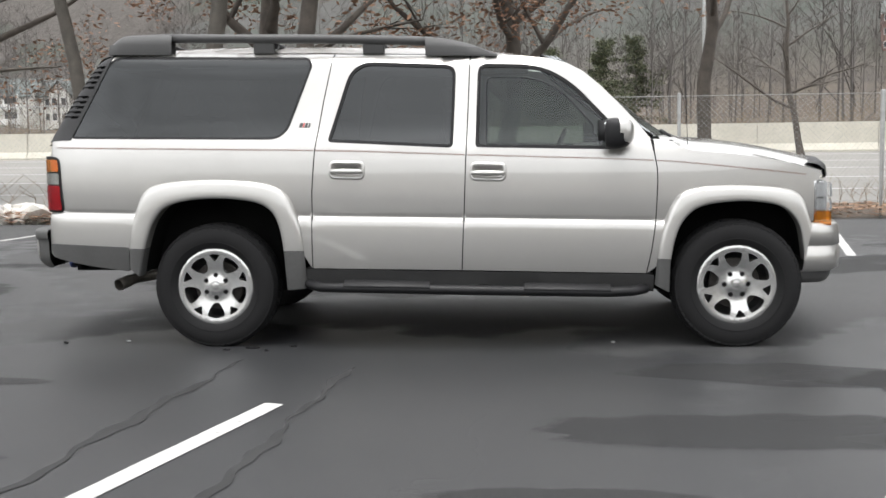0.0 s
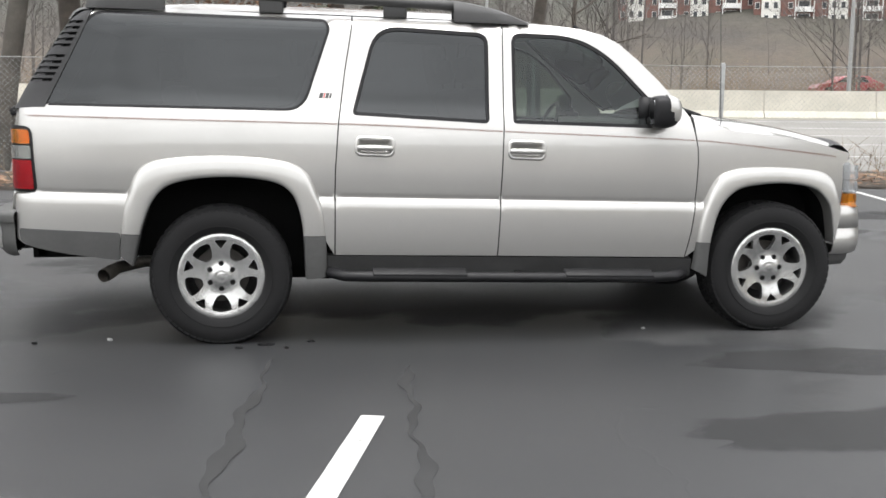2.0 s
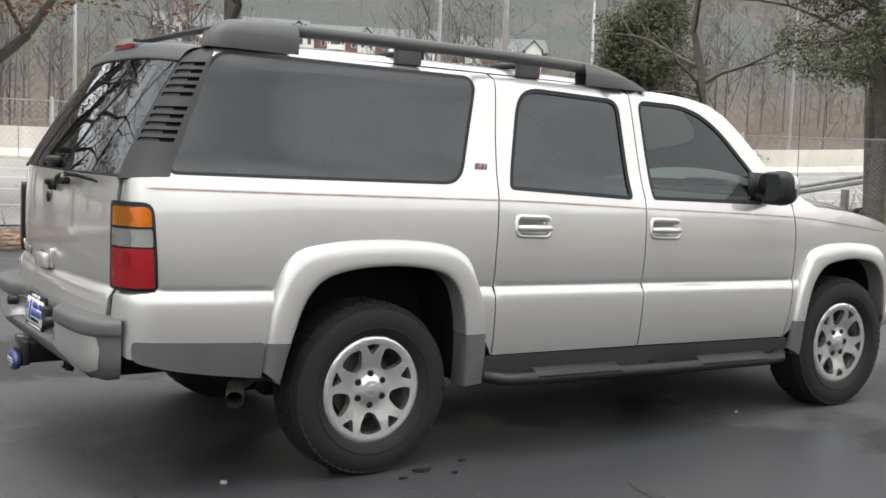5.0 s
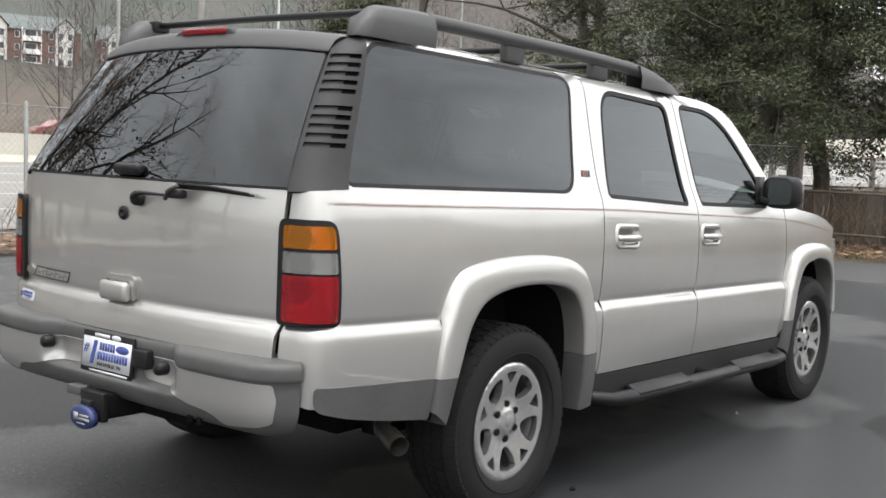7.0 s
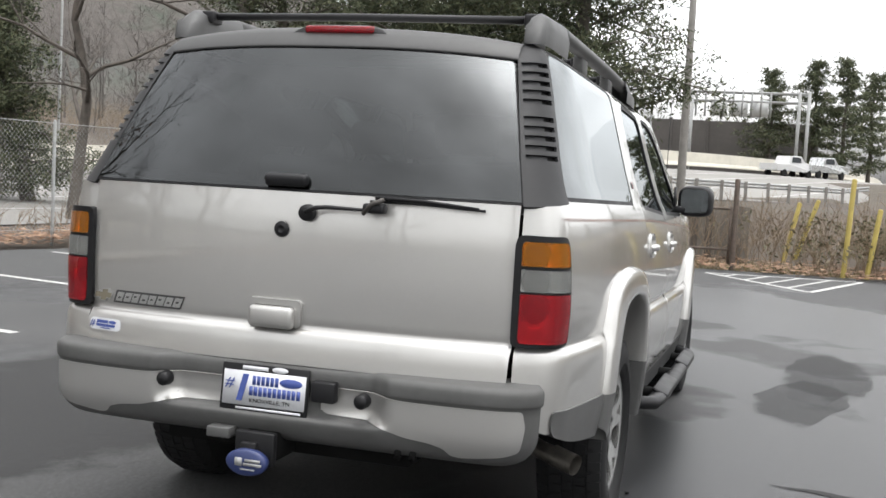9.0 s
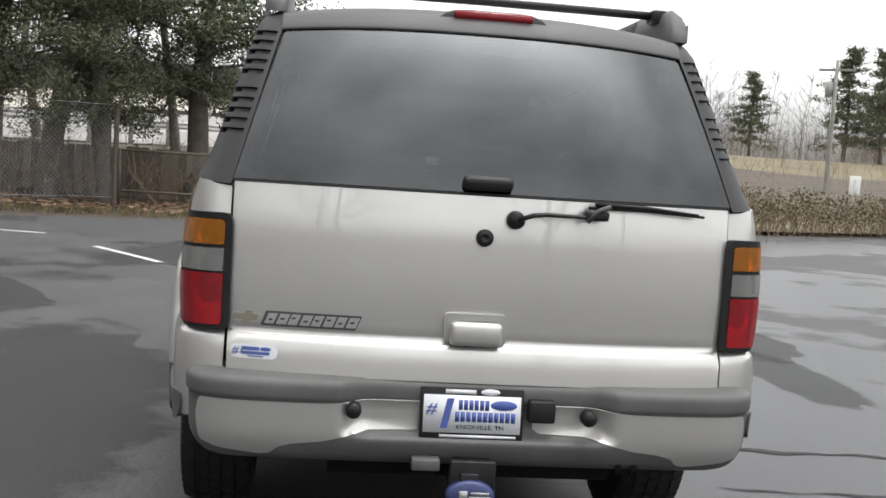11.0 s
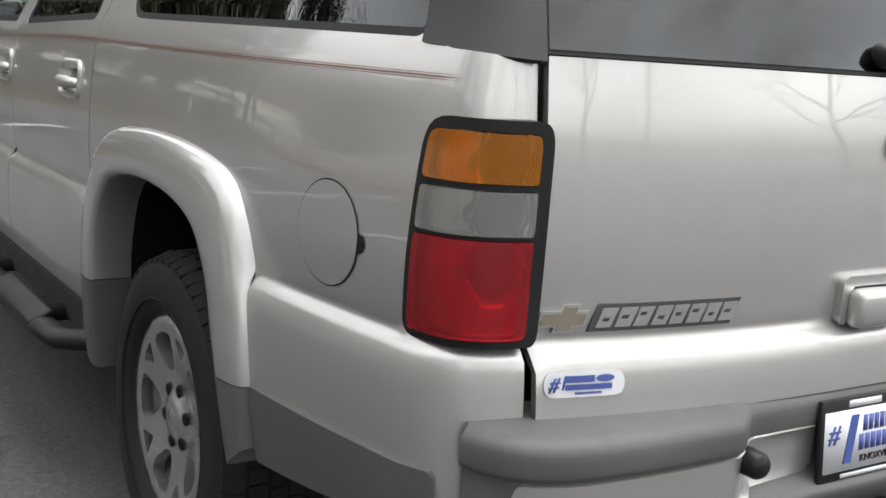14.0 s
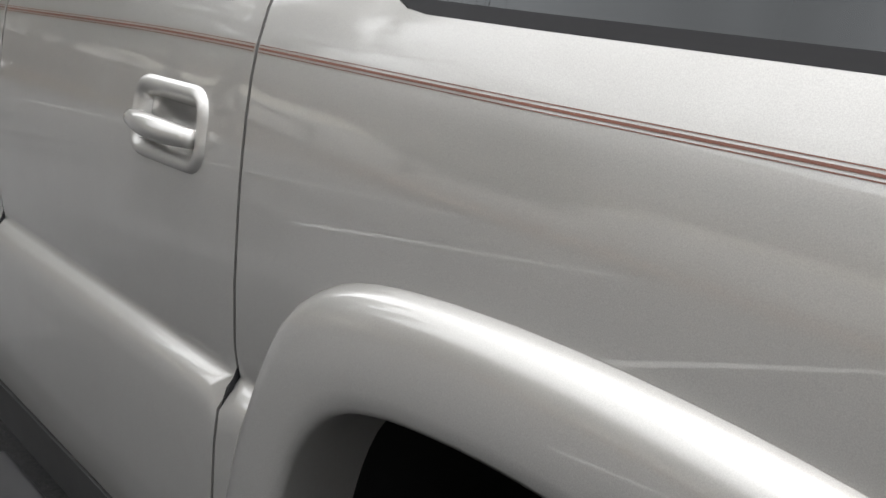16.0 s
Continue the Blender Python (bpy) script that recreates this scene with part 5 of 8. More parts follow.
for sg in (1, -1):
    if sg > 0:
        part("painted_insert", panel_bm(right_ins, [], bumper, 0.02, 0.006, 0.004), PAINT, rb, "painted bumper insert")
    else:
        part("painted_insert", mirrored(finish("painted_insert", panel_bm(right_ins, [], bumper, 0.02, 0.006, 0.004), PAINT)), PAINT, rb, "painted bumper insert")
    sx = part("guide_stub", turned(lathe([(0.0, 0.045), (0.018, 0.043), (0.024, 0.034), (0.025, 0.0)], 16, "z"), Matrix.Translation((-1.250, sg * 0.360 + 0.027, 0.676)) @ Matrix.Rotation(radians(-90), 4, "Y")), BLACK, rb, "black rubber stub")
part("plug_socket", box_bm(-1.262, -1.22, -0.232, -0.148, 0.652, 0.722, 0.008), BLACK, rb, "black trailer socket cover")
for sg in (-1, 1):
    for k in range(4):
        y0 = sg * (0.50 + 0.075 * k)
        for x0 in (-1.235, -1.195):
            part("tread_groove", box_bm(x0, x0 + 0.026, y0 - 0.0016, y0 + 0.0016, shear(-1.2, 0.7245), shear(-1.2, 0.7262)), PLASTIC, rb)

# licence plate frame with dealer insert; names drawn as plain bars
pl = new("number_plate")
pl.parent = car
tagged(pl, "white dealer plate with blue print in a black frame")
PX, PY, PZ = -1.238, 0.025, 0.672
tilt = Matrix.Translation((PX, PY, PZ)) @ Matrix.Rotation(radians(6), 4, "Y") @ Matrix.Diagonal((1, 0.985, 0.90, 1))


def plate_part(name, y0, y1, z0, z1, d0, d1, mat, label="", par=None, bev=0.0):
    """A small block on the plate: y to the left of the car, z up, d towards the viewer."""
    return part(name, turned(box_bm(-d1, -d0, y0, y1, z0, z1, bev), tilt), mat, par or pl, label)


fr_ = plate_part("frame", -0.162, 0.162, -0.087, 0.087, 0.0, 0.010, BLACK, "black plate frame", None, 0.004)
pt_ = plate_part("plate", -0.152, 0.152, -0.066, 0.061, 0.0, 0.0125, STICKER_WHITE, "white plate insert")
for y0, y1, z0, z1 in ((-0.055, 0.045, 0.012, 0.046), (-0.138, 0.055, -0.028, 0.006)):
    n_ = 6 if y1 - y0 < 0.12 else 11
    for k in range(n_):
        a_ = y1 - (y1 - y0) * (k + 0.86) / n_
        b_ = y1 - (y1 - y0) * (k + 0.08) / n_
        plate_part("print_bar", a_, b_, z0, z1, 0.012, 0.0135, STICKER_BLUE, "", pt_)
for y0, y1, z0, z1 in ((-0.01, 0.085, 0.066, 0.080),):
    plate_part("frame_print", y0, y1, z0, z1, 0.009, 0.0112, STICKER_WHITE, "", fr_)
plate_part("frame_print", -0.14, 0.10, -0.082, -0.073, 0.009, 0.0112, STICKER_WHITE, "", fr_)
for cy, cz, ry, rz in ((-0.098, 0.030, 0.042, 0.017), (-0.055, 0.074, 0.030, 0.011)):
    ov = lathe([(0.0, 0.0016), (0.9, 0.0016), (1.0, 0.0)], 28, "z")
    turned(ov, tilt @ Matrix.Translation((-0.0125, cy, cz)) @ Matrix.Rotation(radians(-90), 4, "Y") @ Matrix.Diagonal((rz, ry, 1, 1)))
    part("print_oval", ov, STICKER_BLUE if cz < 0.05 else STICKER_WHITE, pt_ if cz < 0.05 else fr_)


def lettering(name, body, size, m, mat, parent, shear_=0.0, depth=0.0012):
    cu = bpy.data.curves.new(name, "FONT")
    cu.body, cu.size, cu.extrude, cu.shear = body, size, depth, shear_
    cu.offset = 0.03 * size if body == "1" else 0.0
    cu.align_x, cu.align_y = "CENTER", "CENTER"
    tmp = new("tmp_text", cu)
    me = bpy.data.meshes.new_from_object(tmp.evaluated_get(bpy.context.evaluated_depsgraph_get()))
    bpy.data.objects.remove(tmp)
    me.materials.clear()
    me.materials.append(mat)
    me.transform(m)
    return part(name, me, mat, parent)


# text lies in its own xy plane: turn it to face the rear of the car
FACE = Matrix(((0, 0, -1, 0), (-1, 0, 0, 0), (0, 1, 0, 0), (0, 0, 0, 1)))
lettering("numeral", "1", 0.135, tilt @ Matrix.Translation((-0.0135, 0.088, -0.006)) @ FACE, STICKER_BLUE, pt_, 0.2)
lettering("numeral", "#", 0.055, tilt @ Matrix.Translation((-0.0135, 0.130, 0.014)) @ FACE, STICKER_BLUE, pt_, 0.2)
lettering("town_name", "KNOXVILLE, TN", 0.021, tilt @ Matrix.Translation((-0.0135, -0.025, -0.046)) @ FACE, BLACK, pt_)
lettering("sticker_numeral", "#1", 0.034, Matrix.Translation((rear_x(0.74, 0.785) - 0.004, 0.744, shear(-1.2, 0.785))) @ FACE, STICKER_BLUE, st, 0.2)

# tow hitch under the bumper with a blue oval cover
hi = new("tow_hitch")
hi.parent = car
tagged(hi, "dark steel tow hitch with a blue oval cover")
part("receiver", box_bm(-1.30, -0.95, -0.04, 0.08, 0.44, 0.535, 0.008), BLACK_MATT, hi)
part("receiver_lip", box_bm(-1.315, -1.285, -0.05, 0.09, 0.432, 0.543, 0.006), BLACK, hi)
part("cross_tube", box_bm(-1.10, -1.03, -0.45, 0.45, 0.44, 0.52, 0.01), BLACK_MATT, hi)
part("bracket", box_bm(-1.22, -1.16, 0.125, 0.19, 0.47, 0.55, 0.006), BLACK_MATT, hi)
part("wiring_plug", box_bm(-1.30, -1.24, 0.12, 0.205, 0.505, 0.54, 0.004), PLASTIC, hi)
ov = lathe([(0.0, 0.012), (0.80, 0.011), (0.95, 0.006), (1.0, 0.0), (0.98, -0.02), (0.0, -0.02)], 32, "z")
turned(ov, Matrix.Translation((-1.345, 0.030, 0.448)) @ Matrix.Rotation(radians(-90), 4, "Y") @ Matrix.Diagonal((0.045, 0.074, 1, 1)))
cv = part("hitch_cover", ov, HITCH_BLUE, hi, "blue oval hitch cover")
# white print drawn grey for the same shade
for y0, y1, z0, z1 in ((0.045, 0.070, 0.425, 0.452), (-0.02, 0.035, 0.440, 0.449), (-0.025, 0.040, 0.427, 0.436), (0.0, 0.05, 0.412, 0.417)):
    part("print_bar", box_bm(-1.360, -1.3565, y0 - 0.005, y1 - 0.005, z0 + 0.013, z1 + 0.013), GALV, cv)
part("cover_stem", box_bm(-1.335, -1.29, 0.005, 0.06, 0.42, 0.51, 0.004), BLACK, hi)
for y_ in (-0.50, -0.45):
    part("tow_loop", tube([(-1.20, y_, 0.535), (-1.235, y_, 0.515), (-1.24, y_, 0.503), (-1.21, y_, 0.495)], 0.011, 8), BLACK_MATT, hi)

# exhaust
part("exhaust", join_bm(tube([(-0.15, -0.62, 0.42), (-0.45, -0.66, 0.44), (-0.59, -0.79, 0.425), (-0.64, -0.915, 0.402)], 0.034, 14, False), tube([(-0.61, -0.84, 0.417), (-0.650, -0.93, 0.399)], 0.039, 14, False)), PIPE, car, "dull steel bent exhaust tail pipe")

# running boards with two step pads each
for sg in (-1, 1):
    rbd = new("running_board")
    rbd.parent = car
    tagged(rbd, "black tubular running board with step pads")
    zb = lambda x: shear(x, 0.405)
    pts = [(0.60, sg * 0.88, zb(0.6) + 0.03), (0.63, sg * 0.98, zb(0.6)), (0.70, sg * 1.045, zb(0.7) - 0.008), (0.85, sg * 1.06, zb(0.8) - 0.008), (1.7, sg * 1.06, zb(1.7) - 0.008), (2.50, sg * 1.06, zb(2.5) - 0.006), (2.65, sg * 1.045, zb(2.65)), (2.72, sg * 0.98, zb(2.7) + 0.006), (2.75, sg * 0.88, zb(2.7) + 0.03)]
    part("tube", tube(pts, 0.044, 12, True, 0.72), BLACK, rbd)
    for x0, x1 in ((0.85, 1.40), (1.98, 2.52)):
        part("step_pad", turned(box_bm(x0 - (x0 + x1) / 2, x1 - (x0 + x1) / 2, -0.040, 0.040, -0.010, 0.010, 0.009), Matrix.Translation(((x0 + x1) / 2, sg * 1.066, zb((x0 + x1) / 2) + 0.020)) @ Matrix.Rotation(RAKE, 4, "Y") @ Matrix.Rotation(radians(-24 * sg), 4, "X")), BLACK, rbd)
    for x_ in (0.95, 1.7, 2.4):
        part("bracket", box_bm(x_, x_ + 0.06, min(sg * 0.8, sg * 1.04), max(sg * 0.8, sg * 1.04), zb(x_) - 0.02, zb(x_) + 0.02), BLACK_MATT, rbd)

# roof rack: thick rear blocks, slim rails, feet, tapered front ends and cross bars
rk = new("roof_rack")
rk.parent = car
tagged(rk, "charcoal roof rack with side rails and cross bars")
for sg in (-1, 1):
    rz = pchip([-0.70, -0.665, -0.60, -0.3, 0.6, 1.36, 1.60, 1.80], [1.925, 1.972, 1.992, 2.004, 2.003, 1.990, 1.955, 1.888])
    rows_ = []
    for k in range(15):
        x_ = -0.70 + 0.40 * k / 14
        t_ = rz(x_)
        sw = 1 - 0.35 * max(0, (0.12 - (x_ + 0.70)) / 0.12) ** 2
        ring = [(-0.045, 1.865), (-0.05, 1.93), (-0.035, t_ - 0.02), (0, t_), (0.03, t_ - 0.015), (0.045, 1.93), (0.045, 1.865)]
        rows_.append([(x_ - 0.03 * (1.0 - (z - 1.86) / 0.15 if k == 0 else 0), sg * 0.695 + a * sw, shear(x_, z)) for a, z in ring])
    bm_ = grid_bm(rows_)
    bm_.faces.new([v for v in bm_.verts[:7]])
    bmesh.ops.recalc_face_normals(bm_, faces=bm_.faces[:])
    part("rear_block", bm_, RACK_PLASTIC, rk)
    pts = [(-0.32 + 1.75 * k / 14, sg * 0.695, shear(-0.32 + 1.75 * k / 14, rz(-0.32 + 1.75 * k / 14) - 0.030)) for k in range(15)]
    part("side_rail", tube(pts, 0.030, 14, True, 1.0), RACK_PLASTIC, rk)
    for x_ in (0.30, 1.02):
        part("foot", box_bm(x_ - 0.07, x_ + 0.07, sg * 0.68 - 0.022, sg * 0.68 + 0.022, shear(x_, 1.876), shear(x_, 1.962), 0.012), RACK_PLASTIC, rk)
    rows_ = []
    for k in range(15):
        x_ = 1.36 + 0.46 * k / 14
        t_ = rz(x_)
        ring = [(-0.045, 1.865), (-0.048, min(1.92, t_ - 0.01)), (-0.032, t_ - 0.012), (0, t_), (0.03, t_ - 0.012), (0.045, min(1.92, t_ - 0.01)), (0.045, 1.865)]
        rows_.append([(x_, sg * 0.695 + a * (1 - 0.5 * (k / 14) ** 3), shear(x_, max(z if z > 1.87 else 1.865, 1.865))) for a, z in ring])
    bm_ = grid_bm(rows_)
    bmesh.ops.recalc_face_normals(bm_, faces=bm_.faces[:])
    part("front_end", bm_, RACK_PLASTIC, rk)
for x_, z_ in ((-0.56, 1.972), (0.35, 1.940), (1.05, 1.945)):
    part("cross_bar", tube([(x_, -0.69, shear(x_, z_)), (x_, 0.0, shear(x_, z_ + 0.004)), (x_, 0.69, shear(x_, z_))], 0.019, 10, True, 0.8), BLACK, rk)
    for sg in (-1, 1):
        part("bar_clamp", box_bm(x_ - 0.04, x_ + 0.04, sg * 0.66 - 0.03, sg * 0.66 + 0.03, shear(x_, z_ - 0.03), shear(x_, z_ + 0.02), 0.01), BLACK, rk)
for x_ in (0.72,):
    part("roof_strip", box_bm(-0.4, 1.6, -0.40, -0.385, shear(0.6, 1.918), shear(0.6, 1.922)), RACK_PLASTIC, rk)

# spoiler lip above the tailgate window with a red stop lamp
rows_ = []
for j in range(41):
    f = -1 + 2 * j / 40
    y_ = f * 0.672
    e = 1 - abs(f) ** 5
    base = rear_glass(f, 1.0)
    x0, z0 = base[0], base[2]
    zr = roof_z(x0 + 0.07, y_)
    rows_.append([(x0 + 0.004, -y_, z0 - 0.008), (x0 - 0.010, -y_, z0 - 0.006), (x0 - 0.0125, -y_, z0 - 0.003), (x0 - 0.011, -y_, z0 + 0.002), (x0 - 0.001, -y_, z0 + 0.015), (x0 + 0.018, -y_, z0 + (zr - z0) * 0.66), (x0 + 0.045, -y_, z0 + (zr - z0) * 0.93), (x0 + 0.08, -y_, zr + 0.003), (x0 + 0.13, -y_, roof_z(x0 + 0.13, y_) + 0.001)])
bm_ = grid_bm(rows_)
bmesh.ops.recalc_face_normals(bm_, faces=bm_.faces[:])
if max(bm_.faces, key=lambda g: g.calc_center_median().z).normal.z < 0:
    bmesh.ops.reverse_faces(bm_, faces=bm_.faces[:])
sp = part("spoiler", bm_, RACK_PLASTIC, car, "charcoal spoiler lip above the tailgate window")
zs_ = shear(-0.9, 1.860)
part("high_stop_lamp", box_bm(-0.862, -0.80, -0.150, 0.115, zs_ + 0.010, zs_ + 0.036, 0.007), LENS_RED, sp, "red high-level stop lamp")
rows_ = []
for k in range(17):
    f = -1 + k / 8
    h_ = 0.036 * (1 - abs(f) ** 6) + 0.001
    y_ = -0.018 + 0.185 * f
    rows_.append([(-0.852, y_, zs_ - 0.002), (-0.854, y_, zs_ + 0.004 + h_ * 0.8), (-0.840, y_, zs_ + 0.004 + h_), (-0.77, y_, zs_ + 0.010 + h_ * 0.9), (-0.70, y_, zs_ + 0.028)])
bm_ = grid_bm(rows_)
bmesh.ops.recalc_face_normals(bm_, faces=bm_.faces[:])
part("stop_lamp_cover", bm_, PILLAR_TRIM, sp)

# door mirrors
for sg in (-1, 1):
    mr = new("door_mirror")
    mr.parent = car
    tagged(mr, "black door mirror with silvered glass")
    sh = bmesh.new()
    bmesh.ops.create_uvsphere(sh, u_segments=20, v_segments=14, radius=1.0)
    for v in sh.verts:
        c = v.co
        v.co = Vector((2.548 + 0.082 * max(c.x, -0.55) * 1.25, sg * (1.045 + 0.108 * math.copysign(abs(c.y) ** 0.55, c.y)), shear(2.55, 1.385) + 0.096 * math.copysign(abs(c.z) ** 0.6, c.z)))
    part("mirror_body", sh, BLACK, mr)
    cap_ = bmesh.new()
    bmesh.ops.create_uvsphere(cap_, u_segments=20, v_segments=14, radius=1.0)
    bmesh.ops.delete(cap_, geom=[v for v in cap_.verts if v.co.x < 0.12], context="VERTS")
    for v in cap_.verts:
        c = v.co
        v.co = Vector((2.552 + 0.082 * c.x * 1.32, sg * (1.045 + 0.106 * math.copysign(abs(c.y) ** 0.55, c.y)), shear(2.55, 1.392) + 0.093 * math.copysign(abs(c.z) ** 0.6, c.z)))
    part("mirror_cap", cap_, PAINT, mr, "painted mirror cap")
    zc = shear(2.55, 1.385)
    oval = rounded([(-0.084, -0.072), (0.084, -0.072), (0.084, 0.074), (-0.084, 0.074)], 0.04)
    part("mirror_glass", panel_bm(oval, [], lambda u, v: (2.4905, sg * 1.050 - u, zc + v), 0.04, 0.004), MIRROR, mr, "mirror glass")
    part("mirror_arm", box_bm(2.50, 2.60, min(sg * 0.90, sg * 1.0), max(sg * 0.90, sg * 1.0), shear(2.55, 1.30), shear(2.55, 1.345), 0.012), BLACK, mr)
    part("mirror_triangle", turned(box_bm(2.45, 2.56, min(sg * 0.915, sg * 0.925), max(sg * 0.915, sg * 0.925), shear(2.5, 1.30), shear(2.5, 1.46)), Matrix.Identity(4)), BLACK, mr)

for ob_ in [o for o in car.children if o.name.startswith("door_mirror")]:
    for p_ in ob_.children:
        if p_.name.startswith(("mirror_body", "mirror_cap", "mirror_glass")):
            sg = 1 if p_.data.vertices[0].co.y > 0 else -1
            c_ = Matrix.Translation((2.555, sg * 1.045, 0))
            p_.data.transform(Matrix.Translation((0, 0, -0.008)) @ c_ @ Matrix.Rotation(radians(10 * sg), 4, "Z") @ c_.inverted())

# aerial, cowl and cabin
part("aerial", tube([(3.02, -0.80, 1.20), (3.0, -0.805, 1.60), (2.98, -0.81, 2.0)], 0.0022, 6), BLACK, car, "thin whip aerial")
part("cowl", box_bm(2.72, 2.93, -0.82, 0.82, shear(2.85, 1.28), shear(2.85, 1.338), 0.012), BLACK, car)
part("wiper_blade", tube([(2.92, -0.70, shear(2.9, 1.36)), (2.90, -0.4, shear(2.9, 1.40)), (2.93, 0.05, shear(2.9, 1.39))], 0.010, 6), BLACK, car)
part("cabin_floor", box_bm(-1.02, 2.75, -0.585, 0.585, 0.62, 0.66), INTERIOR, car)
part("dashboard", box_bm(2.35, 2.80, -0.80, 0.80, 0.95, 1.27, 0.06, 3), INTERIOR, car, "grey dashboard")
part("headliner", box_bm(-0.72, 2.02, -0.64, 0.64, 1.790, 1.800), INTERIOR, car)
part("firewall", box_bm(2.80, 2.84, -0.84, 0.84, 0.60, 1.27), BLACK_MATT, car)
ring = []
for k in range(25):
    a = 2 * math.pi * k / 24
    ring.append((2.22 + 0.07 * math.sin(a), 0.40 + 0.19 * math.cos(a), 1.19 + 0.175 * math.sin(a)))
part("steering_wheel", tube(ring, 0.015, 8, False), BLACK, car, "black steering wheel")
for rx_, ys in ((1.62, (-0.40, 0.40)), (0.72, (-0.36, 0.36)), (-0.18, (-0.36, 0.36))):
    for y_ in ys:
        seat = new("seat")
        seat.parent = car
        wd = 0.26 if rx_ > 1 else (0.33 if rx_ > 0.5 else 0.2)
        part("cushion", box_bm(rx_ + 0.05, rx_ + 0.55, y_ - wd, y_ + wd, 0.80, 0.95, 0.05, 3), INTERIOR, seat)
        part("backrest", turned(box_bm(-0.07, 0.07, -wd, wd, 0.0, 0.62, 0.05, 3), Matrix.Translation((rx_ + 0.04, y_, 0.86)) @ Matrix.Rotation(radians(-14), 4, "Y")), INTERIOR, seat)
        part("headrest", turned(box_bm(-0.05, 0.05, -0.13, 0.13, 0.66, 0.82, 0.04, 3), Matrix.Translation((rx_ + 0.04, y_, 0.86)) @ Matrix.Rotation(radians(-14), 4, "Y")), INTERIOR, seat)

# axles and wheels
part("rear_axle", tube([(0, -0.75, HUB_Z), (0, 0.75, HUB_Z)], 0.04, 10), BLACK_MATT, car)
part("front_axle", tube([(FRONT_X, -0.75, HUB_Z), (FRONT_X, 0.75, HUB_Z)], 0.035, 10), BLACK_MATT, car)
for x_, sp_ in ((0.0, 0.0), (FRONT_X, 0.5)):
    build_wheel(car, (x_, -0.855, HUB_Z), sp_, False)
    build_wheel(car, (x_, 0.855, HUB_Z), sp_ + 0.3, True)


# ---------------------------------------------------------------- ground and roads
def smooth01(t):
    t = max(0.0, min(1.0, t))
    return t * t * (3 - 2 * t)


def shoulder(x, y):
    """The highway climbs to the east, on a low bank above the car park."""
    near = 1.05 * smooth01((x - 19) / 5) * smooth01((y + 10) / 7) * smooth01((16 - y) / 6)
    return max(1.2 * smooth01((x - 32) / 50) + 1.35 * smooth01((x - 20) / 80), near)


def terrain(x, y):
    """Level round the car park, a wooded hill to the north-east, a grass slope to the south-east."""
    h = 0.95 * y + 0.30 * x
    z = -0.06
    az = math.degrees(math.atan2(y, x)) if x or y else 0.0
    z += smooth01((az - 6) / 22) * 88.0 * smooth01((h - 150) / 225)
    z += shoulder(x, y)
    if y < 6:
        s = 0.62 * x - 0.78 * y
        south = smooth01((-az - 33) / 12) * (1.0 if az > -110 else 0.0)
        z += 13.0 * smooth01((s - 30) / 120) * south
        z += 30.0 * smooth01((s - 150) / 120) * south
    z += 2.2 * smooth01((h - 55) / 38)
    d = y - 13
    if d > 0:
        z += 0.25 * smooth01(d / 15)
    return z


verts, faces = [], []
rings = [0, 6, 12, 18, 24, 30, 38, 48, 60, 75, 92, 112, 135, 160, 190, 225, 265, 310, 360, 430, 520, 700, 1200, 2500]
N_AZ = 96
for r in rings:
    for k in range(N_AZ):
        a = 2 * math.pi * k / N_AZ
        x_, y_ = r * math.cos(a), r * math.sin(a)
        verts.append((x_, y_, terrain(x_, y_) + (noise.noise((x_ * 0.05, y_ * 0.05, 0)) * min(2.5, max(0, (r - 50) * 0.02)))))
for i in range(len(rings) - 1):
    for k in range(N_AZ):
        faces.append((i * N_AZ + k, (i + 1) * N_AZ + k, (i + 1) * N_AZ + (k + 1) % N_AZ, i * N_AZ + (k + 1) % N_AZ))
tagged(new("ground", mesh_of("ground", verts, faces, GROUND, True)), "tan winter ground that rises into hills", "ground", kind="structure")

rows_ = []
for i in range(25):
    u = i / 24
    row = []
    for j in range(21):
        v = j / 20
        r_ = 0.5 + 104 * v ** 1.6
        a_ = radians(-78 + 84 * u)
        x_, y_ = 19.0 + 8.5 * (1 - u) + r_ * math.cos(a_), -7.5 - 16 * (1 - u) + r_ * math.sin(a_)
        row.append((x_, y_, terrain(x_, y_) + 0.10 + 1.2 * noise.noise((x_ * 0.03, y_ * 0.03, 2.0)) * min(1.0, r_ / 60)))
    rows_.append(row)
bm_ = grid_bm(rows_)
bmesh.ops.recalc_face_normals(bm_, faces=bm_.faces[:])
if bm_.faces[40].normal.z < 0:
    bmesh.ops.reverse_faces(bm_, faces=bm_.faces[:])
tagged(new("grass_slope", finish("grass_slope", bm_, GRASS, True)), "tan winter grass slope below the houses", "grass", kind="structure")

LOT = [(-70, 9.2), (-20, 9.3), (8.5, 9.2), (11.5, 8.2), (13.6, 5.5), (15.8, 0.0), (16.3, -3.4), (18.6, -7.5), (24, -18.5), (27.5, -25), (45, -58), (40, -70), (-70, -70)]
bm_ = panel_bm(LOT, [], lambda u, v: (u, v, 0.0), 4.0, 0.05)
tagged(new("asphalt_lot", finish("asphalt_lot", bm_, ASPHALT, False)), "dark sealed asphalt car park with damp patches", "car park", kind="structure")


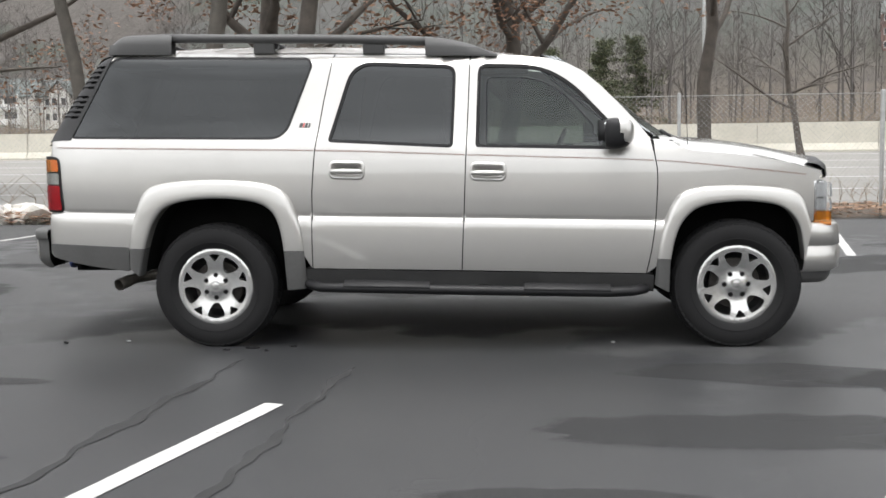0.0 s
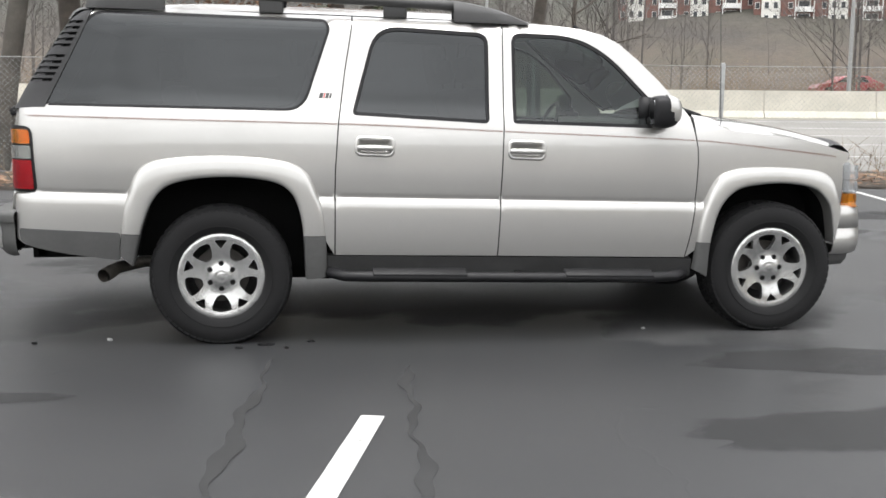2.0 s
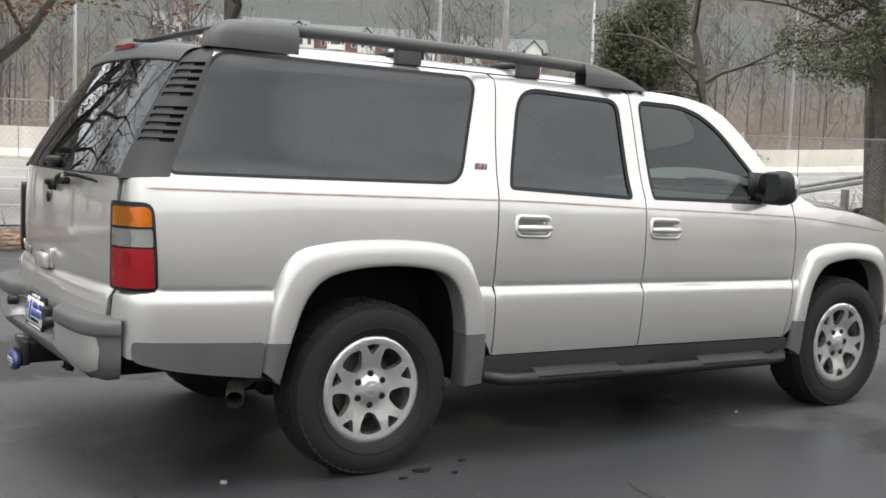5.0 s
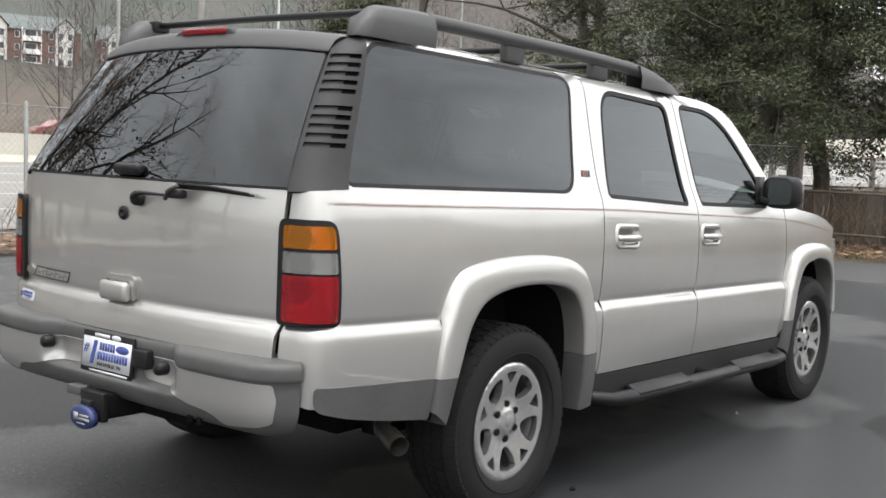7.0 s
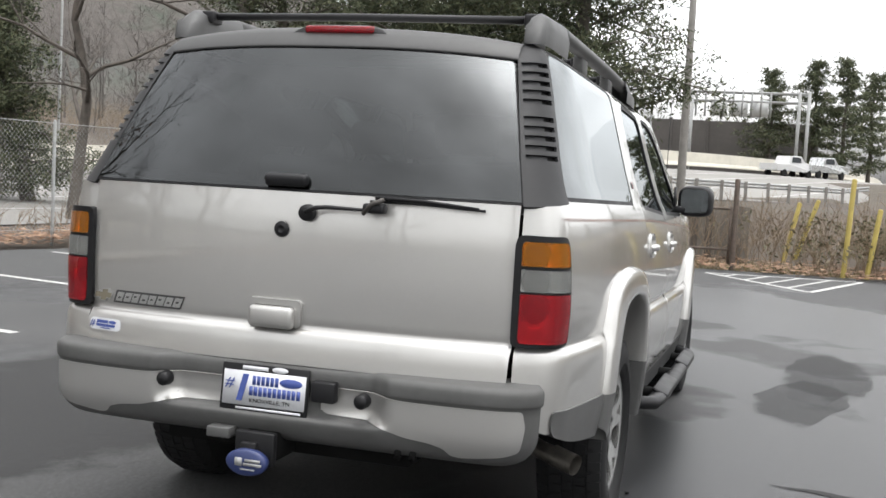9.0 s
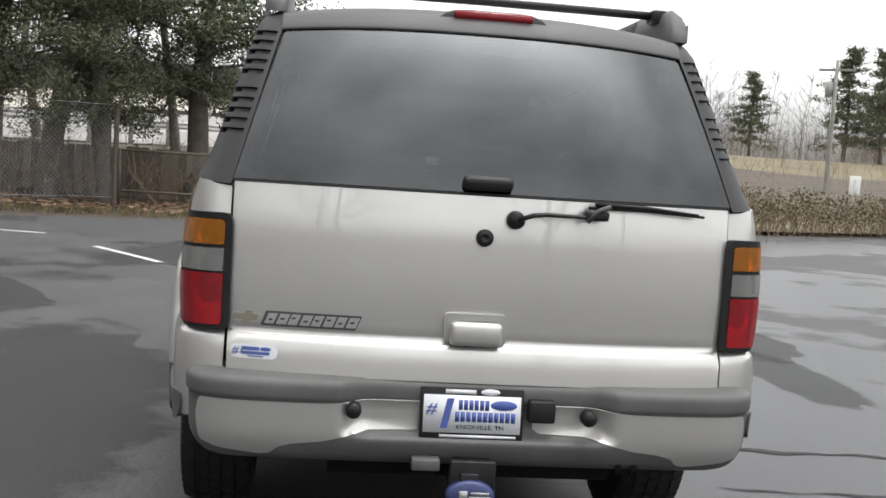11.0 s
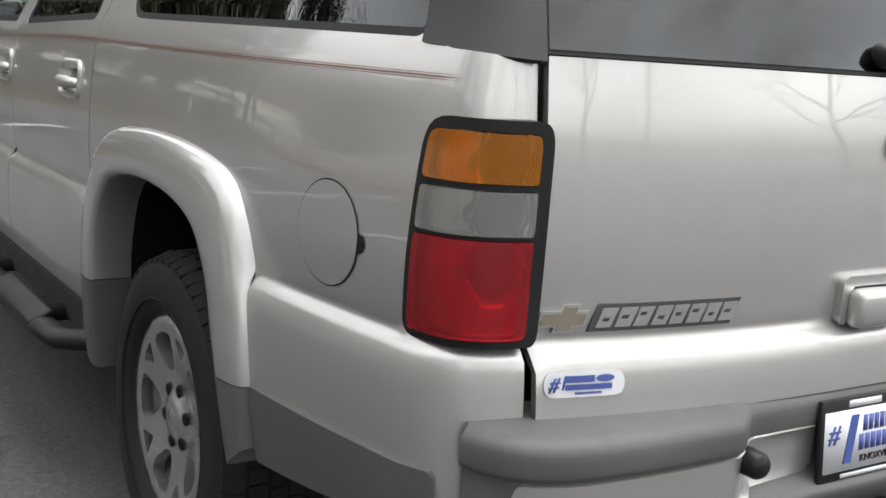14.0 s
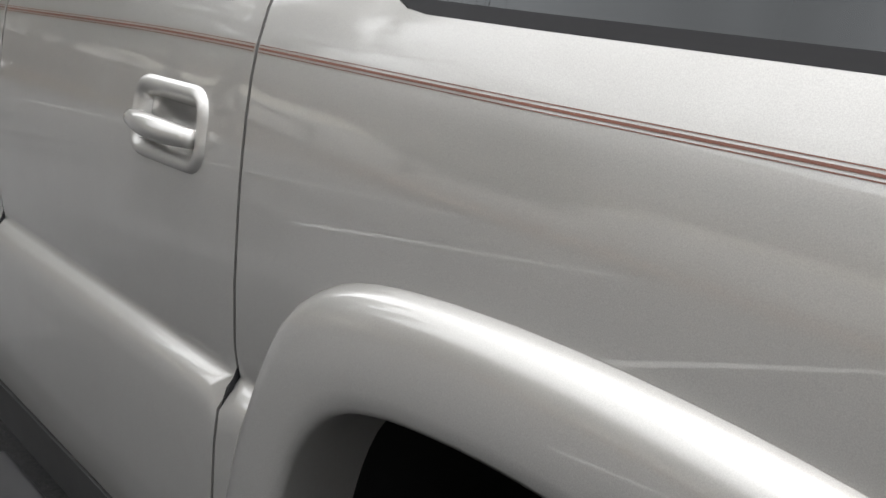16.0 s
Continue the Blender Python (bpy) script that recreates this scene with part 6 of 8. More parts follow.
def painted_line(p, q, w=0.10):
    p, q = Vector(p), Vector(q)
    d = (q - p).normalized()
    nrm = Vector((-d.y, d.x)) * w / 2
    rnd = random.Random(int(p.x * 100) + 7)
    n = max(2, int((q - p).length / 0.12))
    a, b = [], []
    for k in range(n + 1):
        c = p + (q - p) * k / n
        ja, jb = rnd.uniform(-0.003, 0.003), rnd.uniform(-0.003, 0.003)
        a.append((c.x + nrm.x * (1 + ja / w), c.y + nrm.y + ja, 0.0042))
        b.append((c.x - nrm.x * (1 + jb / w), c.y - nrm.y + jb, 0.004))
    ob = new("parking_line", finish("parking_line", grid_bm([b, a]), LINE, False))
    return tagged(ob, "worn white parking line on the asphalt", "marking", "parking lines", "structure")


painted_line((0.722, -2.50), (-0.83, -8.1), 0.110)
for k in range(-6, 3):
    painted_line((6.35 + 2.75 * k, 8.5), (5.45 + 2.75 * k, 4.1), 0.10)
painted_line((11.0, -8.3), (17.6, -12.2), 0.14)
painted_line((14.9, -0.35), (15.4, -2.9), 0.10)
painted_line((14.9, -0.35), (12.5, -2.0), 0.10)
painted_line((12.5, -2.0), (15.4, -2.9), 0.10)
for k in range(1, 5):
    f = k / 5
    painted_line((14.9 + 0.5 * f, -0.35 - 2.55 * f), (14.9 - 2.4 * f, -0.35 - 1.65 * f), 0.07)
painted_line((9.6, 3.2), (8.2, 2.2), 0.10)


def wavy(t, ph):
    return sum(0.11 / (j + 1) ** 0.8 * math.sin((2 * j + 2 + j * j % 3) * t + ph[j]) for j in range(8))


def damp_patch(cx, cy, rx, ry, seed, turn=0.0):
    """A thin dark film with a ragged wavy border; most of them are damp asphalt."""
    lie = 0.0012 + 0.0003 * (seed % 7)
    rnd = random.Random(seed)
    ph = [rnd.uniform(0, 6.28) for _ in range(8)]
    out = []
    for k in range(120):
        t = 2 * math.pi * k / 120
        r = 1 + wavy(t, ph)
        u, v = rx * r * math.copysign(abs(math.cos(t)) ** 0.8, math.cos(t)), ry * r * math.sin(t)
        out.append((cx + u * math.cos(turn) - v * math.sin(turn), cy + u * math.sin(turn) + v * math.cos(turn)))
    ob = new("damp_patch", finish("damp_patch", panel_bm(out, [], lambda u, v: (u, v, lie), 0.5, 0.0), DARK_FILM, False))
    tagged(ob, "dark patch on the asphalt", "water", "damp patches", "structure")


def sealed_crack(points, w, seed):
    """A crack filled with dark sealer: a narrow strip whose width wanders."""
    rnd = random.Random(seed)
    line = arch(points, 60)
    ph = [rnd.uniform(0, 6.28) for _ in range(8)]
    a, b = [], []
    for k, (x, y) in enumerate(line):
        t = k / 60
        j = 0.018 * math.sin(23 * t + ph[0]) + 0.010 * math.sin(61 * t + ph[1])
        h = w * (0.55 + 0.45 * math.sin(17 * t + ph[2]) * math.sin(7 * t + ph[3])) * min(1, 8 * t + 0.1, 8 * (1 - t) + 0.1)
        p, q = line[max(0, k - 1)], line[min(60, k + 1)]
        d = math.hypot(q[0] - p[0], q[1] - p[1])
        nx, ny = -(q[1] - p[1]) / d, (q[0] - p[0]) / d
        a.append((x + nx * (j - h), y + ny * (j - h), 0.0034))
        b.append((x + nx * (j + h), y + ny * (j + h), 0.0034))
    tagged(new("sealed_crack", finish("sealed_crack", grid_bm([a, b]), SEALER, False)), "dark sealed crack in the asphalt", "crack", "sealed cracks", "structure")


DARK_FILM = dark_film_material()
SEALER = simple("crack_sealer", (0.036, 0.0365, 0.037), 0.8, spec=0.1, var=0.2, scale=3, bmp=0.3, bscale=120, bdist=0.004)
# seed 20 is broad and only darkens the ground along the car's left side
for c_ in ((3.15, -2.98, 1.15, 0.40, 1, -0.10), (4.6, -3.2, 1.1, 0.42, 12, -0.1), (3.35, -1.75, 1.05, 0.30, 2, -0.30), (4.7, -2.0, 1.2, 0.40, 13, -0.15), (2.1, -3.92, 0.62, 0.16, 3, 0.0), (-4.6, -0.2, 0.9, 0.2, 6, 0.4), (-3.2, 3.6, 1.3, 0.25, 8, 0.0), (5.4, 3.4, 1.8, 0.5, 15, 0.5), (7.5, 5.2, 1.8, 0.5, 16, 0.2), (-0.9, -3.6, 0.8, 0.14, 18, 0.3), (-1.2, -2.0, 0.7, 0.12, 19, 0.1), (1.3, 2.3, 3.4, 1.15, 20, 0.05), (-3.4, 1.0, 1.6, 0.5, 21, 0.9)):
    damp_patch(*c_)
for i, (w_, pts_) in enumerate(((0.05, [(-0.10, -4.4), (0.014, -3.68), (0.067, -3.09), (0.156, -2.39), (0.287, -1.39)]), (0.04, [(0.72, -4.3), (0.792, -3.8), (0.842, -3.46), (0.868, -2.93), (0.938, -2.12), (0.98, -1.6)]))):
    sealed_crack(pts_, w_, i)


# ---- scraps lying on the asphalt
def scrap(name, x, y, s, mat, label, seed):
    rnd = random.Random(seed)
    n = 7
    pts = [(x + s * rnd.uniform(0.55, 1.1) * math.cos(2 * math.pi * k / n), y + s * 0.5 * rnd.uniform(0.5, 1.1) * math.sin(2 * math.pi * k / n), 0.006 + rnd.uniform(0, 0.012)) for k in range(n)]
    bm = bmesh.new()
    c = bm.verts.new((x, y, 0.012))
    vs = [bm.verts.new(p) for p in pts]
    lo = [bm.verts.new((p[0], p[1], 0.002)) for p in pts]
    for k in range(n):
        bm.faces.new((c, vs[k], vs[(k + 1) % n]))
        bm.faces.new((vs[k], lo[k], lo[(k + 1) % n], vs[(k + 1) % n]))
    tagged(new(name, finish(name, bm, mat, False)), label, name.replace("_", " "), "scraps on the asphalt")


for i, (x_, y_, s_) in enumerate(((0.24, -1.03, 0.055), (0.10, -1.10, 0.03), (0.50, -0.98, 0.025), (-1.05, -0.86, 0.02), (0.36, -1.13, 0.02), (-2.1, -1.4, 0.02), (4.6, -0.6, 0.03), (6.4, 0.8, 0.04))):
    scrap("wet_leaf", x_, y_, s_, BLACK, "small dark wet leaf lying on the asphalt", i)
scrap("paper_scrap", -0.645, -0.815, 0.022, GALV, "small white paper scrap on the asphalt", 40)
scrap("paper_scrap", 2.55, -0.85, 0.016, GALV, "small white paper scrap on the asphalt", 41)
for i, (x_, y_) in enumerate(((3.3, -3.9), (5.5, -2.7))):
    scrap("pebble", x_, y_, 0.010, CONCRETE, "pale pebble on the asphalt", 60 + i)


# ---- kerb-side leaf litter and stones along the north edge
def litter_mesh(n, place, size, seed):
    rnd = random.Random(seed)
    vs, fs = [], []
    for k in range(n):
        x, y, z = place(rnd)
        a, s = rnd.uniform(0, 6.28), size * rnd.uniform(0.6, 1.3)
        tx, ty = rnd.uniform(-0.5, 0.5), rnd.uniform(-0.5, 0.5)
        b = len(vs)
        for u, v in ((-1, -0.5), (0.2, -0.7), (1, 0), (0.1, 0.7)):
            px, py = s * (u * math.cos(a) - v * math.sin(a)), s * (u * math.sin(a) + v * math.cos(a))
            vs.append((x + px, y + py, z + abs(px * tx) + abs(py * ty) + 0.005))
        fs.append((b, b + 1, b + 2, b + 3))
    return vs, fs


vs_, fs_ = litter_mesh(9000, lambda r: (r.uniform(-32, 13), 9.2 + abs(r.gauss(0, 0.75)), r.uniform(0, 0.16)), 0.075, 11)
tagged(new("leaf_litter", mesh_of("leaf_litter", vs_, fs_, LITTER)), "brown fallen leaves drifted along the fence", "leaves", kind="stuff")
vs_, fs_ = litter_mesh(2600, lambda r: (15.4 + r.uniform(0, 3.2), r.uniform(-6, 7), r.uniform(0, 0.08)), 0.07, 12)
tagged(new("dry_grass_verge", mesh_of("dry_grass_verge", vs_, fs_, LITTER)), "dry leaves and grass below the gate", "leaves", kind="stuff")

STONES = []
for k in range(5):
    bm_ = bmesh.new()
    bmesh.ops.create_icosphere(bm_, subdivisions=1, radius=1.0)
    rnd = random.Random(70 + k)
    for v in bm_.verts:
        v.co *= rnd.uniform(0.72, 1.15)
    STONES.append(finish("stone", bm_, STONE, False))
bank = thing("riprap_bank", "bank of pale broken stones beside the asphalt", "stones")
rnd = random.Random(9)
for k in range(190):
    o_ = new("stone", STONES[k % 5])
    o_.parent = bank
    s_ = rnd.uniform(0.09, 0.21)
    o_.scale = (s_ * rnd.uniform(0.8, 1.5), s_ * rnd.uniform(0.8, 1.2), s_ * 0.75)
    o_.location = (rnd.uniform(-13.0, -4.6), 9.3 + abs(rnd.gauss(0, 0.7)), rnd.uniform(0.0, 0.22))
    o_.rotation_euler = (rnd.uniform(-0.4, 0.4), rnd.uniform(-0.4, 0.4), rnd.uniform(0, 6.28))


vs_, fs_ = [], []
rnd = random.Random(33)
for k in range(5200):
    y_ = rnd.uniform(-5.5, 8.0)
    x_ = 15.9 + (0.05 * (2 - y_) if y_ < 2 else -0.42 * (y_ - 2) * 0.6) + rnd.uniform(0.0, 2.6)
    h_, a_ = rnd.uniform(0.05, 0.20), rnd.uniform(0, 6.28)
    b_ = len(vs_)
    z_ = terrain(x_, y_)
    vs_ += [(x_ - 0.008 * math.cos(a_), y_ - 0.008 * math.sin(a_), z_), (x_ + 0.008 * math.cos(a_), y_ + 0.008 * math.sin(a_), z_), (x_ + rnd.gauss(0, 0.05), y_ + rnd.gauss(0, 0.05), z_ + h_)]
    fs_.append((b_, b_ + 1, b_ + 2))
tagged(new("verge_grass", mesh_of("verge_grass", vs_, fs_, random_tint("verge_blades", [(0.0, (0.16, 0.12, 0.06)), (0.6, (0.24, 0.19, 0.10)), (1.0, (0.11, 0.13, 0.05))], 0.9, True, bmp=0))), "short tan and green grass along the lot edge", "grass", kind="stuff")


# ---------------------------------------------------------------- chain-link fence
def fence_run(p, q, h=1.75, step=3.05, pitch=0.085):
    p, q = Vector((*p, 0.15)), Vector((*q, 0.15))
    L = (q - p).length
    d = (q - p) / L
    fe = thing("chain_link_fence", "galvanised chain-link fence along the car park edge", "fence", "chain-link fence")
    n = max(1, round(L / step))
    post = finish("post", lathe([(0.0, h + 0.06), (0.018, h + 0.05), (0.028, h + 0.03), (0.028, -0.2)], 10, "z"), GALV)
    for k in range(n + 1):
        o = part("post", post, GALV, fe)
        o.location = p + d * (L * k / n)
        o.rotation_euler = (0, random.Random(k).uniform(-0.012, 0.012), 0)
    part("top_wire", tube([p + Vector((0, 0, h)), q + Vector((0, 0, h))], 0.006, 5), GALV, fe)
    part("tension_wire", tube([p + Vector((0, 0, 0.06)), q + Vector((0, 0, 0.06))], 0.004, 4), GALV, fe)
    vs, fs = [], []
    w = 0.0016
    m = int(L / pitch)
    for sgn in (1, -1):
        for k in range(-int(h / pitch) - 1, m + 1):
            a0 = k * pitch
            s0, s1 = max(0.0, a0), min(L, a0 + h)
            if s1 - s0 < 0.05:
                continue
            z0, z1 = s0 - a0, s1 - a0
            if sgn < 0:
                z0, z1 = h - z0, h - z1
            A, B = p + d * s0 + Vector((0, 0, z0 + 0.02)), p + d * s1 + Vector((0, 0, z1 + 0.02))
            t = (B - A).normalized()
            e1 = t.cross(Vector((-d.y, d.x, 0))).normalized() * w
            e2 = Vector((-d.y, d.x, 0)) * w
            b = len(vs)
            for c in (A, B):
                vs += [c + e1, c - e1 * 0.5 + e2, c - e1 * 0.5 - e2]
            fs += [(b, b + 1, b + 4, b + 3), (b + 1, b + 2, b + 5, b + 4), (b + 2, b, b + 3, b + 5)]
    tagged(part("wire_mesh", mesh_of("wire_mesh", vs, fs, GALV), GALV, fe, "woven wire mesh"), kind="stuff")
    return fe


fence_run((-36.5, 10.3), (7.6, 10.1), step=3.15)
fence_run((7.6, 10.1), (13.4, 9.0))
fence_run((13.4, 9.0), (16.6, 4.2))


# ---------------------------------------------------------------- pipe gate and board fence
def pipe_gate(y0, y1, x, h=1.12):
    g = thing("pipe_gate", "rusty pipe gate leaf with mid rail at the lot edge", "gate", "pipe gates")
    for y in (y0, y1):
        part("gate_stile", tube([(x, y, 0.08), (x, y, h)], 0.026, 8), RUST, g)
    for z in (0.34, h - 0.03):
        part("gate_rail", tube([(x, y0, z), (x, y1, z)], 0.022, 8), RUST, g)


pipe_gate(-0.62, 1.95, 16.5)
pipe_gate(2.05, 4.1, 16.5)
for y_, h_ in ((-0.70, 1.62), (2.0, 1.70), (4.18, 1.9)):
    tagged(new("gate_post", finish("gate_post", lathe([(0.0, h_ + 0.03), (0.04, h_ + 0.02), (0.048, h_), (0.048, -0.2)], 12, "z"), RUST)), "dark steel gate post in dry grass", "post", "gate posts").location = (16.5, y_, 0)

bf = thing("board_fence", "weathered grey-brown board fence behind the gate", "fence")
rnd = random.Random(21)
y_ = -0.9
while y_ < 9.5:
    w_ = rnd.uniform(0.13, 0.15)
    h_ = 1.15 + rnd.uniform(-0.03, 0.03)
    o_ = part("board", BOARD, WOOD_FENCE, bf) if y_ > -0.85 else None
    if o_ is None:
        BOARD = finish("board", box_bm(-0.01, 0.01, -0.5, 0.5, 0.0, 1.0, 0.0), WOOD_FENCE, False)
        o_ = part("board", BOARD, WOOD_FENCE, bf)
    o_.scale = (1, w_, h_)
    o_.location = (18.6 + rnd.uniform(-0.01, 0.01), y_ + w_ / 2, -0.05)
    o_.rotation_euler = (rnd.uniform(-0.012, 0.012), 0, 0)
    y_ += w_ + 0.006
for z_ in (0.3, 0.9):
    part("rail", box_bm(18.62, 18.66, -0.9, 9.5, z_, z_ + 0.09), WOOD_FENCE, bf)

for (x_, y_, a_, b_, h_) in ((16.2, -2.62, 0.04, 0.0, 1.75), (16.35, -3.02, 0.12, 0.0, 1.25), (18.9, -1.78, 0.30, 0.05, 1.4), (18.6, -1.58, 0.2, 0.1, 1.3)):
    o_ = new("yellow_post", finish("yellow_post", lathe([(0.0, h_), (0.038, h_ - 0.01), (0.045, h_ - 0.03), (0.045, -0.2)], 12, "z"), YELLOW))
    o_.location = (x_, y_, 0)
    o_.rotation_euler = (a_, b_, 0)
    tagged(o_, "leaning yellow painted steel post at the lot edge", "post", "yellow posts")


# ---------------------------------------------------------------- highway
def along(points, n):
    d = [0.0]
    for p, q in zip(points, points[1:]):
        d.append(d[-1] + math.hypot(q[0] - p[0], q[1] - p[1]))
    fx, fy = pchip(d, [p[0] for p in points]), pchip(d, [p[1] for p in points])
    return [(fx(d[-1] * k / n), fy(d[-1] * k / n)) for k in range(n + 1)]


FAR = along([(-140, 52), (-60, 42), (0, 37), (35, 31), (62, 20), (85, 7), (115, -5), (165, -13), (240, -20)], 90)
NEAR = along([(-140, 17), (-60, 14.2), (0, 13.4), (14, 13.0), (25, 10.5), (38, 4.0), (62, -7), (110, -18), (210, -32)], 90)
rows_ = []
for (fx, fy), (nx, ny) in zip(FAR, NEAR):
    rows_.append([(nx + (fx - nx) * t, ny + (fy - ny) * t, -0.02 + 0.53 * t + shoulder(nx + (fx - nx) * t, ny + (fy - ny) * t)) for t in (0, 0.12, 0.3, 0.5, 0.7, 0.88, 1.0)])
bm_ = grid_bm(rows_)
bmesh.ops.recalc_face_normals(bm_, faces=bm_.faces[:])
if bm_.faces[0].normal.z < 0:
    bmesh.ops.reverse_faces(bm_, faces=bm_.faces[:])
tagged(new("highway", finish("highway", bm_, ROADWAY, True)), "pale concrete highway carriageway beyond the fence", "road", kind="structure")
for t_ in (0.16, 0.34, 0.52, 0.70, 0.9):
    a_, b_ = [], []
    for (fx, fy), (nx, ny) in zip(FAR, NEAR):
        for lst, dt in ((a_, -0.004), (b_, 0.004)):
            t = t_ + dt
            lst.append((nx + (fx - nx) * t, ny + (fy - ny) * t, -0.012 + 0.53 * t + shoulder(nx + (fx - nx) * t, ny + (fy - ny) * t)))
    tagged(new("lane_line", finish("lane_line", grid_bm([a_, b_]), LINE, False)), "white lane line on the highway", "marking", "lane lines", "structure")

# concrete barrier in cast lengths
BSEC = [(-0.30, 0.0), (-0.30, 0.08), (-0.15, 0.33), (-0.09, 1.12), (0.09, 1.12), (0.15, 0.33), (0.30, 0.08), (0.30, 0.0)]
bar = thing("concrete_barrier", "long pale concrete barrier wall beside the highway", "barrier")
for i in range(0, 90):
    p, q = (Vector((*c_, 0.50 + shoulder(*c_) + 0.3 * smooth01((c_[0] - 40) / 40))) for c_ in (FAR[i], FAR[i + 1]))
    d = (q - p).normalized()
    nn = Vector((-d.y, d.x, 0))
    p2, q2 = p + d * 0.012, q - d * 0.012
    rows_ = [[c + nn * a + Vector((0, 0, z)) for a, z in BSEC] for c in (p2, q2)]
    bm_ = grid_bm(rows_)
    bmesh.ops.recalc_face_normals(bm_, faces=bm_.faces[:])
    part("barrier_length", bm_, CONCRETE, bar, "", False)

# steel guard rail on timber posts along the near shoulder
gr = thing("guard_rail", "galvanised guard rail on grey posts beside the highway", "guard rail")
NG = [p for p in NEAR if 16 < p[0] < 60]
part("beam", join_bm(*[tube([(x, y, 0.60 + dz + shoulder(x, y)) for x, y in NG], 0.055, 8, True, 1.0) for dz in (0.0, 0.14)]), GALV, gr)
pm = finish("post", box_bm(-0.07, 0.07, -0.07, 0.07, -0.2, 0.82), POLE_GREY, False)
for p, q in zip(NG, NG[1:]):
    for f in (0.0, 0.5):
        o_ = part("post", pm, POLE_GREY, gr)
        o_.location = (p[0] + (q[0] - p[0]) * f - 0.1, p[1] + (q[1] - p[1]) * f - 0.1, shoulder(*p))


def light_pole(x, y, h, lean=0.0):
    o = thing("light_pole", "tall slim grey roadside pole", "pole", "roadside poles", loc=(x, y, terrain(x, y)))
    part("shaft", lathe([(0.0, h), (0.045, h), (0.07, h * 0.5), (0.09, 0.0), (0.09, -0.5)], 10, "z"), GALV, o)
    o.rotation_euler = (0, lean, 0)
    return o


for a_ in ((9.5, 40, 9), (24, 36, 14), (31, 34, 8), (52, 40, 16), (75, 8, 12)):
    light_pole(*a_)

# overhead sign frame far along the highway
sgf = thing("sign_gantry", "steel overhead sign gantry seen from behind", "sign", loc=(0, 0, 0))
GX, GY0, GY1 = 112.0, -2.5, 8.4
for y_ in (GY0 - 0.45, GY0 + 0.45, GY1):
    part("gantry_leg", tube([(GX, y_, 1.5), (GX, y_, 11.6)], 0.17, 8), GALV, sgf)
for z_ in (10.5, 11.4):
    for dx in (0.0, 1.1):
        part("truss_chord", tube([(GX + dx, GY0 - 0.6, z_), (GX + dx, GY1 + 0.6, z_)], 0.11, 6), GALV, sgf)
for k in range(9):
    y_ = GY0 + 3.2 + (GY1 - GY0 - 3.6) * k / 8
    part("truss_post", tube([(GX, y_, 8.9), (GX, y_, 11.7 if k % 2 else 11.5)], 0.10, 6), GALV, sgf)
for y0, y1 in ((0.9, 2.7), (2.9, 4.7), (4.9, 6.6)):
    part("sign_panel", box_bm(GX + 0.35, GX + 0.45, y0, y1, 9.0, 10.7), SIGN_BACK, sgf)

# dark retaining wall beyond the highway, in panels between pilasters
nw = thing("retaining_wall", "dark brown-grey panelled wall beyond the highway", "wall")
WALL_PANEL = finish("panel", box_bm(-0.15, 0.15, -1.95, 1.95, 0.0, 6.6), WALL_DARK, False)
WALL_POST = finish("pilaster", box_bm(-0.3, 0.3, -0.2, 0.2, 0.0, 6.8), WALL_DARK, False)
for k in range(11):
    y_ = -2.5 + 4.1 * k
    o_ = part("panel", WALL_PANEL, WALL_DARK, nw)
    o_.location = (127.0 - 0.35 * k, y_, 2.7)
    o_ = part("pilaster", WALL_POST, WALL_DARK, nw)
    o_.location = (126.9 - 0.35 * k, y_ + 2.05, 2.7)


# utility poles with sagging wires at the edge of the lot
def utility_pole(x, y, h, lean):
    o = thing("utility_pole", "weathered timber utility pole with cross arm", "pole", "utility poles", loc=(x, y, terrain(x, y)))
    part("shaft", lathe([(0.0, h), (0.085, h), (0.11, h * 0.5), (0.135, 0.0), (0.135, -0.5)], 10, "z"), POLE_GREY, o)
    part("cross_arm", box_bm(-0.9, 0.9, -0.05, 0.05, h - 0.55, h - 0.43, 0.008), POLE_GREY, o)
    part("transformer", turned(lathe([(0.0, 0.40), (0.16, 0.40), (0.19, 0.36), (0.19, -0.36), (0.0, -0.40)], 16, "z"), Matrix.Translation((0.30, 0.0, h - 1.5))), GALV, o, "grey pole transformer")
    o.rotation_euler = (lean, 0, 0.9)
    return o


POLES = ((30.0, 1.55, 9.4, 0.0), (50.0, -25.5, 6.6, 0.01), (21.0, 27.0, 9.6, 0.0))
for a_ in POLES:
    utility_pole(*a_)
wires = thing("overhead_wires", "sagging dark overhead wires between utility poles", "wire")
for i_, j_ in ((0, 2),):
    for dz in (0.0, -0.9, -1.5):
        pa, pb = POLES[i_], POLES[j_]
        row = []
        for k in range(17):
            t = k / 16
            row.append((pa[0] + (pb[0] - pa[0]) * t, pa[1] + (pb[1] - pa[1]) * t, (pa[2] + terrain(pa[0], pa[1])) * (1 - t) + (pb[2] + terrain(pb[0], pb[1])) * t - 0.45 + dz - 2.6 * t * (1 - t)))
        part("wire", tube(row, 0.014, 5, False), BLACK_MATT, wires)

# small white notice on a post among the shrubs
nt_ = thing("notice_post", "small white notice on a slim post among shrubs", "sign", loc=(23.4, -13.6, terrain(23.4, -13.6)))
part("post", tube([(0, 0, -0.2), (0, 0, 1.45)], 0.03, 8), GALV, nt_)
part("notice", turned(box_bm(-0.012, 0.012, -0.14, 0.14, 1.05, 1.55, 0.006), Matrix.Rotation(radians(-30), 4, "Z")), TRIM_WHITE, nt_, "white notice board")


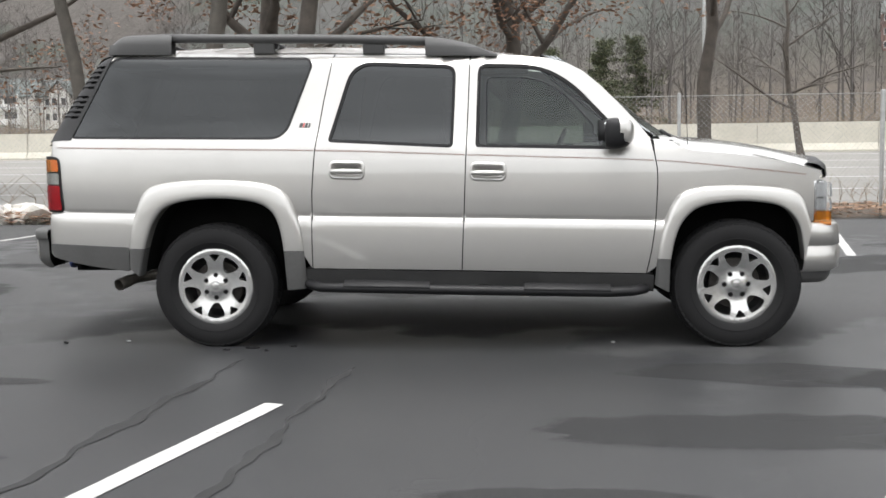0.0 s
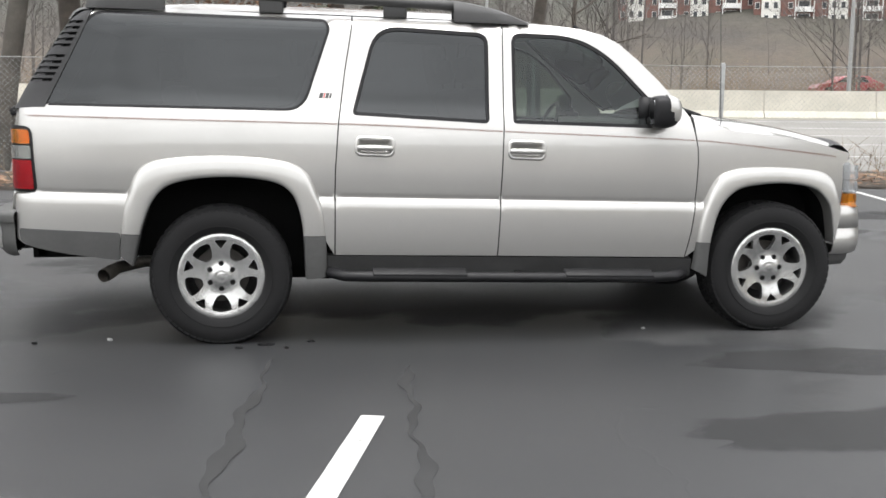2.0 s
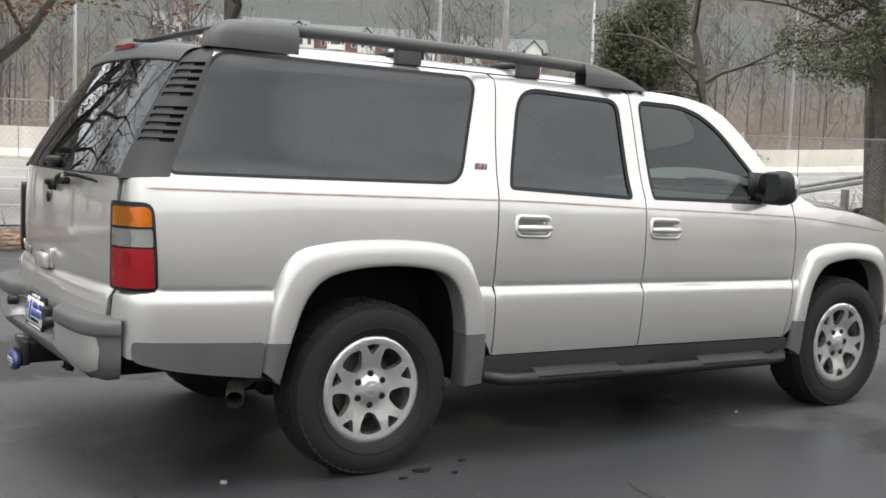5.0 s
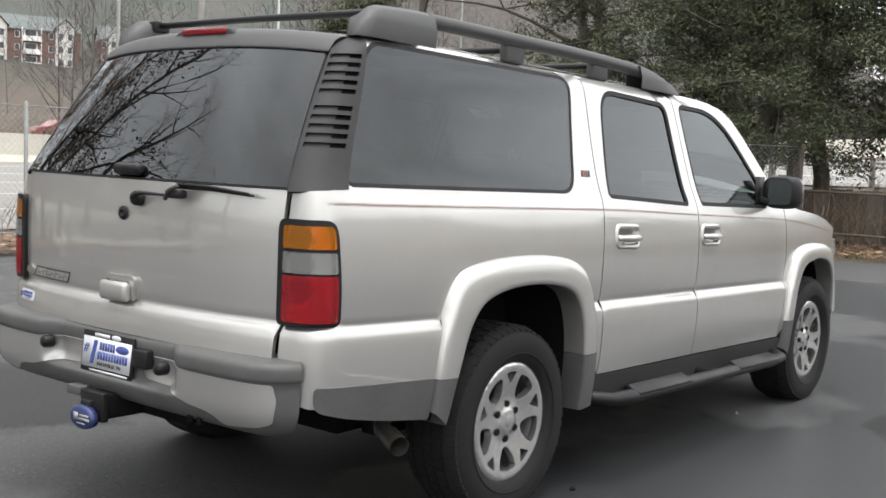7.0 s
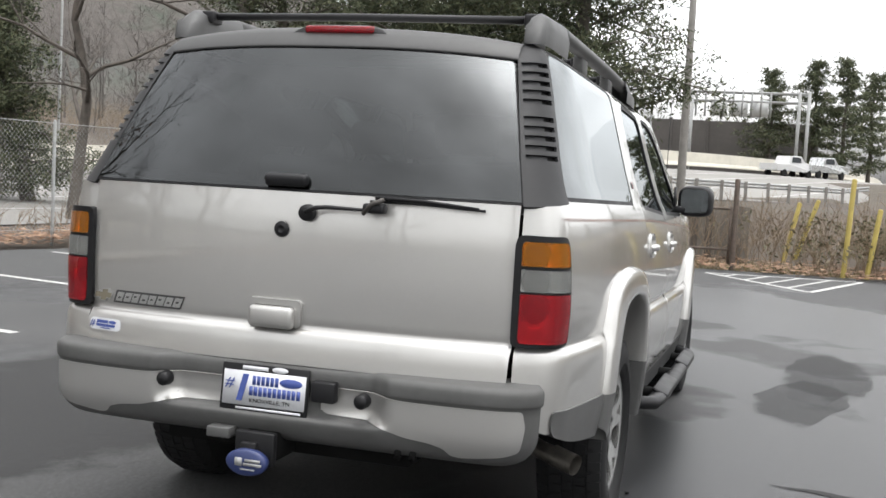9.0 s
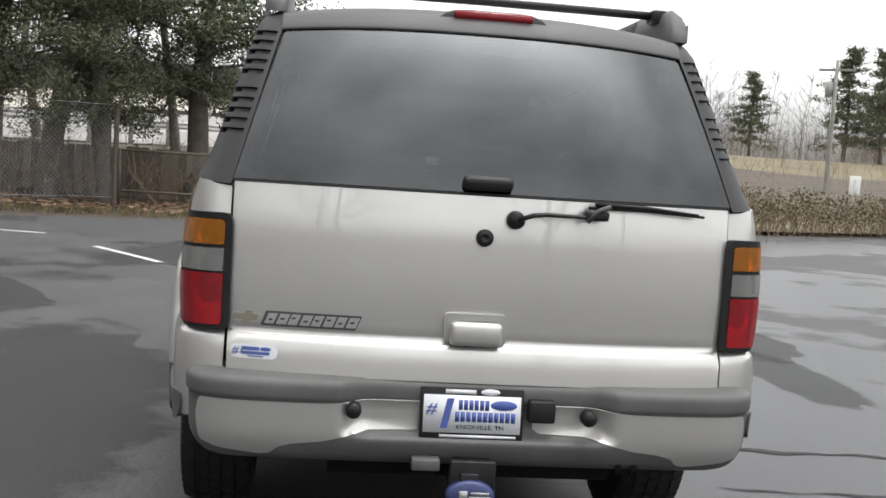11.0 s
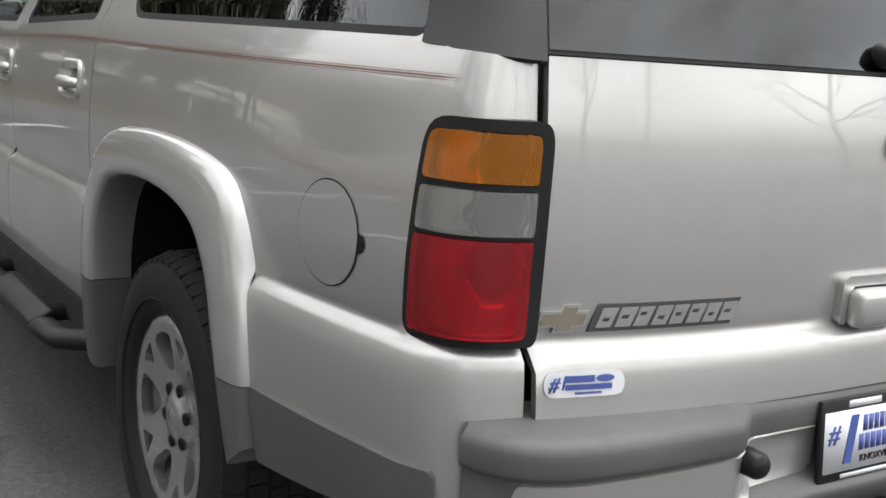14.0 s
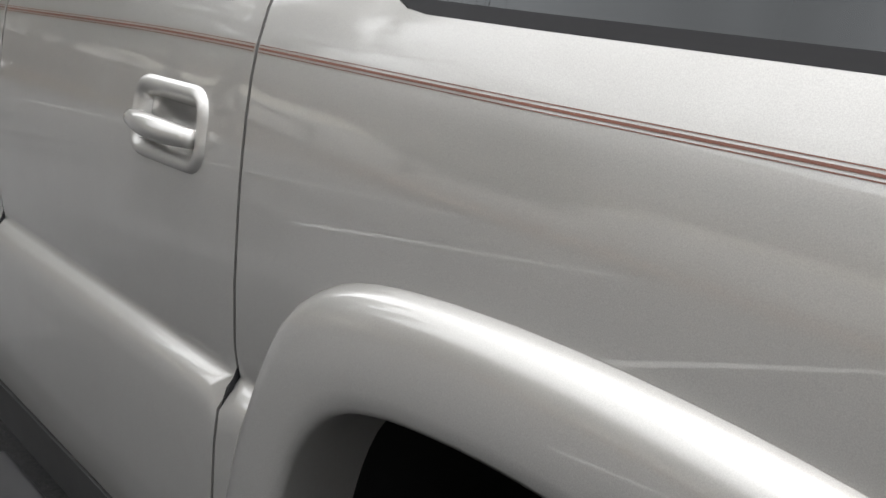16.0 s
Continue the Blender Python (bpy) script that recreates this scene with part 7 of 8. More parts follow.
# ---------------------------------------------------------------- vehicles on the highway
def small_vehicle(name, label, x, y, z, turn, paint_, pickup=False, box=False):
    v = thing(name, label, "car" if not pickup else "pickup truck", "highway vehicles", loc=(x, y, z))
    v.rotation_euler = (0, 0, turn)
    if pickup:
        prof = [(-2.8, 0.55), (-2.8, 1.12), (-1.0, 1.14), (-0.95, 1.22), (-0.7, 1.82), (0.75, 1.84), (1.35, 1.28), (2.65, 1.14), (2.82, 0.95), (2.8, 0.5)]
    else:
        prof = [(-2.2, 0.45), (-2.25, 0.85), (-2.0, 0.98), (-1.2, 1.38), (-0.3, 1.45), (0.5, 1.36), (1.1, 0.98), (2.0, 0.82), (2.2, 0.6), (2.15, 0.4)]
    sec = []
    for y_, k in ((-0.90, 0.94), (-0.84, 1.0), (0.84, 1.0), (0.90, 0.94)):
        sec.append([(px, y_ * (1 if pz < 1.15 else 0.84), 0.45 + (pz - 0.45) * k) for px, pz in prof])
    bm = grid_bm(sec)
    for row in (0, 3):
        bm.faces.new([bm.verts[row * len(prof) + i] if bm.verts.ensure_lookup_table() is None else None for i in range(len(prof))])
    bmesh.ops.recalc_face_normals(bm, faces=bm.faces[:])
    part("body", bm, paint_, v, "", False)
    for sg in (-1, 1):
        if pickup:
            o_ = [(-0.62, 1.26), (0.72, 1.26), (0.62, 1.74), (-0.55, 1.74)]
        else:
            o_ = [(-1.25, 0.98), (0.85, 0.98), (0.35, 1.32), (-0.9, 1.34)]
        vs = [(a, sg * 0.885 if not pickup else sg * 0.775, b) for a, b in o_]
        bm = bmesh.new()
        a = [bm.verts.new(c) for c in vs]
        b = [bm.verts.new((c[0], c[1] - sg * 0.03, c[2])) for c in vs]
        bm.faces.new(a)
        for k in range(4):
            bm.faces.new((a[k], b[k], b[(k + 1) % 4], a[(k + 1) % 4]))
        part("side_window", bm, WINDOW_FAR, v, "", False)
    for wx in (-1.7, 1.75) if pickup else (-1.35, 1.35):
        for sg in (-1, 1):
            w = part("wheel", turned(lathe([(0.0, -0.1), (0.2, -0.11), (0.33, -0.1), (0.35, -0.07), (0.35, 0.1), (0.0, 0.1)], 20), Matrix.Translation((wx, sg * 0.80, 0.35))), RUBBER, v)
    return v


small_vehicle("pickup_truck", "white pickup truck on the distant highway", 95.5, -1.46, 2.86, -0.62, CAR_WHITE, True)
small_vehicle("pickup_truck", "grey pickup truck on the distant highway", 99.2, -4.3, 2.95, -0.62, CAR_SILVER, True)
small_vehicle("sedan", "red saloon on the road beyond the barrier", 38.0, 62.0, terrain(38.0, 62.0) + 0.15, 3.0, CAR_RED)
small_vehicle("sedan", "white saloon parked below the far townhouses", -36, 62, terrain(-36, 62) + 0.1, 0.6, CAR_WHITE)

# ---------------------------------------------------------------- trees
def grow(seed, height, spread=0.6, levels=4, first=0.28, limbs=9, twigs=3, trunk_r=0.16, droop=0.0, sides=6):
    """Trunk and branches as two lists of (points, radii); the last list holds twig ends."""
    rnd = random.Random(seed)
    trunk, branches, ends = [], [], []
    n = 9
    pts, rad = [], []
    x = y = 0.0
    for k in range(n + 1):
        t = k / n
        pts.append(Vector((x, y, height * t - (0.3 if k == 0 else 0))))
        rad.append(trunk_r * ((1 - t) ** 0.8 * 0.93 + 0.07) * (1.25 if k == 0 else 1))
        x += rnd.uniform(-0.022, 0.022) * height
        y += rnd.uniform(-0.022, 0.022) * height
    trunk.append((pts, rad))

    def branch(p, d, length, r, level):
        k = 5 if level < 2 else 3
        q, pp, rr = p.copy(), [], []
        dd = d.copy()
        for i in range(k + 1):
            pp.append(q.copy())
            rr.append(max(0.0035, r * (1 - 0.72 * i / k)))
            dd = (dd + Vector((rnd.uniform(-0.28, 0.28), rnd.uniform(-0.28, 0.28), rnd.uniform(-0.16, 0.24) - droop))).normalized()
            q = q + dd * length / k
        branches.append((pp, rr, level))
        if level >= levels:
            ends.append((pp[-1], dd))
            return
        for j in range(twigs + (1 if level == 1 else 0)):
            i = rnd.randint(1, k)
            s = (pp[i] - pp[i - 1]).normalized()
            side_ = Vector((rnd.uniform(-1, 1), rnd.uniform(-1, 1), rnd.uniform(-0.35, 0.8))).normalized()
            branch(pp[i], (s * 0.65 + side_ * 0.8).normalized(), length * rnd.uniform(0.45, 0.68), rr[i] * 0.62, level + 1)
    for k in range(limbs):
        t = first + (0.97 - first) * (k + rnd.random() * 0.6) / limbs
        i = min(n - 1, int(t * n))
        f = t * n - i
        p = pts[i].lerp(pts[i + 1], f)
        r = rad[i] + (rad[i + 1] - rad[i]) * f
        a = k * 2.4 + rnd.uniform(-0.5, 0.5)
        up = rnd.uniform(0.15, 0.75) + 0.5 * t
        d = Vector((math.cos(a), math.sin(a), up)).normalized()
        branch(p, d, height * spread * (1.05 - 0.75 * t) * rnd.uniform(0.7, 1.1), r * 0.6, 1)
    return trunk, branches, ends


def tubes_mesh(name, items, mat, sides_of):
    vs, fs = [], []
    for it in items:
        pts, rad = it[0], it[1]
        sides = sides_of(it)
        base = len(vs)
        for i, p in enumerate(pts):
            d = (pts[min(i + 1, len(pts) - 1)] - pts[max(i - 1, 0)]).normalized()
            r = Vector((1, 0, 0)) if abs(d.z) > 0.9 else Vector((0, 0, 1))
            a = d.cross(r).normalized()
            b = a.cross(d)
            for k in range(sides):
                t = 2 * math.pi * k / sides
                vs.append(p + (a * math.cos(t) + b * math.sin(t)) * rad[i])
        for i in range(len(pts) - 1):
            for k in range(sides):
                k2 = (k + 1) % sides
                fs.append((base + i * sides + k, base + i * sides + k2, base + (i + 1) * sides + k2, base + (i + 1) * sides + k))
    return mesh_of(name, vs, fs, mat, True)


def leaf_cards(ends, per, size, spread, seed, flat=0.4, wide=0.42):
    rnd = random.Random(seed)
    vs, fs = [], []
    for p, d in ends:
        for k in range(per):
            c = p + Vector((rnd.gauss(0, spread), rnd.gauss(0, spread), rnd.gauss(0, spread * 0.7)))
            u = Vector((rnd.uniform(-1, 1), rnd.uniform(-1, 1), rnd.uniform(-flat, flat))).normalized()
            w = u.cross(Vector((rnd.uniform(-1, 1), rnd.uniform(-1, 1), rnd.uniform(-1, 1)))).normalized()
            s = size * rnd.uniform(0.6, 1.35)
            b = len(vs)
            vs += [c - u * s, c + w * s * wide, c + u * s, c - w * s * wide * 0.85]
            fs.append((b, b + 1, b + 2, b + 3))
    return vs, fs


def bare_variant(seed, height, bark, **kw):
    t, b, e = grow(seed, height, **kw)
    return (tubes_mesh("trunk", t, bark, lambda i: 10), tubes_mesh("crown", b, bark, lambda i: (6, 5, 4, 3, 3, 3)[min(5, i[2])]), e)


BARE = [bare_variant(3, 11.0, BARK, spread=0.52, levels=4, limbs=11, twigs=3, trunk_r=0.17),
        bare_variant(8, 13.0, BARK_PALE, spread=0.40, levels=4, limbs=12, twigs=3, trunk_r=0.15, first=0.35),
        bare_variant(15, 9.0, BARK, spread=0.60, levels=4, limbs=10, twigs=3, trunk_r=0.16, first=0.22, droop=0.05)]
def oak_variant():
    """A stout oak that keeps its dry leaves on drooping sprays under the limbs."""
    t, b, e = grow(22, 9.0, spread=0.68, levels=4, limbs=14, twigs=3, trunk_r=0.27, first=0.24, droop=0.07)
    rnd = random.Random(41)
    sprays, ends = [], []
    for p, d in e:
        ends.append((p, d))
        if p.z < 6.5 and rnd.random() < 0.6:
            q = p + Vector((rnd.uniform(-0.3, 0.3), rnd.uniform(-0.3, 0.3), -rnd.uniform(0.3, 0.9)))
            r = q + Vector((rnd.uniform(-0.2, 0.2), rnd.uniform(-0.2, 0.2), -rnd.uniform(0.2, 0.6)))
            sprays.append(([p, q, r], [0.006, 0.005, 0.003], 5))
            ends += [(q, d), (r, d)]
    return (tubes_mesh("trunk", t, BARK, lambda i: 12), tubes_mesh("crown", list(b) + sprays, BARK, lambda i: (6, 5, 4, 3, 3, 3)[min(5, i[2])]), ends)


OAK = oak_variant()
ov_, of_ = leaf_cards(OAK[2], 24, 0.075, 0.26, 5)
OAK_LEAVES = mesh_of("leaves", ov_, of_, LEAF_BROWN)


def tree(kind, x, y, s, turn, label, group, z=None, leaves=None):
    o = thing("bare_tree" if leaves is None else "oak_tree", label, "tree", group, loc=(x, y, (terrain(x, y) if z is None else z)))
    o.scale = (s, s, s)
    o.rotation_euler = (0, 0, turn)
    part("trunk", kind[0], BARK, o)
    part("crown", kind[1], BARK, o)
    if leaves is not None:
        part("leaves", leaves, LEAF_BROWN, o, "dry brown leaves")
    return o


lb = "leafless winter tree with grey-brown bark beyond the fence"
for i, (x_, y_, s_, k_) in enumerate(((-6.2, 12.6, 1.0, 1), (5.6, 15.0, 0.95, 0), (11.5, 31, 0.8, 2), (-11.0, 11.8, 1.15, 2), (-12.6, 11.4, 1.1, 0), (-2.2, 13.2, 1.2, 0), (-4.6, 13.6, 1.3, 1), (20.5, 11.2, 1.05, 0), (16.5, 13.5, 0.9, 2), (26, 15, 1.1, 1), (-14, 15.5, 0.9, 0), (-19, 18, 1.1, 2), (-26, 16, 1.0, 1), (31, 9, 0.9, 2), (24, 4, 0.8, 1))):
    tree(BARE[k_], x_, y_, s_, i * 1.7, lb, "bare trees by the fence")
tree(OAK, -3.7, 17.2, 1.1, 0.6, "oak holding dry brown leaves beyond the fence", "oaks", None, OAK_LEAVES)
tree(OAK, 1.7, 17.0, 0.9, 3.4, "oak holding dry brown leaves beyond the fence", "oaks", None, OAK_LEAVES)
tree(OAK, -11.5, 17.5, 0.95, 2.1, "oak holding dry brown leaves beyond the fence", "oaks", None, OAK_LEAVES)
lb2 = "tall leafless tree across the car park"
for i, (x_, y_, s_, k_) in enumerate(((-21, -5, 1.15, 0), (-21, 3, 1.2, 2), (-17, 11, 1.25, 0), (-29, -13, 1.2, 1), (-17, -20, 1.1, 2), (-23, 20, 1.1, 1), (-34, 8, 1.3, 0))):
    tree(BARE[k_], x_, y_, s_, i * 2.3 + 0.5, lb2, "bare trees across the lot")


# evergreens: leaning stems, ragged boughs of needle clumps
def evergreen_variant(seed, height, n_limbs, first, reach, clump, leaf=0.056):
    rnd = random.Random(seed)
    pts, rad = [], []
    x = y = 0.0
    for k in range(10):
        t = k / 9
        pts.append(Vector((x, y, height * t - (0.3 if k == 0 else 0))))
        rad.append(0.17 * (1 - t) ** 0.85 + 0.015)
        x += rnd.uniform(-0.16, 0.16)
        y += rnd.uniform(-0.16, 0.16)
    limbs, ends = [], []
    for k in range(n_limbs):
        t = first + (1 - first) * (k + rnd.random()) / n_limbs
        i = min(8, int(t * 9))
        p = pts[i].lerp(pts[i + 1], t * 9 - i)
        a = k * 2.4 + rnd.uniform(-0.6, 0.6)
        ln = reach * (1.08 - t) ** 0.75 * rnd.uniform(0.5, 1.2)
        d = Vector((math.cos(a), math.sin(a), rnd.uniform(-0.15, 0.35)))
        q, pp, rr = p.copy(), [], []
        for j in range(6):
            pp.append(q.copy())
            rr.append(0.035 * (1 - j / 6.5))
            if j > 0:
                for m in range(3):
                    off = Vector((rnd.gauss(0, 0.22), rnd.gauss(0, 0.22), rnd.gauss(0, 0.12)))
                    ends.append((q + off, d))
                    if m == 0:
                        limbs.append(([q.copy(), q + off * 1.2], [0.012, 0.004]))
            d = (d + Vector((rnd.uniform(-0.25, 0.25), rnd.uniform(-0.25, 0.25), rnd.uniform(-0.16, 0.12)))).normalized()
            q = q + d * ln / 5
        limbs.append((pp, rr))
    v, f = leaf_cards(ends, clump, leaf, 0.15, seed, 0.9, 0.30)
    return (tubes_mesh("trunk", [(pts, rad)], BARK, lambda i: 10), tubes_mesh("bough_frame", limbs, BARK, lambda i: 4 if len(i[0]) > 2 else 3), mesh_of("crown", v, f, LEAF_GREEN))


EVER = [evergreen_variant(31, 8.5, 58, 0.20, 2.8, 66, 0.05), evergreen_variant(44, 10.0, 54, 0.30, 3.0, 60, 0.05), evergreen_variant(52, 5.0, 48, 0.06, 1.7, 46), evergreen_variant(61, 8.5, 40, 0.16, 3.6, 18, 0.12)]


def evergreen(k, x, y, s, turn, lean=0.0):
    o = thing("evergreen_tree", "dark green cedar with ragged boughs at the lot corner", "tree", "evergreens", loc=(x, y, terrain(x, y)))
    o.scale = (s, s, s)
    o.rotation_euler = (lean, lean * 0.6, turn)
    part("trunk", EVER[k][0], BARK, o)
    part("bough_frame", EVER[k][1], BARK, o)
    part("crown", EVER[k][2], LEAF_GREEN, o)


for a_ in ((1, 17.3, 5.6, 1.2, 0.3, 0.10), (0, 18.6, 3.1, 1.3, 1.4, 0.17), (0, 17.0, 4.4, 0.95, 3.1, 0.04), (1, 20.5, 5.2, 1.05, 2.2, 0.05), (0, 19.4, 7.4, 1.0, 4.0, 0.0), (1, 16.4, 8.2, 0.95, 5.0, -0.05), (2, 25.0, 25.0, 0.95, 0.8, 0.0), (2, 20.8, 17.8, 1.2, 2.8, 0.0), (2, 18.6, 19.4, 1.05, 0.4, 0.0), (1, 22.5, 8.0, 1.1, 0.9, 0.0),
           (3, 118, -3.6, 1.5, 0.5, 0.0), (3, 116, -6.6, 1.5, 2.5, 0.0), (3, 121, -9.5, 1.4, 4.5, 0.0), (3, 119, 0.6, 1.4, 1.9, 0.0), (3, 92, -14, 1.05, 1.5, 0.0), (3, 6.5, 58, 0.75, 0.5, 0), (3, 3.5, 62, 0.72, 1.1, 0), (3, 9.0, 64, 0.8, 3.0, 0), (3, 76, -42, 1.05, 1.0, 0), (3, 80, -45, 1.1, 3.3, 0), (3, 86, -44, 1.15, 5.1, 0), (3, 92, -38, 0.9, 2.0, 0)):
    evergreen(*a_)


# brush and hedges
def brush(name, label, place, n, h, seed, mat, leaf=None):
    rnd = random.Random(seed)
    items = []
    for k in range(n):
        x, y = place(rnd)
        z = terrain(x, y)
        hh = h * rnd.uniform(0.45, 1.15)
        p = Vector((x, y, z))
        q = p + Vector((rnd.gauss(0, 0.22) * hh, rnd.gauss(0, 0.22) * hh, hh * 0.55))
        r = q + Vector((rnd.gauss(0, 0.3) * hh, rnd.gauss(0, 0.3) * hh, hh * 0.45))
        items.append(([p, q, r], [0.008, 0.006, 0.003]))
        for j in range(3):
            e = q + Vector((rnd.gauss(0, 0.28) * hh, rnd.gauss(0, 0.28) * hh, rnd.uniform(0.1, 0.5) * hh))
            items.append(([p.lerp(q, rnd.uniform(0.5, 1)), e], [0.005, 0.0025]))
    me = tubes_mesh(name, items, mat, lambda i: 3)
    o = tagged(new(name, me), label, "bush", kind="stuff")
    if leaf:
        ends = [(it[0][-1], Vector((0, 0, 1))) for it in items]
        v, f = leaf_cards(ends, leaf[1], leaf[2], 0.09, seed, 0.8)
        tagged(new(name + "_leaves", mesh_of(name + "_leaves", v, f, leaf[0])), "sparse leaves on " + label, "leaves", kind="stuff")
    return o


brush("dry_brush", "tangled dry brush along the fence", lambda r: (r.uniform(17.0, 21), r.uniform(-9, 9)), 900, 1.3, 5, TWIG)
brush("roadside_brush", "tangled dry brush below the highway", lambda r: (r.uniform(-40, 22), 11.2 + abs(r.gauss(0, 0.5))), 500, 0.7, 6, TWIG)
brush("shrub_row", "low olive shrubs at the edge of the asphalt", lambda r: ((lambda t: (19.4 + 8.5 * t + r.gauss(0, 0.6), -7.0 - 16 * t + r.gauss(0, 0.8)))(r.random() * 1.6 - 0.3)), 1300, 0.95, 7, TWIG, (random_tint("olive_leaves", [(0.0, (0.07, 0.07, 0.035)), (1.0, (0.16, 0.13, 0.075))], 0.85, True), 4, 0.05))
brush("tall_dry_bush", "tall tan dry bush at the edge of the asphalt", lambda r: (22.5 + r.gauss(0, 0.9), -18.2 + r.gauss(0, 1.3)), 420, 1.75, 17, TWIG)


def slope_spot(r):
    a, d = radians(r.uniform(-70, -18)), r.uniform(48, 150)
    return 4 + d * math.cos(a), d * math.sin(a)


brush("slope_brush", "patches of grey-brown brush on the grass slope", slope_spot, 1500, 2.6, 15, TWIG)
brush("bank_brush", "grey-brown brush on the highway bank", lambda r: (r.uniform(-60, 120), 44 + abs(r.gauss(0, 11))), 4200, 2.8, 8, TWIG)

# far woods: many small leafless trees joined into one sheet of stuff
def light_tree(seed, levels, thin):
    """A leafless tree of three-sided sticks, cheap enough for thousands."""
    t, b, _ = grow(seed, 9.0, spread=0.40, levels=levels, limbs=14, twigs=3, trunk_r=0.062, first=0.18)
    vs, fs = [], []
    for pts, rad, *_ in [(t[0][0], t[0][1])] + [(q[0], q[1]) for q in b]:
        idx = [0, len(pts) // 2, len(pts) - 1] if len(pts) > 6 else [0, len(pts) - 1]
        base = len(vs)
        for i in idx:
            p = pts[i]
            r = max(rad[i], thin)
            for k in range(3):
                a = 2.094 * k
                vs.append((p.x + r * math.cos(a), p.y + r * math.sin(a), p.z + r * 0.4 * math.sin(a)))
        for i in range(len(idx) - 1):
            for k in range(3):
                k2 = (k + 1) % 3
                fs.append((base + i * 3 + k, base + i * 3 + k2, base + i * 3 + 3 + k2, base + i * 3 + 3 + k))
    return np.array(vs), np.array(fs)


fv, ff = light_tree(77, 2, 0.016)
fv3, ff3 = light_tree(78, 3, 0.009)


def scatter(name, label, n, vs, fs, spot, seed):
    rnd = random.Random(seed)
    av, af, k = [], [], 0
    while k < n:
        x, y = spot(rnd)
        if x is None:
            continue
        s = rnd.uniform(0.75, 1.5)
        c, sn = math.cos(k), math.sin(k)
        m = np.array(((c, -sn, 0), (sn, c, 0), (0, 0, rnd.uniform(0.85, 1.2)))) * s
        av.append(vs @ m.T + np.array((x, y, terrain(x, y) - 0.3)))
        af.append(fs + k * len(vs))
        k += 1
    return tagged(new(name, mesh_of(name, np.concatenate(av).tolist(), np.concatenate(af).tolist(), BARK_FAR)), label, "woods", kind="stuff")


def spot_north(r0, r1):
    def f(rnd):
        a, r = radians(rnd.uniform(-8, 168)), rnd.uniform(r0, r1)
        x, y = r * math.cos(a), r * math.sin(a)
        h = 0.95 * y + 0.30 * x
        if h < 52 or (85 < r < 215 and 48 < math.degrees(a) < 76 and rnd.random() < 0.85):
            return None, None
        return x, y
    return f


def spot_south(rnd):
    a, r = radians(rnd.uniform(-75, -7)), rnd.uniform(150, 330)
    return r * math.cos(a), r * math.sin(a)


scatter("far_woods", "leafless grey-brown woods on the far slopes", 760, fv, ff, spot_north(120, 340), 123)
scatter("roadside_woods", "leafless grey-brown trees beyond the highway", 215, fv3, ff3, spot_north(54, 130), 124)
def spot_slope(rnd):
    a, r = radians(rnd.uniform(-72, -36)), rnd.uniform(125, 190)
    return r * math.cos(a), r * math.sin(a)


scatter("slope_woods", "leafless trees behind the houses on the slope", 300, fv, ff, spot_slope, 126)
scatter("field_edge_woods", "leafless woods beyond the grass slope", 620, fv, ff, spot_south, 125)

# wooded hill behind everything
rows_ = []
for i in range(31):
    az = radians(8 + 170 * i / 30)
    row = []
    for j, r in enumerate((250, 290, 340, 400, 470, 560)):
        x_, y_ = r * math.cos(az), r * math.sin(az)
        z = terrain(x_, y_) + 5 + 7 * noise.noise((x_ * 0.02, y_ * 0.02, 1.0)) + (0 if j < 5 else -10)
        row.append((x_, y_, z if j else z - 14))
    rows_.append(row)
bm_ = grid_bm(rows_)
bmesh.ops.subdivide_edges(bm_, edges=bm_.edges[:], cuts=3, use_grid_fill=True)
for v in bm_.verts:
    v.co.z += 2.6 * noise.noise((v.co.x * 0.09, v.co.y * 0.09, 3.0)) + 1.2 * noise.noise((v.co.x * 0.31, v.co.y * 0.31, 5.0))
tagged(new("wooded_hill", finish("wooded_hill", bm_, WOODS, True)), "hazy grey-brown wooded hill on the horizon", "hill", kind="structure")


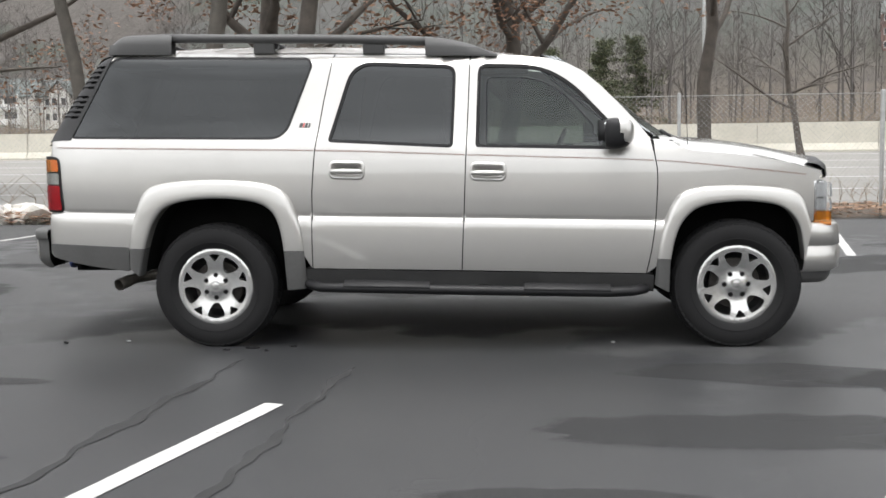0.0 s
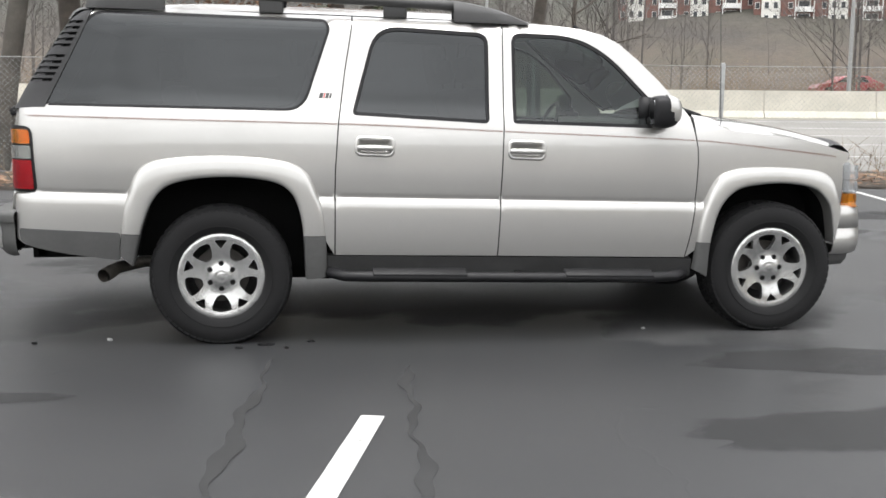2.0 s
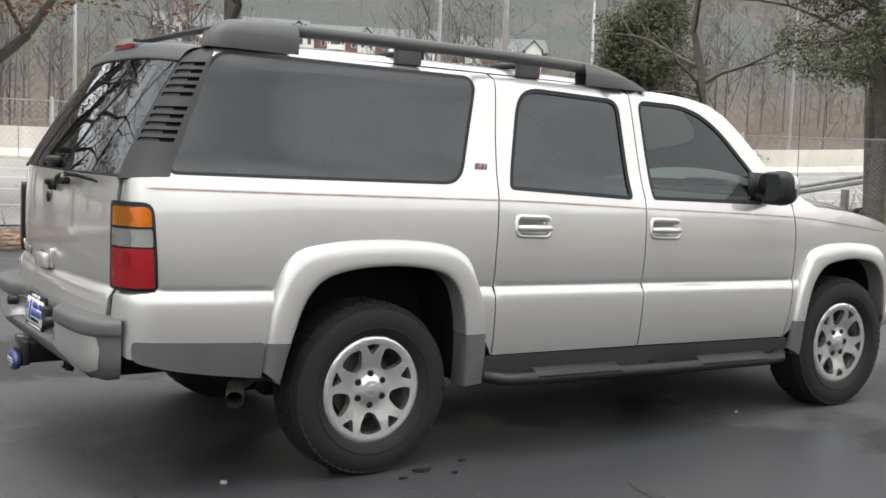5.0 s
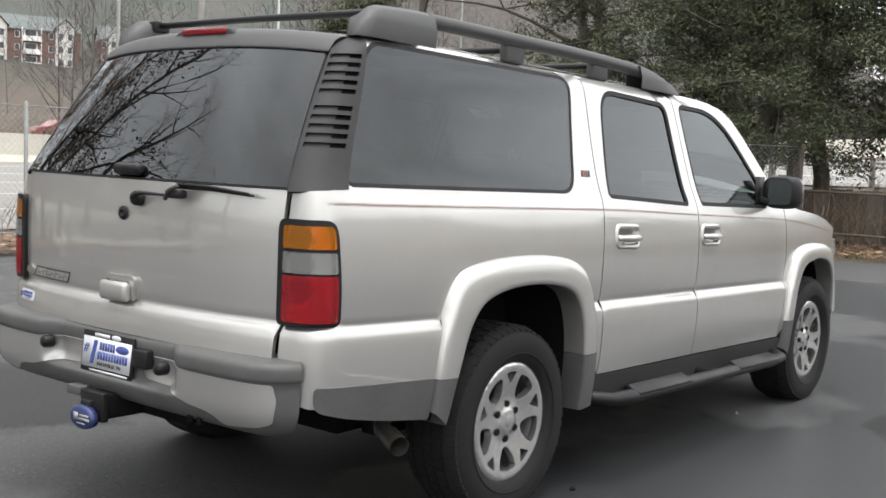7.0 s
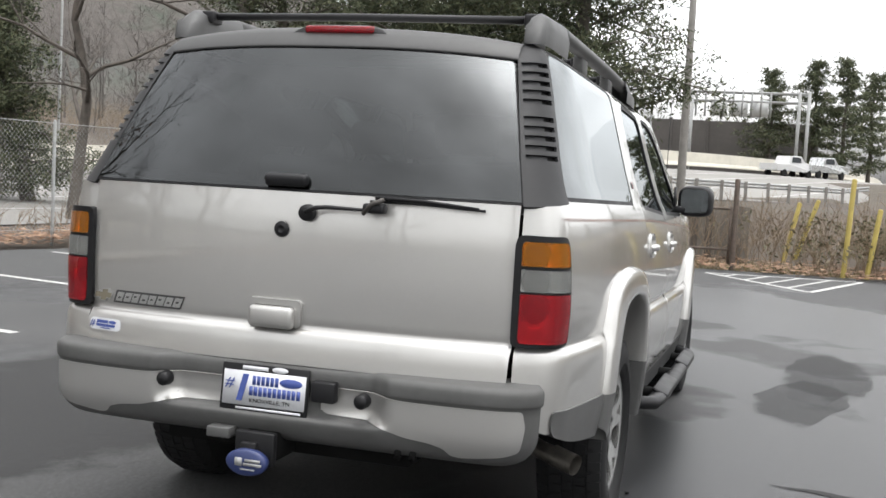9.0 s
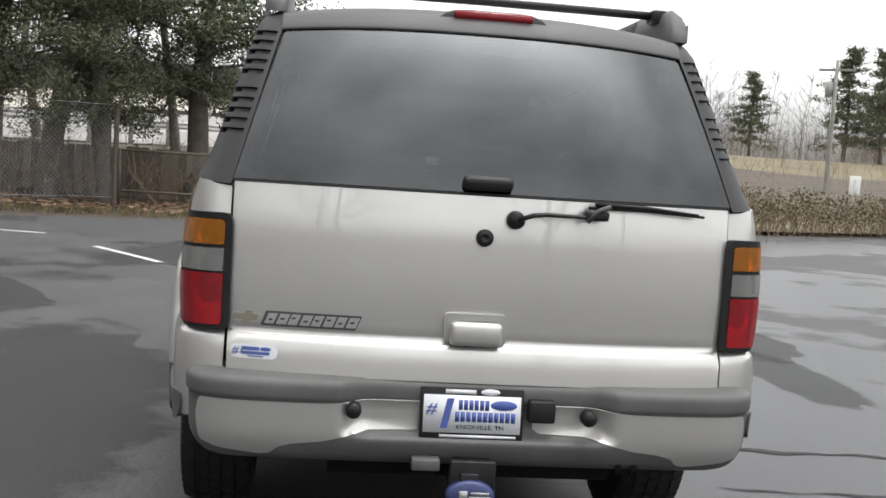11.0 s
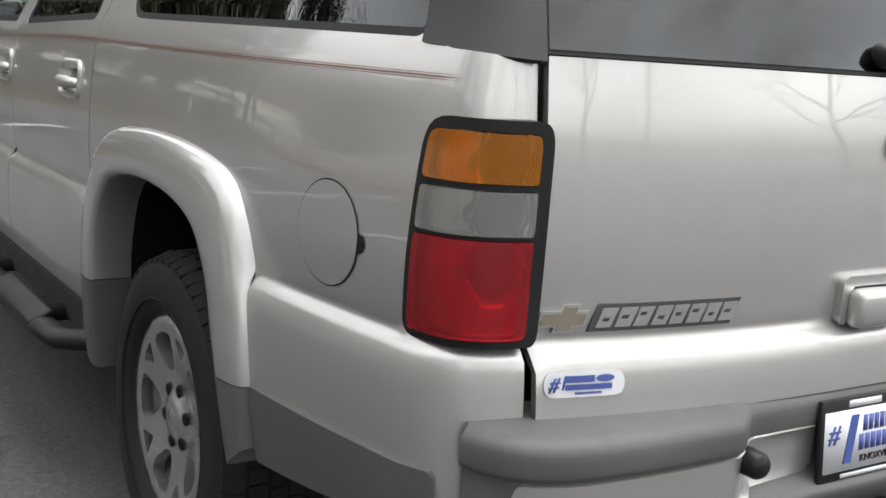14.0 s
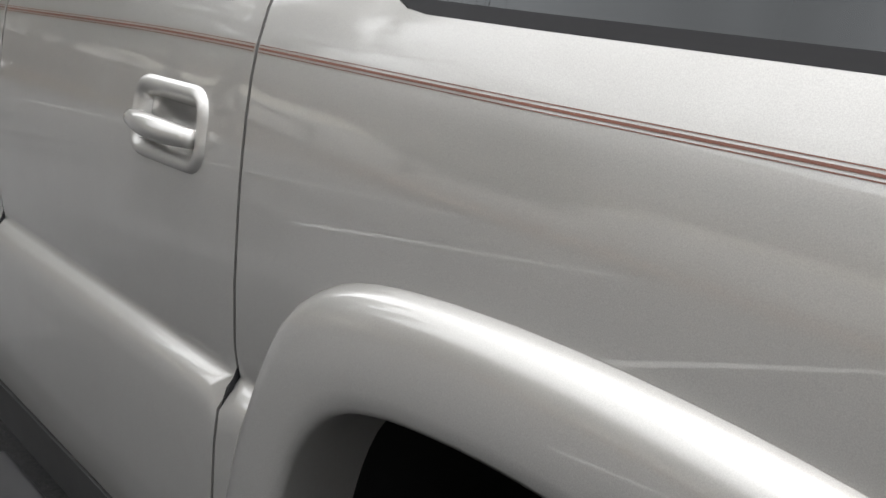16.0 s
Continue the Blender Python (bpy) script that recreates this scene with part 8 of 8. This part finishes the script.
# ---------------------------------------------------------------- buildings
def gable_block(parent, x0, x1, y0, y1, h, rise, wall, roof_mat, along_x=True):
    part("wall", box_bm(x0, x1, y0, y1, -3, h), wall, parent, "", False)
    o = 0.45
    if along_x:
        ym = (y0 + y1) / 2
        vs = [(x0 - o, y0 - o, h - 0.2), (x1 + o, y0 - o, h - 0.2), (x1 + o, ym, h + rise), (x0 - o, ym, h + rise), (x0 - o, y1 + o, h - 0.2), (x1 + o, y1 + o, h - 0.2)]
        gb = [(x0, y0, h), (x0, y1, h), (x0, ym, h + rise - 0.3)], [(x1, y0, h), (x1, y1, h), (x1, ym, h + rise - 0.3)]
    else:
        xm = (x0 + x1) / 2
        vs = [(x0 - o, y1 + o, h - 0.2), (x0 - o, y0 - o, h - 0.2), (xm, y0 - o, h + rise), (xm, y1 + o, h + rise), (x1 + o, y1 + o, h - 0.2), (x1 + o, y0 - o, h - 0.2)]
        gb = [(x0, y0, h), (x1, y0, h), (xm, y0, h + rise - 0.3)], [(x0, y1, h), (x1, y1, h), (xm, y1, h + rise - 0.3)]
    lo = [(a, b, c - 0.25) for a, b, c in vs]
    if along_x:
        fs = [(0, 1, 2, 3), (3, 2, 5, 4), (6, 9, 8, 7), (9, 10, 11, 8), (0, 6, 7, 1), (4, 5, 11, 10)]
    else:
        fs = [(1, 2, 3, 0), (2, 5, 4, 3), (7, 6, 9, 8), (8, 9, 10, 11), (0, 6, 7, 1), (4, 5, 11, 10)]
    part("roof", mesh_of("roof", vs + lo, fs, roof_mat), roof_mat, parent)
    for tri in gb:
        part("gable", mesh_of("gable", tri, [(0, 1, 2)], TRIM_WHITE if wall is not SIDING else wall), wall, parent)


WIN_PANE = finish("pane", box_bm(-0.5, 0.5, -0.03, 0.03, -0.5, 0.5), WINDOW_FAR, False)
WIN_FRAME = finish("window", box_bm(-0.62, 0.62, -0.02, 0.04, -0.58, 0.58), TRIM_WHITE, False)


def far_window(parent, x, y, z, w, h):
    a = part("window", WIN_FRAME, TRIM_WHITE, parent)
    a.location, a.scale = (x, y, z), (w, 1, h)
    b = part("pane", WIN_PANE, WINDOW_FAR, a)
    b.location = (0, -0.035, 0)


def apartment(x, y, z, turn, n, wall, label, brick=True):
    ap = thing("apartment_building", label, "building", "apartment buildings", loc=(x, y, z))
    ap.rotation_euler = (0, 0, turn)
    ap.scale = (0.74, 0.74, 0.74) if wall is BRICK_RED else (0.86, 0.86, 0.86)
    W = 7.5 * n
    gable_block(ap, -W / 2, W / 2, 0, 12, 9.0, 3.6, wall, ROOF, True)
    for k in range(n):
        cx = -W / 2 + 7.5 * (k + 0.5)
        if k % 2 == 0:
            gable_block(ap, cx - 2.1, cx + 2.1, -1.3, 0.5, 9.4, 2.4, SIDING, ROOF, False)
            for s in range(3):
                far_window(ap, cx - 1.0, -1.34, 1.6 + 3 * s, 0.9, 1.4)
                far_window(ap, cx + 1.0, -1.34, 1.6 + 3 * s, 0.9, 1.4)
        else:
            for s in range(3):
                bal = part("balcony", join_bm(box_bm(cx - 2.2, cx + 2.2, -1.5, 0.0, 0.1 + 3 * s, 0.35 + 3 * s), box_bm(cx - 2.2, cx + 2.2, -1.5, -1.42, 0.35 + 3 * s, 1.25 + 3 * s), box_bm(cx - 2.2, cx - 2.0, -1.5, -1.3, 0.35 + 3 * s, 3.1 + 3 * s), box_bm(cx + 2.0, cx + 2.2, -1.5, -1.3, 0.35 + 3 * s, 3.1 + 3 * s)), TRIM_WHITE, ap, "white balcony", False)
                far_window(ap, cx, -0.05, 1.7 + 3 * s, 2.4, 1.8)
        far_window(ap, cx - 3.0, -0.05, 4.6, 0.9, 1.3)
        far_window(ap, cx - 3.0, -0.05, 7.6, 0.9, 1.3)
        far_window(ap, cx - 3.0, -0.05, 1.6, 0.9, 1.3)
    return ap


def at_az(eye, az, r):
    return eye[0] + r * math.cos(radians(az)), eye[1] + r * math.sin(radians(az))


for az_, r_, n_, wall_, lab_ in ((68, 205, 5, BRICK_RED, "red brick three-storey apartment building on the hillside"), (61.5, 205, 5, BRICK_RED, "red brick three-storey apartment building on the hillside"), (54.5, 210, 3, BRICK_RED, "red brick apartment building with white gables"), (113.2, 205, 4, SIDING, "white terraced townhouses with green-grey roofs"), (117.2, 208, 4, SIDING, "white terraced townhouses with green-grey roofs")):
    x_, y_ = at_az((-1, -6), az_, r_)
    apartment(x_, y_, terrain(x_, y_) - 0.5 if wall_ is BRICK_RED else terrain(x_, y_) - 1.0, radians(az_ - 90 + (8 if wall_ is BRICK_RED else -25)), n_, wall_, lab_)

hx, hy = 112.4, -76.2
HOUSE_Z = -0.1
hs = thing("brick_house", "red brick ranch house with grey hip roof on the slope", "house", loc=(hx, hy, terrain(hx, hy) + HOUSE_Z))
hs.rotation_euler = (0, 0, radians(-125))
hs.scale = (0.72, 0.72, 0.85)
gable_block(hs, -6.5, 6.5, -4, 4, 4.6, 2.2, BRICK_RED, ROOF, True)
for x_, z_ in ((-4.5, 3.2), (-1.0, 3.2), (2.5, 3.2), (5.0, 3.2)):
    far_window(hs, x_, -4.05, z_, 1.2, 1.3)
part("garage_door", box_bm(1.5, 4.3, -4.1, -4.0, 0.0, 2.1), TRIM_WHITE, hs, "white garage door")
hx, hy = 133.0, -97.0
h2 = thing("far_house", "pale house with grey roof among trees", "house", loc=(hx, hy, terrain(hx, hy)))
h2.rotation_euler = (0, 0, radians(-120))
gable_block(h2, -7, 7, -4, 4, 4.0, 2.6, SIDING, ROOF, True)
for x_ in (-4, 0, 4):
    far_window(h2, x_, -4.05, 2.2, 1.3, 1.3)
